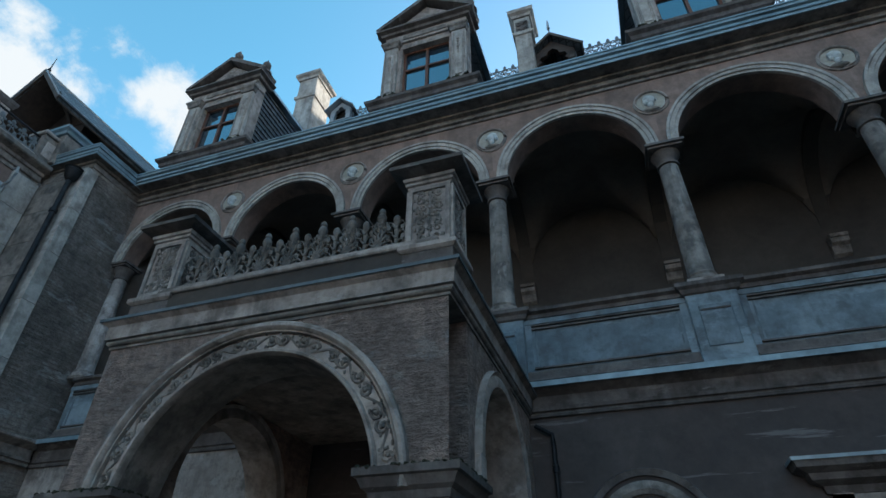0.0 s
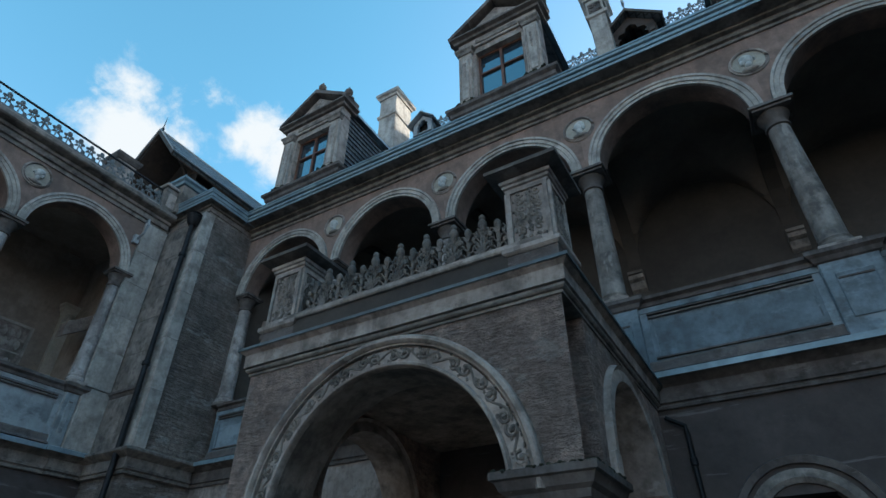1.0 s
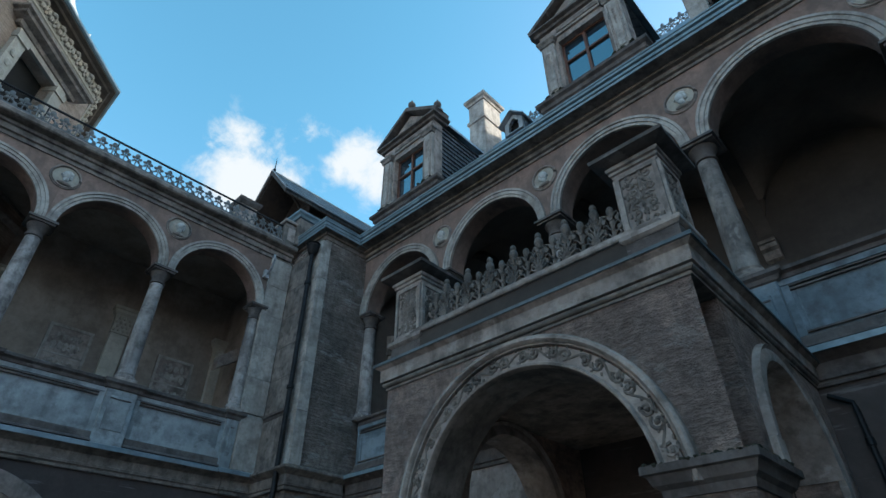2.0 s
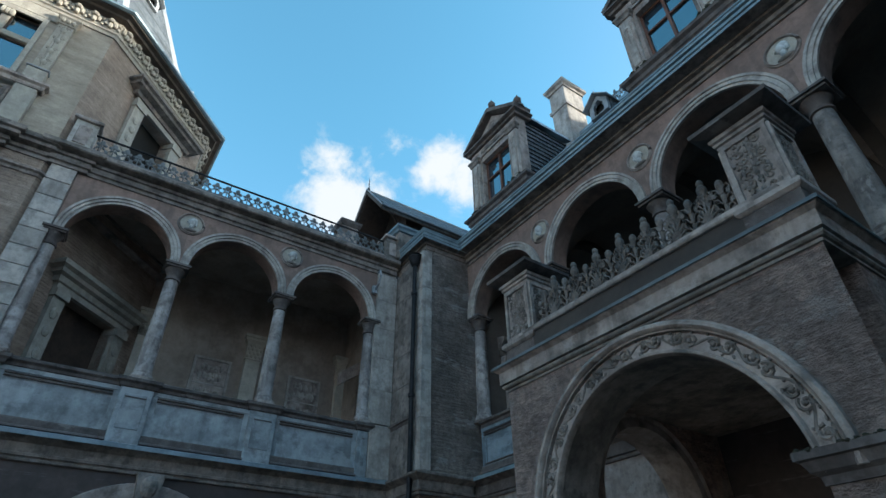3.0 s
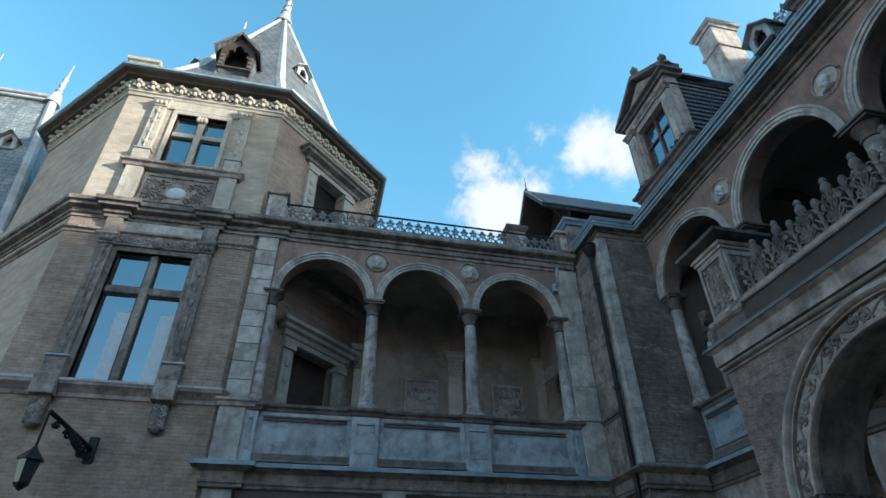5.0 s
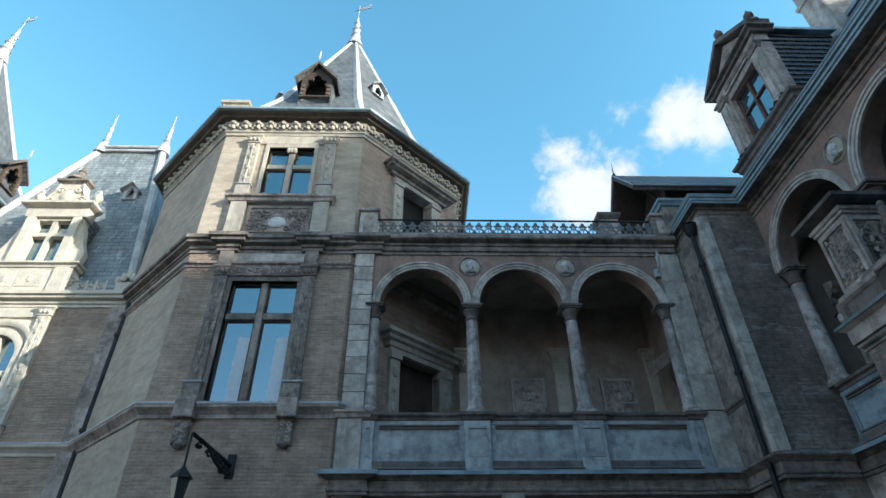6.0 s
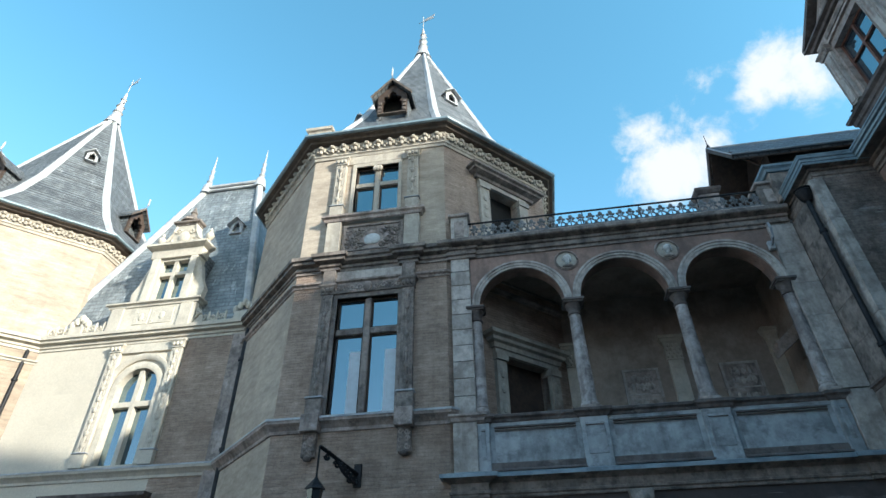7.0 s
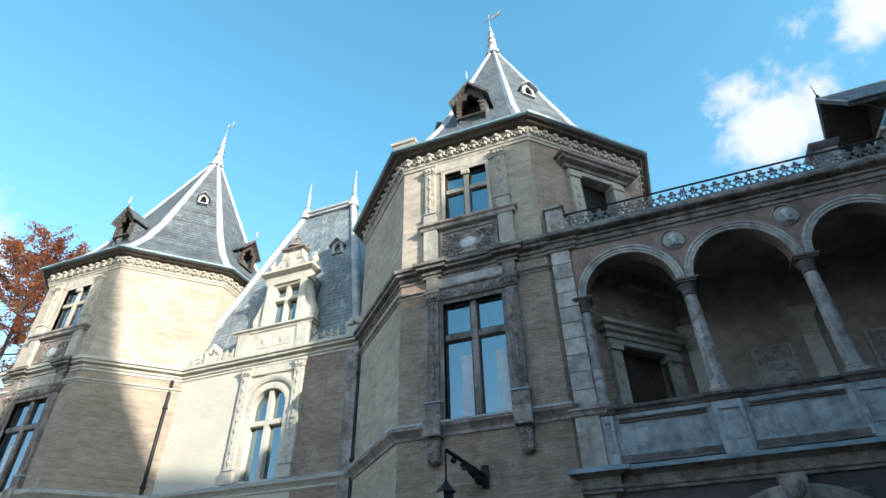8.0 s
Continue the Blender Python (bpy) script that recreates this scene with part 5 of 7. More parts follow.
bm = arch_wall(bmesh.new(), PX0, PX1, 2.5, 4.22, PC, PS, PR + 0.01, PY, PY + 0.55, 32)
for xs in (PX1, PX0 + 0.45):
    joined(bm, arch_wall(bmesh.new(), PY + 0.55, PYB, 2.5, 4.22, 6.05, 2.98, 0.99, -0.0, 0.45, 24), pose(xs, 0, 0, 0, 0, 90))
part("wall", bm, PORCHWALL, porch, "tooled brown stone porch walls with round arches")
part("arch_band", ring(bmesh.new(), PC, PS, [(PR, PY + 0.03), (PR, PY - 0.03), (PR + 0.012, PY - 0.055), (PR + 0.035, PY - 0.06), (PR + 0.045, PY - 0.04), (PR + 0.05, PY - 0.012), (PRO - 0.118, PY - 0.012), (PRO - 0.114, PY + 0.012), (PRO - 0.098, PY + 0.012), (PRO - 0.095, PY - 0.045), (PRO - 0.08, PY - 0.05), (PRO - 0.075, PY - 0.075), (PRO - 0.05, PY - 0.10), (PRO - 0.02, PY - 0.10), (PRO, PY - 0.075), (PRO, PY + 0.02), (PR + 0.02, PY + 0.02), (PR + 0.02, PY + 0.03)], 48), STONE, porch, "broad grey arch band carved with vines", smooth=True)
# soffit split from the band and given a darker stone
part("arch_soffit", ring(bmesh.new(), PC, PS, [(PR + 0.003, PY + 0.56), (PR + 0.003, PY + 0.031), (PR + 0.02, PY + 0.031), (PR + 0.02, PY + 0.56)], 40), CARVED, porch, "darker stone arch soffit", smooth=True)
vine = bmesh.new()
NV, rm = 12, (PR + PRO) / 2 - 0.022
vr = random.Random(5)


def on_band(w_, off, out=0.014):
    return (PC + (rm + off) * math.cos(w_), PY - out, PS + (rm + off) * math.sin(w_))


for k in range(NV):
    a = math.pi * (k + 0.5) / NV
    f = 1 if k % 2 else -1
    for da, q, g in ((-0.05, 0.062, f), (0.045, 0.055, -f)):
        x_, _, z_ = on_band(a + da, 0.012 * g)
        curl(vine, x_, z_, PY - 0.016, q * 1.15, 1.3, g, 0.0165, a + vr.uniform(0, 2))
        blob(vine, (x_, PY - 0.024, z_), 0.022, 0.022, 0.022, 6, 4)
    # the stem that runs from scroll to scroll
    tube(vine, [on_band(a + 0.06 + 0.15 * t_, f * (0.05 - 0.10 * t_ * t_ * (3 - 2 * t_)), 0.012) for t_ in (0, 0.2, 0.4, 0.6, 0.8, 1.0)], 0.0135, 5)
    for _ in range(14):
        w_, o_ = a + vr.uniform(-0.11, 0.11), vr.uniform(-0.08, 0.08)
        blob(vine, on_band(w_, o_, 0.012), vr.uniform(0.012, 0.024), 0.018, vr.uniform(0.012, 0.026), 5, 4)
part("vine_carving", vine, CARVED, porch, "vine scroll carved in relief", smooth=True)


for xs in (PX1, PX0 + 0.45):
    m = pose(xs, 0, 0, 0, 0, 90)
    part("side_arch", ring(bmesh.new(), 6.05, 2.98, [(0.97, 0.46), (0.97, -0.05), (1.02, -0.06), (1.10, -0.04), (1.14, -0.07), (1.16, 0.02), (0.99, 0.02), (0.99, 0.46)], 28), STONE, porch, m=m, smooth=True)
    for q in (-1.16, 0.97):
        part("arch_jamb", bevelled(6.05 + q, 6.05 + q + 0.19, -0.06, 0.02, 2.70, 2.978, 0.008), STONE, porch, m=m)
for x0, x1, y0, y1 in ((PX0, PC - PR, PY, PY + 0.72), (PC + PR, PX1, PY, PY + 0.72), (PX0, PX0 + 0.45, 7.1, PYB), (PX1 - 0.45, PX1, 7.1, PYB)):
    pr = part("pier", box(bmesh.new(), x0, x1, y0, y1, 0.0, 2.5), PORCHWALL, porch, "tooled stone porch pier")
    part("impost", sweep(bmesh.new(), [(-0.05, 2.46), (0.02, 2.47), (0.03, 2.53), (0.07, 2.56), (0.10, 2.63), (0.13, 2.64), (0.13, 2.70), (-0.05, 2.72)], [(x0, y0), (x1, y0), (x1, y1), (x0, y1)], True), DARKSTONE, pr, "mossy dark impost moulding")
    part("plinth", bevelled(x0 - 0.06, x1 + 0.06, y0 - 0.06, y1 + 0.06, 0.0, 0.55, 0.02), STONE, pr)
    if y0 < 5:
        mo, r_ = bmesh.new(), random.Random(int(x0 * 10))
        for _ in range(150):
            f_ = r_.random()
            q_ = (x0 - 0.12 + f_ * (x1 - x0 + 0.24), y0 - r_.uniform(0.02, 0.125)) if r_.random() < 0.65 else (x1 + r_.uniform(0.02, 0.125), y0 - 0.12 + f_ * (y1 - y0 + 0.2))
            blob(mo, (*q_, 2.70 + r_.uniform(-0.006, 0.01)), r_.uniform(0.012, 0.035), r_.uniform(0.012, 0.035), r_.uniform(0.006, 0.022), 5, 4)
        part("moss", mo, MOSS, pr, "dark moss along the impost edge", smooth=True)
part("vault", box(bmesh.new(), PX0 + 0.45, PX1 - 0.45, PY + 0.55, PYB, 4.12, 4.22), CARVED, porch)
PPATH = [(PX0, PYB), (PX0, PY), (PX1, PY), (PX1, PYB)]
part("cornice_lower", sweep(bmesh.new(), [(-0.2, 4.2), (0.019, 4.2), (0.022, 4.222), (0.009, 4.225), (0.009, 4.237), (0.037, 4.242), (0.053, 4.259), (0.056, 4.282), (0.031, 4.284), (0.031, 4.29), (-0.2, 4.29)], PPATH), CARVED, porch, "weathered lower cornice moulding")
part("fascia", sweep(bmesh.new(), [(-0.2, 4.292), (0.074, 4.302), (0.077, 4.456), (0.124, 4.488), (0.136, 4.521), (-0.2, 4.53)], PPATH), STONE, porch, "pale weathered stone fascia")
part("roof_lead", sweep(bmesh.new(), [(-0.4, 4.532), (0.138, 4.522), (0.14, 4.498), (0.151, 4.498), (0.151, 4.536), (-0.4, 4.6)], PPATH), OLDZINC, porch, "zinc sheet over the porch cornice")
part("roof_slab", box(bmesh.new(), PX0 + 0.2, PX1 - 0.2, PY + 0.2, PYB, 4.35, 4.57), ZINC, porch)
PLINTH = [(PX0 + 0.22, PYB), (PX0 + 0.22, PY + 0.22), (PX1 - 0.22, PY + 0.22), (PX1 - 0.22, PYB)]
part("balustrade_plinth", sweep(bmesh.new(), [(-0.35, 4.55), (0.02, 4.55), (0.02, 4.62), (0.0, 4.64), (0.0, 4.98), (-0.35, 4.98)], PLINTH), SHADESTAIN, porch, "dark stained balustrade plinth")
part("balustrade_rail", sweep(bmesh.new(), [(-0.30, 4.982), (0.03, 4.982), (0.045, 5.0), (0.045, 5.03), (0.02, 5.045), (0.02, 5.07), (-0.30, 5.08)], PLINTH), STONE, porch, "grey stone foot rail of the balustrade")


def porch_pedestal(cx, cy, seed):
    """A square pedestal: base ledge, framed panels of carved foliage, stepped neck and a thin overhanging slab."""
    h, r_ = 0.25, random.Random(seed)
    p = part("pedestal", bevelled(cx - h, cx + h, cy - h, cy + h, 5.02, 5.82, 0.012), STONE, porch, "tall square pedestal with carved panels")
    loop = [(cx - h, cy - h), (cx + h, cy - h), (cx + h, cy + h), (cx - h, cy + h)]
    part("pedestal_base", sweep(bmesh.new(), [(-0.05, 4.56), (0.045, 4.56), (0.05, 4.70), (0.03, 4.72), (0.03, 4.918), (-0.05, 4.918)], loop, True), DARKSTONE, p, "sooty base block")
    part("base_ledge", sweep(bmesh.new(), [(-0.05, 4.92), (0.04, 4.92), (0.06, 4.935), (0.075, 4.95), (0.075, 5.0), (0.03, 5.03), (-0.05, 5.03)], loop, True), STONE, p, "worn pale base ledge")
    part("pedestal_neck", sweep(bmesh.new(), [(-0.05, 5.815), (0.012, 5.815), (0.016, 5.845), (0.006, 5.852), (0.034, 5.862), (0.038, 5.895), (0.026, 5.902), (0.056, 5.914), (0.062, 5.955), (0.02, 5.968), (0.02, 6.0), (-0.05, 6.0)], loop, True), STONE, p, "stepped neck moulding")
    part("pedestal_cap", sweep(bmesh.new(), [(-h + 0.01, 5.996), (0.05, 5.998), (0.155, 6.018), (0.185, 6.022), (0.19, 6.07), (0.17, 6.085), (-h + 0.01, 6.13)], loop, True), DARKSTONE, p, "thin dark overhanging cap slab")
    for ang in (0, 90, -90):
        f = bmesh.new()
        for a, b, q, w in ((-0.245, 0.245, 5.765, 5.812), (-0.245, 0.245, 5.032, 5.075), (-0.245, -0.195, 5.075, 5.765), (0.195, 0.245, 5.075, 5.765)):
            box(f, a, b, -h - 0.028, -h + 0.01, q, w)
        part("panel_frame", f, STONE, p, m=pose(cx, cy, 0, 0, 0, ang))
        c = bmesh.new()
        tube(c, [(0.012 * math.sin(9 * t_), -h - 0.004, 5.09 + 0.66 * t_) for t_ in (0, 0.2, 0.4, 0.6, 0.8, 1.0)], 0.014, 5)
        for k in range(7):
            z = 5.125 + 0.098 * k
            for s in (-1, 1):
                w = 0.095 + 0.02 * r_.uniform(-1, 1)
                curl(c, s * w, z + r_.uniform(-0.012, 0.012), -h - 0.002, 0.052, 1.2, s * (1 if k % 2 else -1), 0.0125, r_.uniform(0, 3))
                for _ in range(4):
                    blob(c, (s * r_.uniform(0.02, 0.178), -h - 0.002, z + r_.uniform(-0.045, 0.045)), r_.uniform(0.012, 0.026), r_.uniform(0.014, 0.028), r_.uniform(0.016, 0.034), 5, 4)
            blob(c, (0, -h - 0.004, z), 0.026, 0.026, 0.03, 6, 4)
        part("carved_panel", c, CARVED, p, "carved foliage panel" if ang == 0 else "", m=pose(cx, cy, 0, 0, 0, ang), smooth=True)
    return p


porch_pedestal(PX1 - 0.31, PY + 0.50, 3)
porch_pedestal(PX0 + 0.05, PY + 0.50, 4)


def palmette():
    """A carved crest with a fanned shell at its foot, a collar and a ball-topped bud."""
    b = bmesh.new()
    for y_ in (-0.05, 0.05):
        for k in range(9):
            a = math.pi * (0.04 + 0.92 * k / 8)
            q = 0.135 * (1.0 if k % 2 == 0 else 0.90)
            tube(b, [(math.cos(a) * q * f, y_ + math.copysign(o, y_), 0.045 + 1.55 * math.sin(a) * q * f) for f, o in ((0.18, 0.0), (0.6, 0.022), (0.95, 0.012), (1.06, -0.012))], 0.0125, 5)
        blob(b, (0, y_, 0.06), 0.045, 0.035, 0.05, 6, 4)
    blob(b, (0, 0, 0.14), 0.07, 0.045, 0.13, 10, 6)
    for z, q, n_ in ((0.24, 0.108, 9), (0.335, 0.085, 8)):
        for k in range(n_):
            a = 2 * math.pi * (k + 0.5 * (z > 0.3)) / n_
            ca, sa = math.cos(a), math.sin(a) * 0.75
            tube(b, [(ca * q * f, sa * q * f, z + g) for f, g in ((0.3, 0.0), (0.7, 0.03), (1.0, 0.06), (1.08, 0.09), (0.88, 0.10), (0.78, 0.08))], 0.012, 5)
    lathe(b, [(0.03, 0.20), (0.038, 0.26), (0.034, 0.34), (0.05, 0.40), (0.058, 0.415), (0.032, 0.43), (0.045, 0.46), (0.058, 0.50), (0.055, 0.545), (0.032, 0.575), (0.044, 0.60), (0.04, 0.63), (0.022, 0.655), (0.004, 0.665)], 0, 0, 10)
    return b


def scroll_link():
    """The crest between two shells: a stem with a pair of drooping curled arms in each of three tiers."""
    b = bmesh.new()
    lathe(b, [(0.04, 0.0), (0.03, 0.06), (0.022, 0.22), (0.03, 0.30), (0.02, 0.36), (0.035, 0.40), (0.046, 0.44), (0.044, 0.48), (0.024, 0.515), (0.004, 0.525)], 0, 0, 9)
    for z, q in ((0.10, 0.085), (0.22, 0.10), (0.35, 0.09)):
        for s in (-1, 1):
            for y_ in (-0.03, 0.03):
                tube(b, [(s * q * f, y_, z + g) for f, g in ((0.15, -0.03), (0.5, 0.045), (0.95, 0.06), (1.2, 0.01), (1.05, -0.05), (0.75, -0.045), (0.8, 0.0))], 0.0125, 5)
            blob(b, (s * q * 0.95, 0, z - 0.005), 0.032, 0.04, 0.03, 6, 4)
    return b


def fused(bm, size):
    """The pieces of a carving grown into one worn solid."""
    me = bpy.data.meshes.new("carving")
    bm.to_mesh(me)
    bm.free()
    ob = bpy.data.objects.new("carving", me)
    scene.collection.objects.link(ob)
    mod = ob.modifiers.new("fuse", "REMESH")
    mod.mode, mod.voxel_size = "VOXEL", size
    solid = bpy.data.meshes.new_from_object(ob.evaluated_get(bpy.context.evaluated_depsgraph_get()))
    out = bmesh.new()
    out.from_mesh(solid)
    bpy.data.objects.remove(ob)
    bpy.data.meshes.remove(me)
    bpy.data.meshes.remove(solid)
    return out


pal = part("palmette", fused(palmette(), 0.0075), PALMSTONE, porch, "pierced carved stone palmette", smooth=True)
link = part("scroll_link", fused(scroll_link(), 0.0075), PALMSTONE, porch, "stone stem with drooping curled leaves", smooth=True)
CREST = [(PX1 - 0.93 - 0.385 * k, PY + 0.36, 0) for k in range(7)] + [(PX1 - 0.36, PY + 1.05 + 0.385 * k, 90) for k in range(7)] + [(PX0 + 0.36, PY + 1.05 + 0.385 * k, -90) for k in range(7)]
for k, (x, y, a) in enumerate(CREST):
    m = pose(x, y, 5.07, 0, 0, a)
    n_ = m @ pose(0.1925, 0, 0)
    if k == 0:
        pal.matrix_basis, link.matrix_basis = m, n_
    else:
        again(pal, m)
        again(link, n_)
again(link, pose(PX1 - 0.93 - 0.385 * 6 - 0.1925, PY + 0.36, 5.07))
drainpipe([(-1.42, 7.78, 4.08), (-1.20, 7.78, 3.94), (-1.19, 7.78, 3.85), (-1.19, 7.78, 0.0)], 0.032, "thin dark drainpipe beside the porch")


# small wall lamp in the arcade
lamp = thing("wall_lamp", pose(-11.1, 8.72, 7.55), "small pale glass lamp on an iron arm", "lamp")
part("arm", tube(bmesh.new(), [(0.0, 0, 0.12), (0.10, 0, 0.18), (0.17, 0, 0.12)], 0.014, 6), IRON, lamp)
part("shade", lathe(bmesh.new(), [(0.02, 0.13), (0.05, 0.10), (0.065, 0.02), (0.06, -0.05), (0.02, -0.09)], 0.17, 0, 12), WHITE, lamp, "pale glass shade", smooth=True)


# ---------------------------------------------------------------- octagonal towers


def octagon(ap):
    r = ap / math.cos(math.pi / 8)
    return [(r * math.cos(math.pi / 8 - k * math.pi / 4), r * math.sin(math.pi / 8 - k * math.pi / 4)) for k in range(8)][::-1]


def cross_window(parent, m, w, z0, z1, zt, mat, blinds=False):
    """A stone cross window: surround, mullion, transom, panes behind."""
    fr = prism(bmesh.new(), [(-w - 0.115, z0), (-w, z0), (-w, z1), (w, z1), (w, z0), (w + 0.115, z0), (w + 0.115, z1 + 0.14), (-w - 0.115, z1 + 0.14)], -0.05, 0.30)
    win = part("window", fr, mat, parent, "stone cross window with four dark panes", m=m)
    part("mullion", bevelled(-0.085, 0.085, 0.03, 0.26, z0, z1 - 0.002, 0.02), mat, win, m=m)
    for xa, xb in ((-w + 0.001, -0.086), (0.086, w - 0.001)):
        part("transom", bevelled(xa, xb, 0.045, 0.26, zt - 0.09, zt + 0.09, 0.02), mat, win, m=m)
    for xa, xb in ((-w, -0.085), (0.085, w)):
        for za, zb in ((z0, zt - 0.09), (zt + 0.09, z1)):
            part("pane", box(bmesh.new(), xa + 0.04, xb - 0.04, 0.150, 0.158, za + 0.04, zb - 0.04), GLASS, win, m=m)
            if blinds and za == z0:
                part("blind", box(bmesh.new(), xa + 0.42, xb - 0.05, 0.140, 0.144, za + 0.05, zb - 0.45), PANESTRIP, win, "narrow pale strip before the pane", m=m)
            f = bmesh.new()
            for a, b, c, d in ((xa, xa + 0.045, za, zb), (xb - 0.045, xb, za, zb), (xa + 0.045, xb - 0.045, za, za + 0.045), (xa + 0.045, xb - 0.045, zb - 0.045, zb)):
                box(f, a, b, 0.115, 0.165, c, d)
            part("sash_frame", f, DARKWOOD, win, m=m)
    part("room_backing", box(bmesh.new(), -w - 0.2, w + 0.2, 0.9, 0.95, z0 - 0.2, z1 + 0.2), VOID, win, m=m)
    return win


def carved_pilaster(parent, m, cx, w, z0, z1, mat):
    p = part("pilaster", bevelled(cx - w, cx + w, -0.13, 0.01, z0, z1, 0.012), mat, parent, "carved stone window pilaster", m=m)
    part("pilaster_base", bevelled(cx - w - 0.04, cx + w + 0.04, -0.18, 0.01, z0, z0 + 0.42, 0.015), mat, p, m=m)
    part("base_ledge", bevelled(cx - w - 0.07, cx + w + 0.07, -0.21, 0.01, z0 + 0.424, z0 + 0.47, 0.012), LEAD, p, "pale lead-capped ledge", m=m)
    c = bmesh.new()
    H = z1 - z0 - 0.5
    n_ = max(3, int(H / 0.36))
    tube(c, [(cx, -0.135, z0 + 0.45), (cx, -0.135, z1 - 0.02)], 0.03, 5)
    for s in (-1, 1):
        tube(c, [(cx + s * w * 0.45, -0.132, z0 + 0.45), (cx + s * w * 0.45, -0.132, z1 - 0.02)], 0.012, 4)
    for k in range(n_):
        z = z0 + 0.55 + H * (k + 0.4) / n_
        blob(c, (cx, -0.14, z), w * 0.42, 0.045, 0.10, 7, 5)
        for s in (-1, 1):
            curl(c, cx + s * w * 0.45, z + 0.11, -0.135, w * 0.30, 1.1, s, 0.016)
    part("pilaster_relief", c, mat, p, m=m, smooth=True)
    cap = sweep(bmesh.new(), [(0, z1), (0.03, z1 + 0.02), (0.02, z1 + 0.06), (0.05, z1 + 0.22), (0.09, z1 + 0.26), (0.09, z1 + 0.32), (0, z1 + 0.33)], [(cx - w, 0.01), (cx - w, -0.13), (cx + w, -0.13), (cx + w, 0.01)])
    for s in (-1, 0, 1):
        blob(cap, (cx + s * w * 0.7, -0.17, z1 + 0.14), 0.055, 0.05, 0.08, 7, 5)
    part("pilaster_capital", cap, mat, p, m=m, smooth=True)
    return p


def tower(cx, cy, label, wall_mat, apex, terrace_door=False, ap0=5.58, lean=0.0, upper_mat=None, dressing=None):
    t = thing("octagonal_tower", pose(cx, cy, 0), label, "tower", "castle towers")
    half = ap0 * math.tan(math.pi / 8)
    front = face(0, ap0)
    for k in range(8):
        ang = k * 45
        m = face(ang, ap0)
        holes = []
        if ang == 0:
            holes = [(-0.85, 0.85, 6.24, 9.46), (-0.70, 0.70, 12.36, 14.36)]
        if ang == 45 and terrace_door:
            holes = [(-0.46, 0.84, 10.742, 13.912), (-0.34, 1.28, 4.896, 7.959)]
        # upper wall at 45 degrees stays brown, the facet's shade put into its colour
        for za, zb, mt in ((0.0, 10.446, upper_mat if ang == 315 and terrace_door else wall_mat), (10.446, 15.404, wall_mat if ang == 45 and terrace_door else upper_mat)):
            part("wall", with_holes(bmesh.new(), -half, half, za, zb, 0.0, 0.4, [q for q in holes if za < q[3] <= zb]), mt or wall_mat, t, "" if k else ("brick tower wall in thin courses" if za == 0 else "smooth upper tower wall"), m=m)
    o = octagon(ap0)
    part("sill_course", sweep(bmesh.new(), [(-0.1, 5.82), (0.04, 5.84), (0.05, 5.918), (0.12, 5.996), (0.20, 6.054), (0.21, 6.152), (-0.1, 6.211)], o, True), dressing or STONE, t, "moulded stone sill course")
    part("sill_lead", sweep(bmesh.new(), [(-0.1, 6.214), (0.20, 6.155), (0.212, 6.12), (0.225, 6.12), (0.222, 6.172), (-0.1, 6.232)], o, True), LEAD, t, "thin lead sheet on the sill course")
    part("lower_band", sweep(bmesh.new(), [(-0.1, 9.879), (0.03, 9.887), (0.05, 9.944), (0.11, 9.974), (0.12, 10.023), (-0.1, 10.044)], o, True), dressing or STONE, t, "thin stone band")
    part("main_cornice", sweep(bmesh.new(), [(-0.1, 10.34), (0.035, 10.346), (0.04, 10.405), (0.015, 10.417), (0.02, 10.446), (0.07, 10.464), (0.08, 10.517), (0.05, 10.535), (0.05, 10.576), (0.20, 10.606), (0.205, 10.689), (0.27, 10.712), (0.28, 10.819), (0.20, 10.86), (-0.1, 10.907)], o, True), dressing or CARVED, t, "heavy moulded stone cornice")
    part("frieze_band", sweep(bmesh.new(), [(-0.1, 14.867), (0.04, 14.876), (0.06, 14.961), (0.10, 14.998), (0.08, 15.055), (0.10, 15.111), (-0.1, 15.12)], o, True), CREAM, t, "pale moulded frieze band")
    # row of carved shells under the eaves
    part("frieze_cove", sweep(bmesh.new(), [(-0.1, 15.122), (0.06, 15.125), (0.07, 15.224), (0.10, 15.305), (0.15, 15.342), (0.15, 15.363), (-0.1, 15.363)], o, True), CREAM, t, "pale coved frieze")
    fr = bmesh.new()
    for ang in (0, 45, -45, 90, -90):
        mm = face(ang, ap0)
        n_ = 11
        for k in range(n_):
            x = -half + half * 2 * (k + 0.5) / n_
            for dx, pz, rx, rz, out in ((0.0, 15.300, 0.115, 0.075, 0.17), (-0.115, 15.245, 0.07, 0.12, 0.12), (0.115, 15.245, 0.07, 0.12, 0.12), (0.0, 15.18, 0.075, 0.12, 0.13), (0.21, 15.15, 0.06, 0.075, 0.09), (0.21, 15.285, 0.07, 0.06, 0.10)):
                blob(fr, mm @ Vector((x + dx, -out, pz)), rx, rx, rz, 7, 4)
            for q in ((x - 0.13, x + 0.13, -0.17, 0.0, 15.336, 15.36), (x - 0.05, x + 0.05, -0.22, -0.04, 15.314, 15.336)):
                tmp = box(bmesh.new(), *q)
                tmp.transform(mm)
                me_ = bpy.data.meshes.new("tmp")
                tmp.to_mesh(me_)
                tmp.free()
                fr.from_mesh(me_)
                bpy.data.meshes.remove(me_)
    part("shell_frieze", fr, CREAM, t, "carved shell frieze under the eaves", smooth=True)
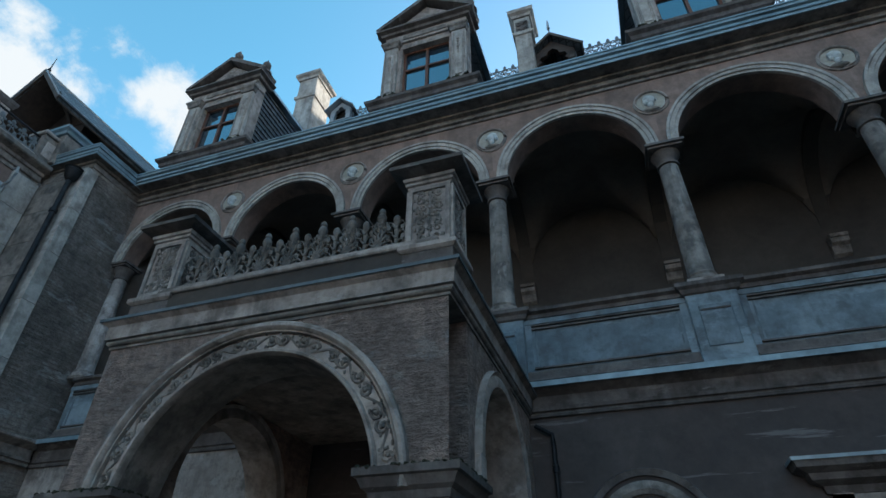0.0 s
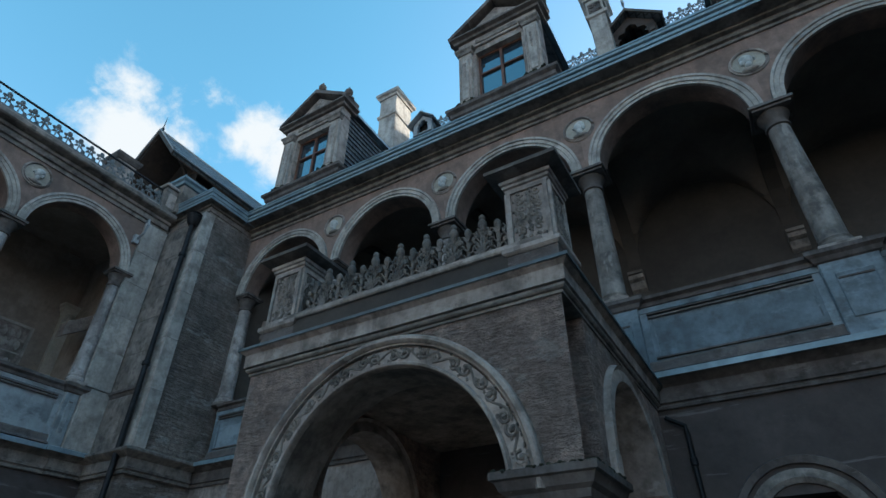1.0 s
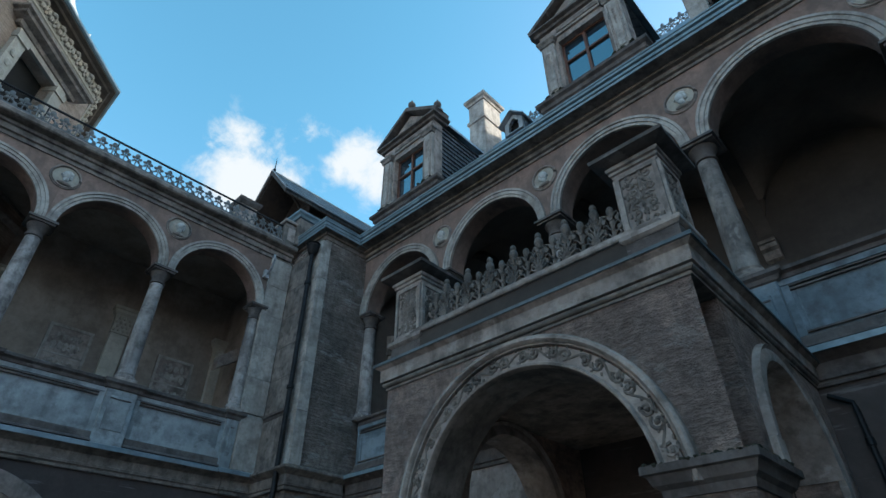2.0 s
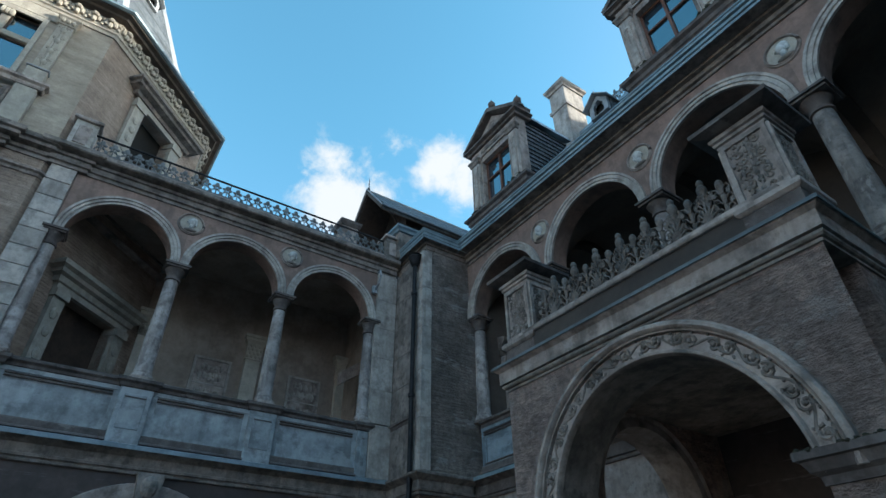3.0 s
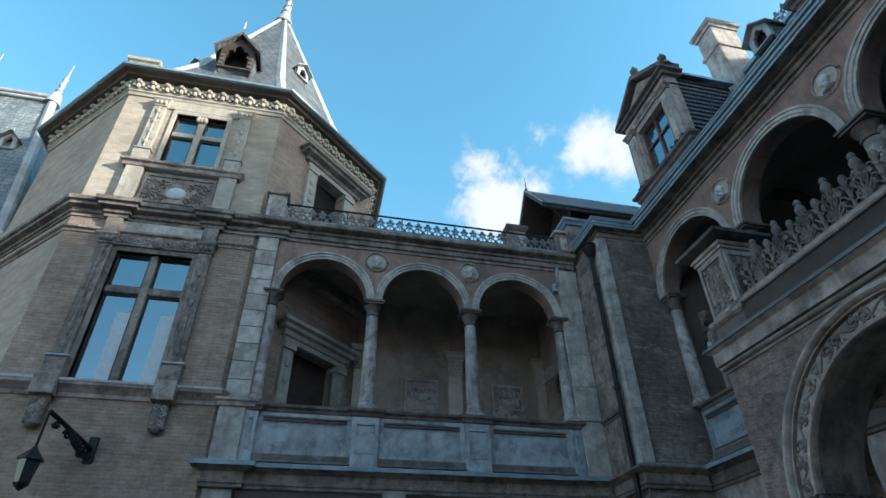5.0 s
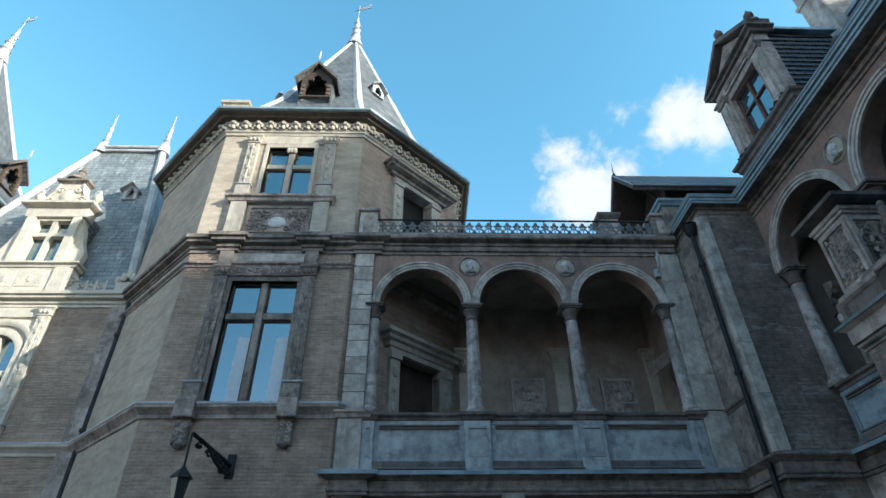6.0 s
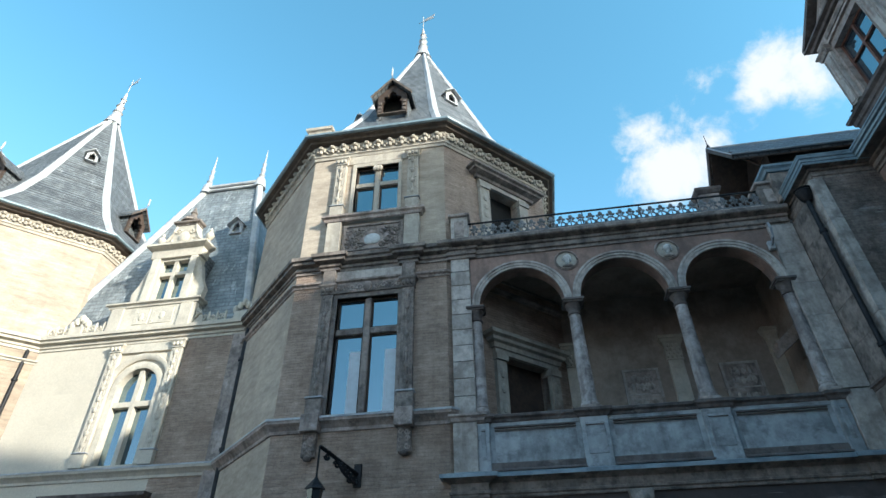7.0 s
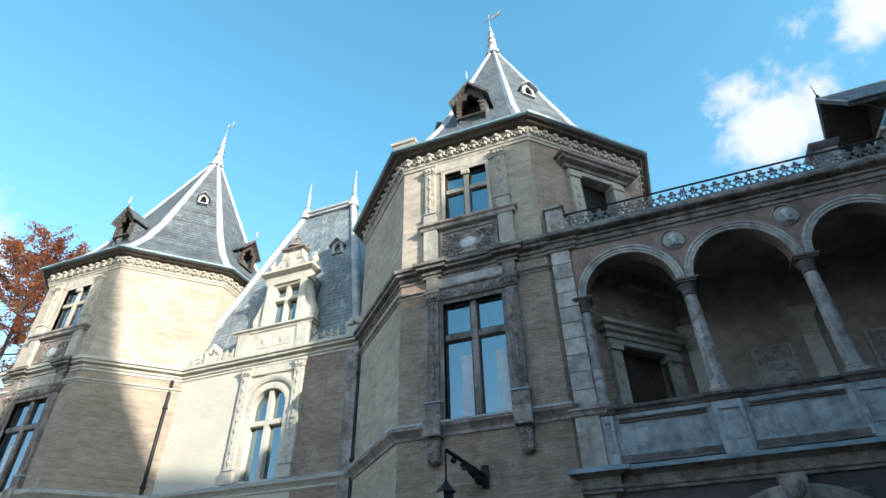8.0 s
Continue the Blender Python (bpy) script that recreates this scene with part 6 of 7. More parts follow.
    part("eave_moulding", sweep(bmesh.new(), [(-0.1, 15.354), (0.10, 15.367), (0.14, 15.416), (0.30, 15.441), (0.34, 15.49), (0.46, 15.515), (0.48, 15.577), (-0.1, 15.63)], o, True), EAVEWOOD, t, "dark moulded wooden eaves")
    part("eaves_gutter", sweep(bmesh.new(), [(0.40, 15.583), (0.50, 15.54), (0.56, 15.577), (0.57, 15.639), (0.52, 15.639), (0.50, 15.601)], o, True), COPPER, t, "green copper eaves gutter", smooth=True)
    # bell-cast roof in straight slopes with lead hips
    prof = [(ap0 + 0.50, 15.601), (ap0 - 0.05, 16.05), (ap0 - 0.85, 17.147), (ap0 - 1.7, 18.77), (0.10, apex)]
    rf = bmesh.new()
    rings = []
    for ap, z in prof:
        rings.append([rf.verts.new((x, y + lean * (z - 15.589) / 11.645, z)) for x, y in octagon(ap)])
    for a, b in zip(rings, rings[1:]):
        for k in range(8):
            rf.faces.new((a[k], a[(k + 1) % 8], b[(k + 1) % 8], b[k]))
    rf.faces.new(rings[-1])
    roof_ = part("roof", rf, SLATE, t, "steep octagonal slate roof with flared foot")
    for k in range(8):
        pts_ = []
        for ap, z in prof:
            x, y = octagon(ap)[k]
            pts_.append(Vector((x, y + lean * (z - 15.589) / 11.645, z)))
        hb = bmesh.new()
        rad = Vector((pts_[0].x, pts_[0].y, 0)).normalized()
        tan = Vector((-rad.y, rad.x, 0))
        rows = []
        for p_ in pts_:
            wdt = 0.19 if p_.z < apex - 1 else 0.10
            rows.append([hb.verts.new(p_ + q) for q in (tan * wdt - rad * (wdt * 0.42) + Vector((0, 0, 0.03)), tan * wdt * 0.4 + rad * 0.05 + Vector((0, 0, 0.05)), -tan * wdt * 0.4 + rad * 0.05 + Vector((0, 0, 0.05)), -tan * wdt - rad * (wdt * 0.42) + Vector((0, 0, 0.03)), -rad * 0.25)])
        for a, b in zip(rows, rows[1:]):
            for i in range(5):
                hb.faces.new((a[i], a[(i + 1) % 5], b[(i + 1) % 5], b[i]))
        hb.faces.new(rows[0])
        hb.faces.new(rows[-1][::-1])
        part("lead_hip", hb, LEAD, roof_, "white lead-covered hip")
    sp_ = lathe(bmesh.new(), [(0.46, apex - 0.5), (0.34, apex - 0.05), (0.24, apex + 0.25), (0.21, apex + 0.45), (0.27, apex + 0.52), (0.19, apex + 0.60), (0.17, apex + 0.95), (0.23, apex + 1.02), (0.15, apex + 1.10), (0.12, apex + 1.55), (0.17, apex + 1.62), (0.10, apex + 1.70), (0.06, apex + 2.2)], 0, lean, 12)
    fin = part("finial", sp_, LEAD, roof_, "white lead spire finial", smooth=True)
    vn = tube(bmesh.new(), [(0, 0, apex + 2.4), (0, 0, apex + 3.7)], 0.022, 6)
    prism(vn, [(0.04, apex + 3.15), (0.75, apex + 3.05), (0.6, apex + 3.2), (0.78, apex + 3.38), (0.04, apex + 3.35)], -0.012, 0.012)
    for s in (-1, 1):
        blob(vn, (s * 0.20, 0, apex + 1.55), 0.05, 0.05, 0.05, 6, 4)
        tube(vn, [(0, 0, apex + 1.5), (s * 0.20, 0, apex + 1.55)], 0.015, 5)
    tube(vn, [(-0.3, 0, apex + 3.25), (0.1, 0, apex + 3.25)], 0.015, 5)
    part("weathervane", vn, LEAD, roof_, "small pale weathervane", m=pose(0, lean, -0.25, 0, 0, 70))
    # windows and their dressings on the courtyard front
    cross_window(t, front, 0.85, 6.24, 9.46, 8.46, CARVED, True)
    for s in (-1, 1):
        carved_pilaster(t, front, s * 1.13, 0.16, 6.211, 9.557, CARVED)
        part("bracket", bevelled(s * 1.13 - 0.16, s * 1.13 + 0.16, -0.16, 0.01, 5.24, 5.82, 0.02), CARVED, t, "dark carved bracket under the sill", m=front)
        for j, z in enumerate((5.36, 5.52, 5.68)):
            for q in (-1, 1):
                part("bracket_scroll", curl(bmesh.new(), s * 1.13 + q * 0.075, z, -0.165, 0.07, 1.2, q * (1 if j % 2 else -1), 0.024), STONE, t, m=front, smooth=True)
        bk = bmesh.new()
        blob(bk, (s * 1.13, -0.10, 5.23), 0.11, 0.08, 0.08, 8, 5)
        part("bracket_drop", bk, DARKSTONE, t, m=front, smooth=True)
        part("pedestal", bevelled(s * 1.13 - 0.22, s * 1.13 + 0.22, -0.30, 0.01, 5.802, 6.23, 0.015), STONE, t, m=front)
        part("upper_block", bevelled(s * 1.13 - 0.18, s * 1.13 + 0.18, -0.16, 0.01, 9.831, 10.34, 0.015), CARVED, t, m=front)
        part("cornice_break", sweep(bmesh.new(), [(-0.1, 10.342), (0.035, 10.346), (0.04, 10.405), (0.015, 10.417), (0.02, 10.446), (0.07, 10.464), (0.08, 10.517), (0.05, 10.535), (0.05, 10.576), (0.20, 10.606), (0.205, 10.689), (0.27, 10.712), (0.28, 10.819), (0.20, 10.86), (-0.1, 10.908)], [(s * 1.13 - 0.24, 0.01), (s * 1.13 - 0.24, -0.12), (s * 1.13 + 0.24, -0.12), (s * 1.13 + 0.24, 0.01)]), CARVED, t, m=front)
    part("lintel_panel", bevelled(-1.02, 1.02, -0.10, 0.01, 9.589, 9.863, 0.012), CARVED, t, "carved stone lintel panel", m=front)
    for s in (-1, 1):
        for k in range(4):
            part("scroll", curl(bmesh.new(), s * (0.24 + 0.2 * k), 9.726, -0.11, 0.10, 1.2, s * (1 if k % 2 else -1), 0.02), STONE, t, m=front, smooth=True)
    lr = bmesh.new()
    blob(lr, (0, -0.12, 9.726), 0.13, 0.07, 0.17, 9, 6)
    part("lintel_boss", lr, STONE, t, m=front, smooth=True)
    part("attic_panel", bevelled(-1.04, 1.04, -0.06, 0.01, 10.051, 10.326, 0.012), PALE, t, m=front)
    cross_window(t, front, 0.70, 12.36, 14.36, 13.627, CREAM)
    mc = bmesh.new()
    for s in (-1, 0, 1):
        blob(mc, (s * 0.09, 0.0, 14.265), 0.075, 0.08, 0.12, 7, 5)
    part("mullion_capital", mc, CREAM, t, m=front, smooth=True)
    for s in (-1, 1):
        carved_pilaster(t, front, s * 1.18, 0.17, 12.279, 14.454, CREAM)
        part("upper_pedestal", bevelled(s * 1.18 - 0.22, s * 1.18 + 0.22, -0.16, 0.01, 10.907, 12.083, 0.015), CREAM, t, m=front)
    part("upper_sill", sweep(bmesh.new(), [(0, 12.06), (0.04, 12.083), (0.06, 12.176), (0.12, 12.222), (0.12, 12.291), (0, 12.314)], [(-1.45, 0.01), (-1.45, -0.14), (1.45, -0.14), (1.45, 0.01)]), STONE, t, m=front)
    part("upper_lintel", bevelled(-1.02, 1.02, -0.05, 0.01, 14.51, 14.858, 0.01), CREAM, t, m=front)
    ap_ = part("apron_panel", bevelled(-0.92, 0.92, -0.05, 0.01, 10.976, 11.991, 0.012), STONE, t, "carved apron panel with a pale oval", m=front)
    ar = bmesh.new()
    for q in ((-0.86, 0.86, 11.876, 11.933), (-0.86, 0.86, 11.007, 11.046), (-0.86, -0.81, 11.046, 11.876), (0.81, 0.86, 11.046, 11.876)):
        box(ar, q[0], q[1], -0.085, -0.04, q[2], q[3])
    for s in (-1, 1):
        for k in range(3):
            x_ = s * (0.30 + 0.20 * k)
            for j, zz in enumerate((11.186, 11.38, 11.668)):
                if k or j != 1:
                    curl(ar, x_, zz, -0.058, 0.105, 1.2, s * (1 if (k + j) % 2 else -1), 0.028)
                    blob(ar, (x_ + s * 0.10, -0.055, zz + 0.11), 0.06, 0.04, 0.05, 6, 4)
                    blob(ar, (x_ + s * 0.02, -0.055, zz - 0.12), 0.04, 0.035, 0.055, 6, 4)
    part("apron_relief", ar, CARVED, ap_, m=front, smooth=True)
    ov = bmesh.new()
    blob(ov, (0, -0.055, 11.38), 0.25, 0.06, 0.20, 18, 8)
    part("oval", ov, WHITE, ap_, "pale oval stone boss", m=front, smooth=True)
    if terrace_door:
        dm = face(45, ap0)
        fr2 = bmesh.new()
        for s in (-0.84, 0.84):
            box(fr2, s, s + 0.38, -0.12, 0.2, 10.742, 13.722)
            box(fr2, s - 0.03, s + 0.41, -0.17, 0.2, 13.724, 13.912)
            for z in (11.876, 12.279, 12.627, 12.96, 13.293):
                blob(fr2, (s + 0.19, -0.13, z), 0.11, 0.04, 0.12, 7, 5)
        box(fr2, -0.84, 1.22, -0.10, 0.2, 13.914, 14.074)
        dd = part("terrace_door", fr2, CREAM, t, "stone-framed dark terrace doorway", m=dm)
        part("door_hood", sweep(bmesh.new(), [(0, 14.074), (0.06, 14.093), (0.08, 14.208), (0.26, 14.265), (0.28, 14.341), (0.36, 14.379), (0.36, 14.454), (0, 14.548)], [(-0.92, 0.1), (-0.92, -0.08), (1.45, -0.08), (1.45, 0.1)]), CARVED, dd, m=dm)
        # near-black sheet filling the doorway, its unlit inside put into the colour
        part("door_leaf", box(bmesh.new(), -0.46, 0.84, 0.3, 0.36, 10.742, 13.912), VOID, dd, m=dm)
        fr3 = bmesh.new()
        for s in (-0.68, 1.28):
            box(fr3, s, s + 0.34, -0.12, 0.2, 4.86, 7.775)
            box(fr3, s - 0.03, s + 0.37, -0.18, 0.2, 7.777, 7.959)
            for z in (5.53, 5.996, 6.496, 7.007, 7.416):
                blob(fr3, (s + 0.17, -0.13, z), 0.10, 0.05, 0.14, 7, 5)
        box(fr3, -0.70, 1.62, -0.12, 0.2, 7.961, 8.092)
        d3 = part("loggia_door", fr3, CREAM, t, "tall carved stone doorway inside the loggia", m=dm)
        part("door_hood", sweep(bmesh.new(), [(0, 8.092), (0.05, 8.112), (0.07, 8.235), (0.16, 8.276), (0.18, 8.358), (0.28, 8.409), (0.30, 8.501), (0, 8.582)], [(-0.72, 0.1), (-0.72, -0.12), (1.62, -0.12), (1.62, 0.1)]), CREAM, d3, m=dm)
        part("door_leaf", box(bmesh.new(), -0.34, 1.28, 0.28, 0.33, 4.86, 7.959), DARKWOOD, d3, m=dm)
    return t


tower(-17.74, -4.85, "octagonal brick castle tower with a steep slate roof", BRICK, 27.6, True, 5.22, 0.35, SUNPLASTER)
tower(-18.0, -22.25, "sunlit octagonal castle tower with a steep slate roof", BROWNWALL, 26.3, False, 4.90, -0.1, SUNPLASTER, WINGSTONE)


def roof_dormer(cx, cy, ang, d, z, w, h, label, big=True):
    m = pose(cx, cy, 0, 0, 0, ang + 90) @ pose(0, -d, z)
    return timber_dormer(m, w, h, label)


roof_dormer(-17.74, -4.85, 0, 4.00, 18.30, 1.15, 1.65, "dark timber lucarne with trefoil opening on the tower roof")
roof_dormer(-17.74, -4.85, 45, 2.90, 20.79, 0.6, 0.7, "tiny lead-roofed vent on the tower roof")
roof_dormer(-17.74, -4.85, -45, 2.79, 20.09, 0.6, 0.7, "tiny lead-roofed vent on the tower roof")
roof_dormer(-17.74, -4.85, 90, 4.09, 17.83, 0.9, 1.2, "small dark timber lucarne on the tower roof")
chimney(-15.0, -14.15, -8.25, -7.45, 16.2, 18.5, CREAM, "low square brick chimney rising by the tower eaves")
roof_dormer(-18.0, -22.25, 0, 4.08, 17.71, 1.0, 1.5, "dark timber lucarne with lead roof on the tower roof")
roof_dormer(-18.0, -22.25, 45, 2.35, 21.10, 0.5, 0.6, "tiny lead-roofed vent on the tower roof")
roof_dormer(-18.0, -22.25, 90, 3.98, 17.41, 1.0, 1.5, "dark timber lucarne with lead roof on the tower roof")


# ---------------------------------------------------------------- wing between the towers
XW = -15.53
wing = thing("palace_wing", pose(XW, 0, 0, 0, 0, 90), "sunlit plastered palace wing between the two towers", "building")
W0, W1 = -18.4, -9.6
WC = -13.46
WS = -12.12
part("wall", with_holes(bmesh.new(), W0, WS, 0.0, 8.7, 0.0, 0.4, [(WC - 0.8, WC + 0.8, 6.287, 8.7)]), WINGPLASTER, wing, "cream plastered wall")
part("brick_wall", box(bmesh.new(), WS, W1, 0.0, 0.4, 0.0, 10.387), BRICK, wing, "brown brick wall beside the tower")
bm = arch_wall(bmesh.new(), W0, WS, 8.7, 10.387, WC, 8.7, 0.8, 0.0, 0.4, 24)
part("upper_wall", bm, WINGPLASTER, wing)
ws = bmesh.new()
ring(ws, WC, 8.7, [(0.70, 0.3), (0.70, -0.04), (0.80, -0.07), (0.92, -0.05), (0.94, 0.02)], 28)
for s in (-1, 1):
    box(ws, WC + s * 0.81 - 0.11, WC + s * 0.81 + 0.11, -0.05, 0.3, 6.287, 8.699)
box(ws, WC - 0.08, WC + 0.08, 0.02, 0.26, 6.287, 9.323)
box(ws, WC - 0.70, WC - 0.08, 0.03, 0.26, 8.104, 8.274)
box(ws, WC + 0.08, WC + 0.70, 0.03, 0.26, 8.104, 8.274)
wn = part("arched_window", ws, WINGSTONE, wing, "tall round-headed stone cross window", smooth=True)
for xa, xb in ((WC - 0.68, WC - 0.08), (WC + 0.08, WC + 0.68)):
    part("pane", box(bmesh.new(), xa, xb, 0.22, 0.23, 6.306, 8.104), GLASS, wn)
    part("pane", box(bmesh.new(), xa, xb, 0.22, 0.23, 8.274, 9.343), GLASS, wn)
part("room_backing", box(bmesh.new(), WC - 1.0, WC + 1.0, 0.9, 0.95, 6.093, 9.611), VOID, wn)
part("hood_arch", ring(bmesh.new(), WC, 8.7, [(1.0, 0.02), (1.0, -0.06), (1.08, -0.12), (1.20, -0.12), (1.22, 0.02)], 28), WINGSTONE, wn, smooth=True)
for s in (-1, 1):
    carved_pilaster(wing, pose(0, 0, 0), WC + s * 1.14, 0.19, 6.211, 9.995, WINGSTONE)
part("window_frieze", bevelled(WC - 1.0, WC + 1.0, -0.08, 0.01, 9.976, 10.302, 0.012), WINGSTONE, wing)
part("sill_course", sweep(bmesh.new(), [(-0.1, 5.82), (0.04, 5.84), (0.05, 5.918), (0.12, 5.996), (0.20, 6.054), (0.21, 6.152), (-0.1, 6.211)], [(W0, 0.0), (W1, 0.0)]), WINGSTONE, wing, "moulded stone sill course")
part("sill_lead", sweep(bmesh.new(), [(-0.1, 6.214), (0.20, 6.155), (0.212, 6.12), (0.225, 6.12), (0.222, 6.172), (-0.1, 6.232)], [(W0, 0.0), (W1, 0.0)]), LEAD, wing, "thin lead sheet on the sill course")
part("main_cornice", sweep(bmesh.new(), [(-0.1, 10.34), (0.035, 10.346), (0.04, 10.405), (0.015, 10.417), (0.02, 10.446), (0.07, 10.464), (0.08, 10.517), (0.05, 10.535), (0.05, 10.576), (0.20, 10.606), (0.205, 10.689), (0.27, 10.712), (0.28, 10.819), (0.20, 10.86), (-0.1, 10.922)], [(W0, 0.0), (W1, 0.0)]), WINGSTONE, wing, "heavy moulded stone cornice")
part("frieze", box(bmesh.new(), W0, W1, 0.0, 0.4, 10.387, 10.86), WINGSTONE, wing)
part("door_hood", sweep(bmesh.new(), [(0, 5.1), (0.10, 5.12), (0.14, 5.24), (0.30, 5.32), (0.32, 5.42), (0, 5.48)], [(-15.0, 0.05), (-15.0, -0.05), (-12.2, -0.05), (-12.2, 0.05)]), DARKSTONE, wing, "dark stone hood over the lower doorway")
part("hood_relief_panel", bevelled(-14.7, -12.5, -0.08, 0.01, 4.315, 5.1, 0.02), CARVED, wing)
# mansard roof
mr = bmesh.new()
rp = [(0.15, 10.86), (2.5, 19.7), (3.6, 19.7), (5.898, 10.86)]
a_ = [mr.verts.new((-16.6 + (1.5 if 0 < i < 3 else -1.6), y, z)) for i, (y, z) in enumerate(rp)]
b_ = [mr.verts.new((-11.3 - (1.1 if 0 < i < 3 else -1.1), y, z)) for i, (y, z) in enumerate(rp)]
mr.faces.new(a_[::-1])
mr.faces.new(b_)
for i in range(4):
    mr.faces.new((a_[i], b_[i], b_[(i + 1) % 4], a_[(i + 1) % 4]))
wr = part("roof", mr, PALESLATE, wing, "steep blue-grey slate mansard roof")
tops = [(-15.1, 2.5, 19.7), (-12.4, 2.5, 19.7)]
part("ridge_lead", bevelled(tops[0][0], tops[1][0], 2.32, 2.68, 19.52, 19.66, 0.03), LEAD, wr)
part("ridge_roll", bevelled(tops[0][0], tops[1][0], 2.30, 2.66, 19.72, 19.90, 0.04), LEAD, wr)
part("hip_lead", tube(bmesh.new(), [tops[1], (-10.2, 0.15, 10.86)], 0.16, 8), LEAD, wr)
part("hip_lead", tube(bmesh.new(), [tops[0], (-18.2, 0.15, 10.86)], 0.16, 8), LEAD, wr)
for p_ in tops:
    part("finial", lathe(bmesh.new(), [(0.30, p_[2] - 0.2), (0.22, p_[2] + 0.3), (0.10, p_[2] + 0.5), (0.15, p_[2] + 0.6), (0.08, p_[2] + 0.7), (0.12, p_[2] + 1.0), (0.07, p_[2] + 1.1), (0.10, p_[2] + 1.35), (0.05, p_[2] + 1.45), (0.02, p_[2] + 2.3)], p_[0], p_[1], 10), LEAD, wr, "white lead finial", smooth=True)
timber_dormer(pose(XW, 0, 0, 0, 0, 90) @ pose(-12.35, 1.5, 16.05), 0.55, 0.7, "tiny lead-roofed vent on the mansard roof")
# stone attic dormer with scrolled gable
DC = -13.52
dmr = part("attic_dormer", with_holes(bmesh.new(), DC - 0.95, DC + 0.95, 10.964, 14.079, 0.02, 0.4, [(DC - 0.55, DC + 0.55, 12, 13.8)]), WINGSTONE, wing, "pale stone attic dormer with a scrolled gable")
ds = bmesh.new()
box(ds, DC - 0.07, DC + 0.07, 0.05, 0.3, 12, 13.8)
box(ds, DC - 0.55, DC - 0.07, 0.06, 0.3, 13.15, 13.3)
box(ds, DC + 0.07, DC + 0.55, 0.06, 0.3, 13.15, 13.3)
part("mullion", ds, WINGSTONE, dmr)
for xa, xb in ((DC - 0.55, DC - 0.07), (DC + 0.07, DC + 0.55)):
    part("pane", box(bmesh.new(), xa, xb, 0.26, 0.27, 12, 13.15), GLASS, dmr)
    part("pane", box(bmesh.new(), xa, xb, 0.26, 0.27, 13.3, 13.8), GLASS, dmr)
part("room_backing", box(bmesh.new(), DC - 0.9, DC + 0.9, 0.8, 0.85, 11.585, 13.986), VOID, dmr)
for s in (-1, 1):
    part("pilaster", bevelled(DC + s * 0.78 - 0.14, DC + s * 0.78 + 0.14, -0.10, 0.03, 11.896, 13.893, 0.012), WINGSTONE, dmr)
    sc = prism(bmesh.new(), [(DC + s * (0.95 + a), 10.964 + b) for a, b in ((0, 0), (0.75, 0), (0.8, 0.25), (0.55, 0.5), (0.4, 0.95), (0.5, 1.5), (0.3, 1.9), (0.15, 2.5), (0.0, 2.8))][::s], 0.05, 0.3)
    curl(sc, DC + s * 1.42, 11.326, 0.04, 0.2, 1.4, s, 0.06)
    part("scroll", sc, WINGSTONE, dmr, "carved side scroll", smooth=True)
    f = bmesh.new()
    finial(f, DC + s * 1.02, 0.15, 14.50, 1.35)
    part("urn", f, WINGSTONE, dmr, smooth=True)
part("sill", sweep(bmesh.new(), [(0, 11.793), (0.08, 11.813), (0.10, 11.896), (0.16, 11.917), (0.16, 11.979), (0, 12)], [(DC - 1.1, 0.1), (DC - 1.1, -0.02), (DC + 1.1, -0.02), (DC + 1.1, 0.1)]), WINGSTONE, dmr)
part("dormer_cornice", sweep(bmesh.new(), [(0, 13.893), (0.08, 13.911), (0.10, 14.264), (0.20, 14.311), (0.30, 14.376), (0.30, 14.47), (0, 14.53)], [(DC - 0.95, 0.4), (DC - 0.95, 0.0), (DC + 0.95, 0.0), (DC + 0.95, 0.4)]), WINGSTONE, dmr)
part("gable", prism(bmesh.new(), [(DC + a, 14.45 + b) for a, b in ((-0.98, 0), (0.98, 0), (0.97, 0.10), (0.78, 0.20), (0.66, 0.36), (0.56, 0.58), (0.48, 0.82), (0.44, 1.05), (-0.44, 1.05), (-0.48, 0.82), (-0.56, 0.58), (-0.66, 0.36), (-0.78, 0.20), (-0.97, 0.10))], 0.02, 0.35), WINGSTONE, dmr)
gr = bmesh.new()
for s in (-1, 1):
    curl(gr, DC + s * 0.52, 14.72, 0.0, 0.17, 1.3, s, 0.04)
    curl(gr, DC + s * 0.30, 15.18, 0.0, 0.13, 1.3, -s, 0.035)
    tube(gr, [(DC + s * q, 0.0, 14.53 + z) for q, z in ((0.90, 0.10), (0.70, 0.24), (0.58, 0.42), (0.48, 0.66), (0.41, 0.94))], 0.04, 6)
blob(gr, (DC, 0.0, 14.90), 0.24, 0.08, 0.28, 10, 6)
part("gable_relief", gr, WINGSTONE, dmr, smooth=True)
part("gable_cap", sweep(bmesh.new(), [(-0.3, 15.48), (0.03, 15.49), (0.05, 15.54), (0.13, 15.58), (0.14, 15.66), (0.02, 15.70), (-0.3, 15.74)], [(DC - 0.44, 0.35), (DC - 0.44, 0.02), (DC + 0.44, 0.02), (DC + 0.44, 0.35)]), CARVED, dmr, "mossy overhanging cap of the gable")
part("gable_crown", lathe(bmesh.new(), [(0.40, 15.70), (0.38, 15.80), (0.26, 15.83), (0.24, 15.95), (0.15, 15.98), (0.11, 16.16), (0.15, 16.22), (0.10, 16.30), (0.03, 16.52)], DC, 0.18, 8), CARVED, dmr, "mossy stepped gable crown")
part("dormer_body", box(bmesh.new(), DC - 0.9, DC + 0.9, 0.41, 1.4, 10.964, 14.264), SLATE, dmr)
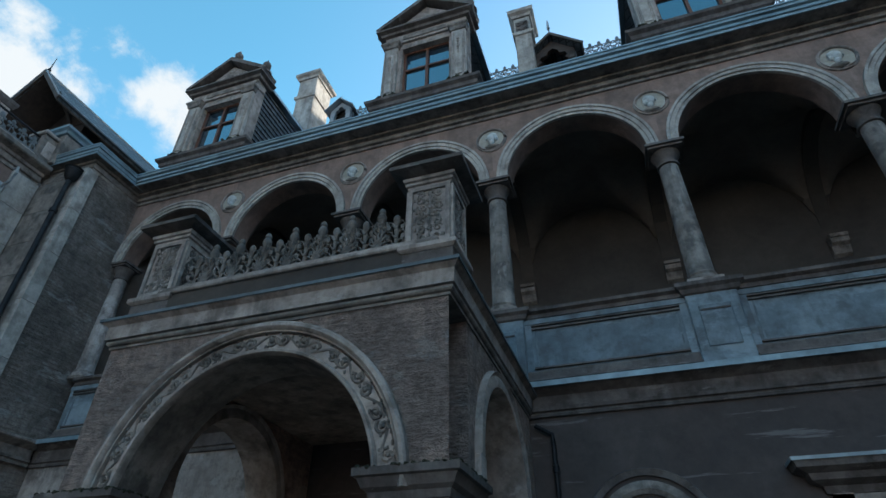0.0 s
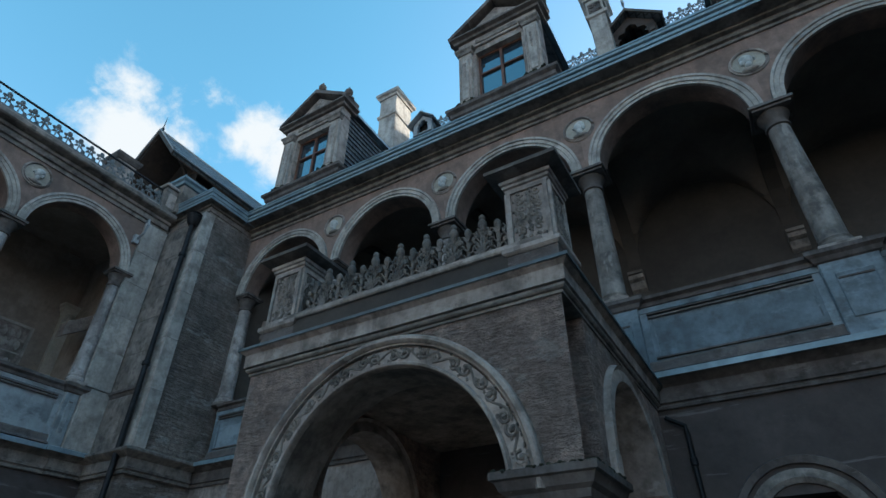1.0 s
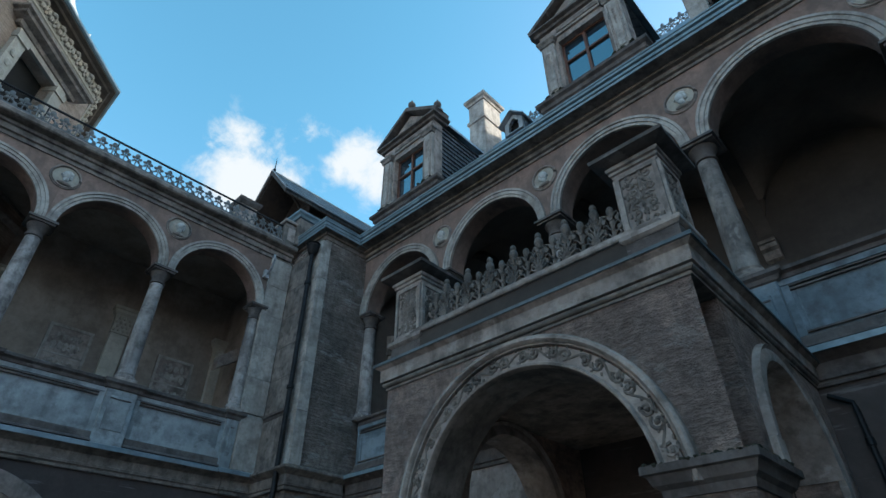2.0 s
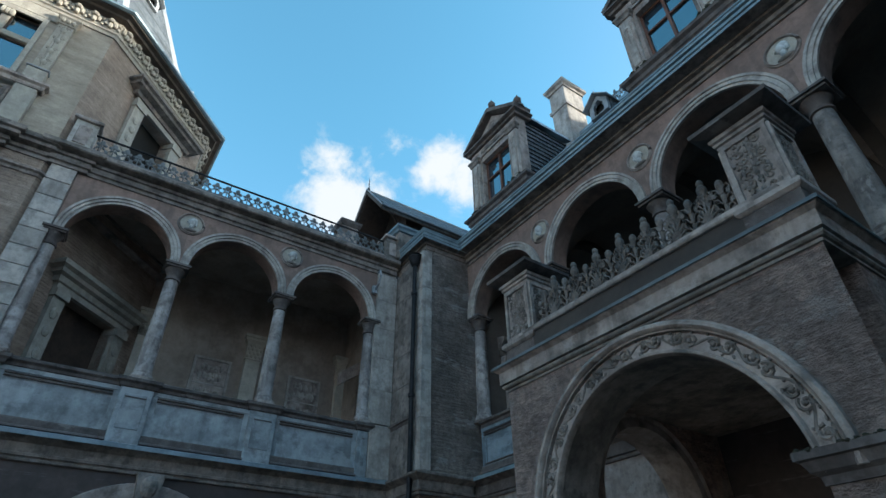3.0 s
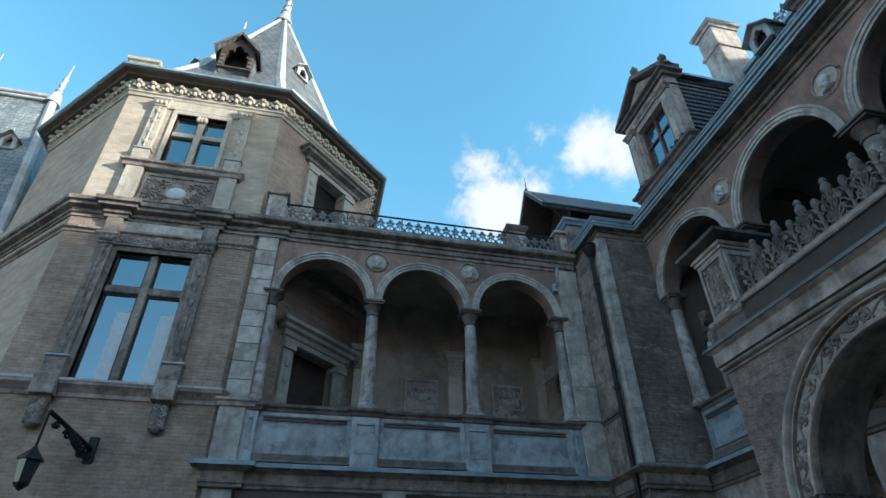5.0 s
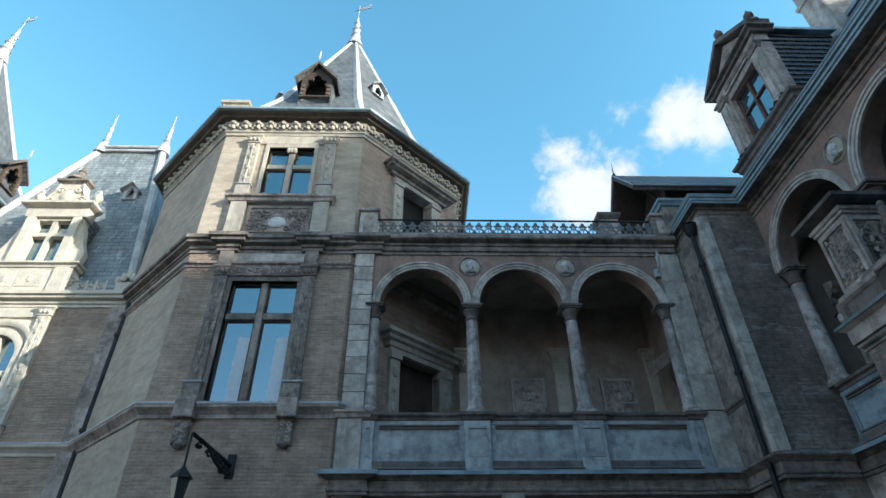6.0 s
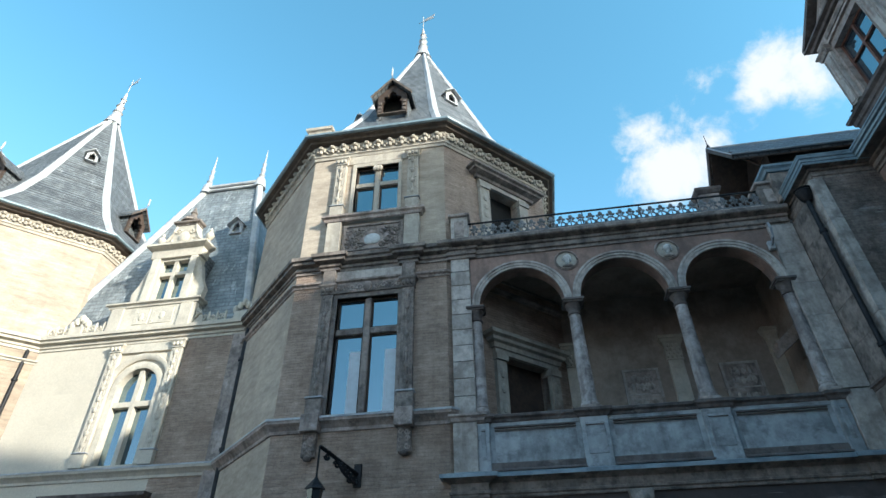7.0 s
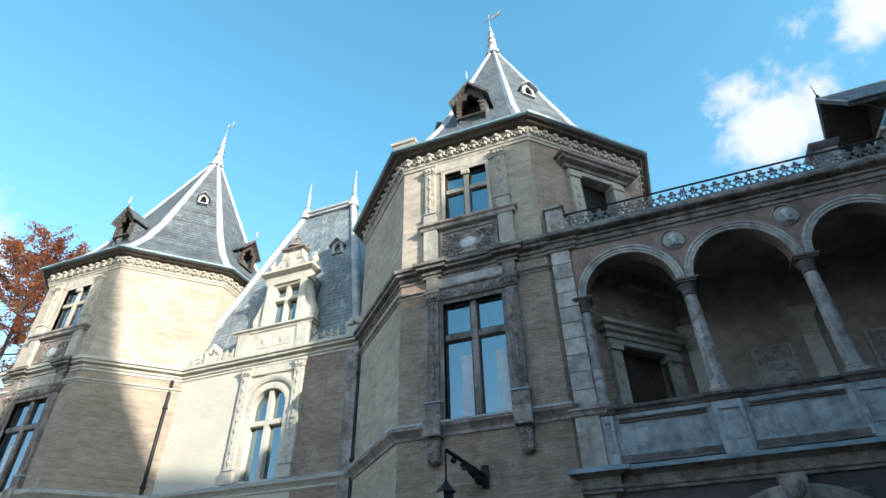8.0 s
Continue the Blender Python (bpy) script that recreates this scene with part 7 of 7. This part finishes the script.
# attic parapet that carries the dormer
apr = part("attic_parapet", bevelled(DC - 1.95, DC + 1.40, -0.06, 0.35, 10.88, 11.80, 0.015), WINGSTONE, wing, "pale attic parapet with shallow relief")
part("parapet_cap", sweep(bmesh.new(), [(0, 11.78), (0.04, 11.80), (0.06, 11.88), (0.14, 11.92), (0.14, 11.98), (0, 12.0)], [(DC - 1.97, 0.35), (DC - 1.97, -0.06), (DC + 1.42, -0.06), (DC + 1.42, 0.35)]), WINGSTONE, apr)
rr = random.Random(21)
for cx, w_ in ((DC - 0.62, 0.30), (DC + 0.18, 0.42)):
    rl = bevelled(cx - w_, cx + w_, -0.08, -0.05, 11.08, 11.66, 0.012)
    blob(rl, (cx, -0.08, 11.37), 0.11, 0.03, 0.16, 12, 6)
    for _ in range(9):
        blob(rl, (cx + rr.uniform(-w_ + 0.06, w_ - 0.06), -0.08, 11.37 + rr.uniform(-0.22, 0.22)), rr.uniform(0.02, 0.05), rr.uniform(0.008, 0.02), rr.uniform(0.02, 0.05), 6, 4)
    part("parapet_relief", rl, WINGSTONE, apr, smooth=True)
for cx in (DC - 1.62, DC + 1.06):
    part("parapet_pier", bevelled(cx - 0.24, cx + 0.24, -0.12, -0.03, 10.89, 11.79, 0.015), WINGSTONE, apr)
# pierced parapet cresting beside the dormer
bs = bmesh.new()
box(bs, W0 + 0.05, W1 - 0.3, -0.04, 0.1, 10.891, 10.984)
for k in range(24):
    x = W0 + 0.2 + k * 0.31
    if not DC - 2.1 < x < DC + 1.55:
        curl(bs, x, 11.129, 0.0, 0.13, 1.3, 1 if k % 2 else -1, 0.035)
        blob(bs, (x + 0.15, 0.0, 11.171), 0.05, 0.05, 0.22, 6, 4)
part("parapet_cresting", bs, WINGSTONE, wing, "pierced carved stone cresting", smooth=True)
for cx in (-16.6, -10.3):
    u = bmesh.new()
    box(u, cx - 0.25, cx + 0.25, -0.1, 0.3, 10.86, 11.223)
    for k in range(5):
        blob(u, (cx - 0.3 + 0.15 * k, 0.05, 11.378 + 0.12 * (2 - abs(k - 2))), 0.11, 0.12, 0.16, 7, 5)
    part("crest_ornament", u, WINGSTONE, wing, "carved shell ornament on the cornice", smooth=True)
part("corner_strip", bevelled(-10.40, -9.95, -0.08, 0.1, 0.0, 10.34, 0.01), STONE, wing, "pale stone strip beside the tower")
drainpipe([(-15.30, -9.80, 10.387), (-15.30, -9.80, 0.0)], 0.085, "black iron drainpipe at the tower foot")
drainpipe([(-15.30, -18.04, 10.387), (-15.30, -18.04, 0.0)], 0.07, "dark iron drainpipe at the tower foot")


# ---------------------------------------------------------------- wall lantern
lant = thing("wall_lantern", pose(-12.52, -4.78, 4.28), "black wrought iron wall lantern on a scrolled bracket", "lantern")
part("wall_plate", bevelled(0.0, 0.05, -0.09, 0.09, 0.28, 0.78, 0.01), IRON, lant)
part("arm", tube(bmesh.new(), [(0.03, 0, 0.55), (0.35, -0.25, 0.72), (0.7, -0.5, 0.9), (0.86, -0.63, 0.98)], 0.045, 8), IRON, lant)
part("brace", tube(bmesh.new(), [(0.03, 0, 0.34), (0.25, -0.08, 0.38), (0.42, -0.22, 0.54), (0.5, -0.34, 0.76)], 0.035, 8), IRON, lant)
sc = bmesh.new()
for k, (f, z, q) in enumerate(((0.12, 0.50, 0.10), (0.30, 0.58, 0.10), (0.20, 0.42, 0.07), (0.55, 0.68, 0.09), (0.80, 0.80, 0.08))):
    tmp = curl(bmesh.new(), 0, z, 0.0, q, 1.4, 1 if k % 2 else -1, 0.026)
    tmp.transform(pose(0.86 * f, -0.63 * f, 0, 0, 0, -36))
    me_ = bpy.data.meshes.new("tmp")
    tmp.to_mesh(me_)
    tmp.free()
    sc.from_mesh(me_)
    bpy.data.meshes.remove(me_)
for k in range(6):
    blob(sc, (0.06 + 0.07 * k, -0.05 * k, 0.38 + 0.06 * k), 0.06, 0.05, 0.07, 6, 4)
part("scrollwork", sc, IRON, lant, smooth=True)
part("chain", tube(bmesh.new(), [(0.86, -0.63, 0.98), (0.86, -0.63, 0.3)], 0.022, 6), IRON, lant)
part("lamp_roof", lathe(bmesh.new(), [(0.03, 0.34), (0.07, 0.28), (0.20, 0.14), (0.22, 0.10)], 0.86, -0.63, 6), IRON, lant)
part("glass_body", lathe(bmesh.new(), [(0.17, 0.10), (0.12, -0.28)], 0.86, -0.63, 6), LAMPGLASS, lant)
part("lamp_base", lathe(bmesh.new(), [(0.13, -0.28), (0.10, -0.33), (0.02, -0.40)], 0.86, -0.63, 6), IRON, lant)


# ---------------------------------------------------------------- copper beech behind the far tower
rng = random.Random(7)


def beech(x, y, h, spread_r):
    t = thing("copper_beech_tree", pose(x, y, 0), "tall copper-leaved beech tree with reddish autumn crown", "tree")
    tr = tube(bmesh.new(), [(0, 0, 0), (0.1, 0, h * 0.2), (0.0, 0.2, h * 0.5), (0.2, 0.1, h * 0.8), (0.2, 0.1, h * 0.97)], 0.28, 8)
    for v in tr.verts:
        k = 1.5 - 1.35 * v.co.z / h
        v.co.x *= k
        v.co.y *= k
    part("trunk", tr, BARK, t, smooth=True)
    lb = bmesh.new()
    sprays = []
    n_ = 64
    for k in range(n_):
        u_ = k / (n_ - 1)
        z0 = h * (0.22 + 0.74 * u_)
        a = k * 2.4 + rng.uniform(-0.35, 0.35)
        ln = spread_r * (0.35 + 0.75 * math.sin(math.pi * (0.22 + 0.70 * u_)) ** 1.2) * rng.uniform(0.72, 1.12) * (1.0 - 0.45 * u_)
        d_ = Vector((math.cos(a), math.sin(a), 0))
        line = [Vector((0, 0, z0)) + d_ * ln * f + Vector((0, 0, ln * g)) for f, g in ((0, 0), (0.35, 0.16), (0.7, 0.42), (1.0, 0.78))]
        tube(lb, line, 0.07, 4)
        for q in range(11):
            f = 0.22 + 0.78 * (q + rng.random()) / 11
            i_ = min(2, int(f * 3))
            p_ = line[i_].lerp(line[i_ + 1], f * 3 - i_)
            b_a = a + rng.uniform(-1.5, 1.5)
            e_ = p_ + Vector((math.cos(b_a), math.sin(b_a), rng.uniform(0.1, 1.0))) * rng.uniform(0.7, 1.6)
            tube(lb, [p_, e_], 0.025, 3)
            sprays.append((p_, e_))
    part("branchwork", lb, BARK, t)
    vs, fs = [], []
    for p0, p1 in sprays:
        for q in range(64):
            c = p0.lerp(p1, rng.uniform(0.15, 1.15)) + Vector((rng.gauss(0, 0.20), rng.gauss(0, 0.20), rng.gauss(0, 0.17)))
            u = Vector((rng.uniform(-1, 1), rng.uniform(-1, 1), rng.uniform(-0.6, 0.6))).normalized()
            w = u.orthogonal().normalized()
            s = rng.uniform(0.08, 0.15)
            i = len(vs)
            vs += [c - u * s, c + w * s * 0.55, c + u * s, c - w * s * 0.55]
            fs.append((i, i + 1, i + 2, i + 3))
    me = bpy.data.meshes.new("leaves")
    me.from_pydata([tuple(v) for v in vs], [], fs)
    me.materials.append(LEAF)
    cr = new("crown", me)
    cr.parent = t
    return t


beech(-26.6, -50.4, 33.6, 8.5)


# ---------------------------------------------------------------- unseen blocks added to close the courtyard and shape its sun and shade
# Added slab, never in view; its outline throws the shade on the near tower.
north_block = thing("north_range", pose(0, 0, 0), "tall narrow unseen block added to shade the near tower", "building")
part("wall", box(bmesh.new(), -7.0, 7.35, 28.0, 29.4, 0.0, 21.0), PLASTER, north_block)
# top edge cut to the wanted shade line, with a notch for sun on the chimney
kr = prism(bmesh.new(), [(-7.0, 21.0), (7.35, 21.0), (7.2, 27.3), (6.5, 28.0), (4.8, 28.2), (2.1, 28.6), (1.9, 23.9), (-0.3, 23.9), (-0.5, 28.5), (-6.0, 28.3)], 28.2, 29.2)
part("roof", kr, SLATE, north_block)
# closes the notch above so no sun leaks onto the tower frieze
part("roof_ridge", box(bmesh.new(), -0.6, 2.2, 28.3, 29.1, 26.0, 28.55), SLATE, north_block)
# Out of view; place and roof profile are fitted to the shadow it casts.
spire = thing("stair_tower", pose(13.9, 26.0, 0), "unseen plastered tower whose slate spire casts the far tower's shadow", "tower")
part("wall", lathe(bmesh.new(), [(4.6, 0), (4.6, 24.6)], 0, 0, 8), PLASTER, spire)
part("roof", lathe(bmesh.new(), [(5.2, 24.4), (3.65, 25.8), (3.0, 26.9), (2.2, 28.4), (1.6, 29.5), (1.15, 30.4), (0.9, 31.5), (0.05, 35.3)], 0, 0, 16), SLATE, spire)
# Unseen block; its height was set by how much skylight it takes away.
east = thing("east_range", pose(0, 0, 0), "unseen plain range closing the courtyard and dimming its east side", "building")
part("wall", box(bmesh.new(), 9.9, 16.0, -10.0, 7.8, 0.0, 9.8), PLASTER, east)
part("roof", prism(bmesh.new(), [(9.5, 9.8), (16.4, 9.8), (13.0, 13.0)], -10.0, 7.8), SLATE, east)
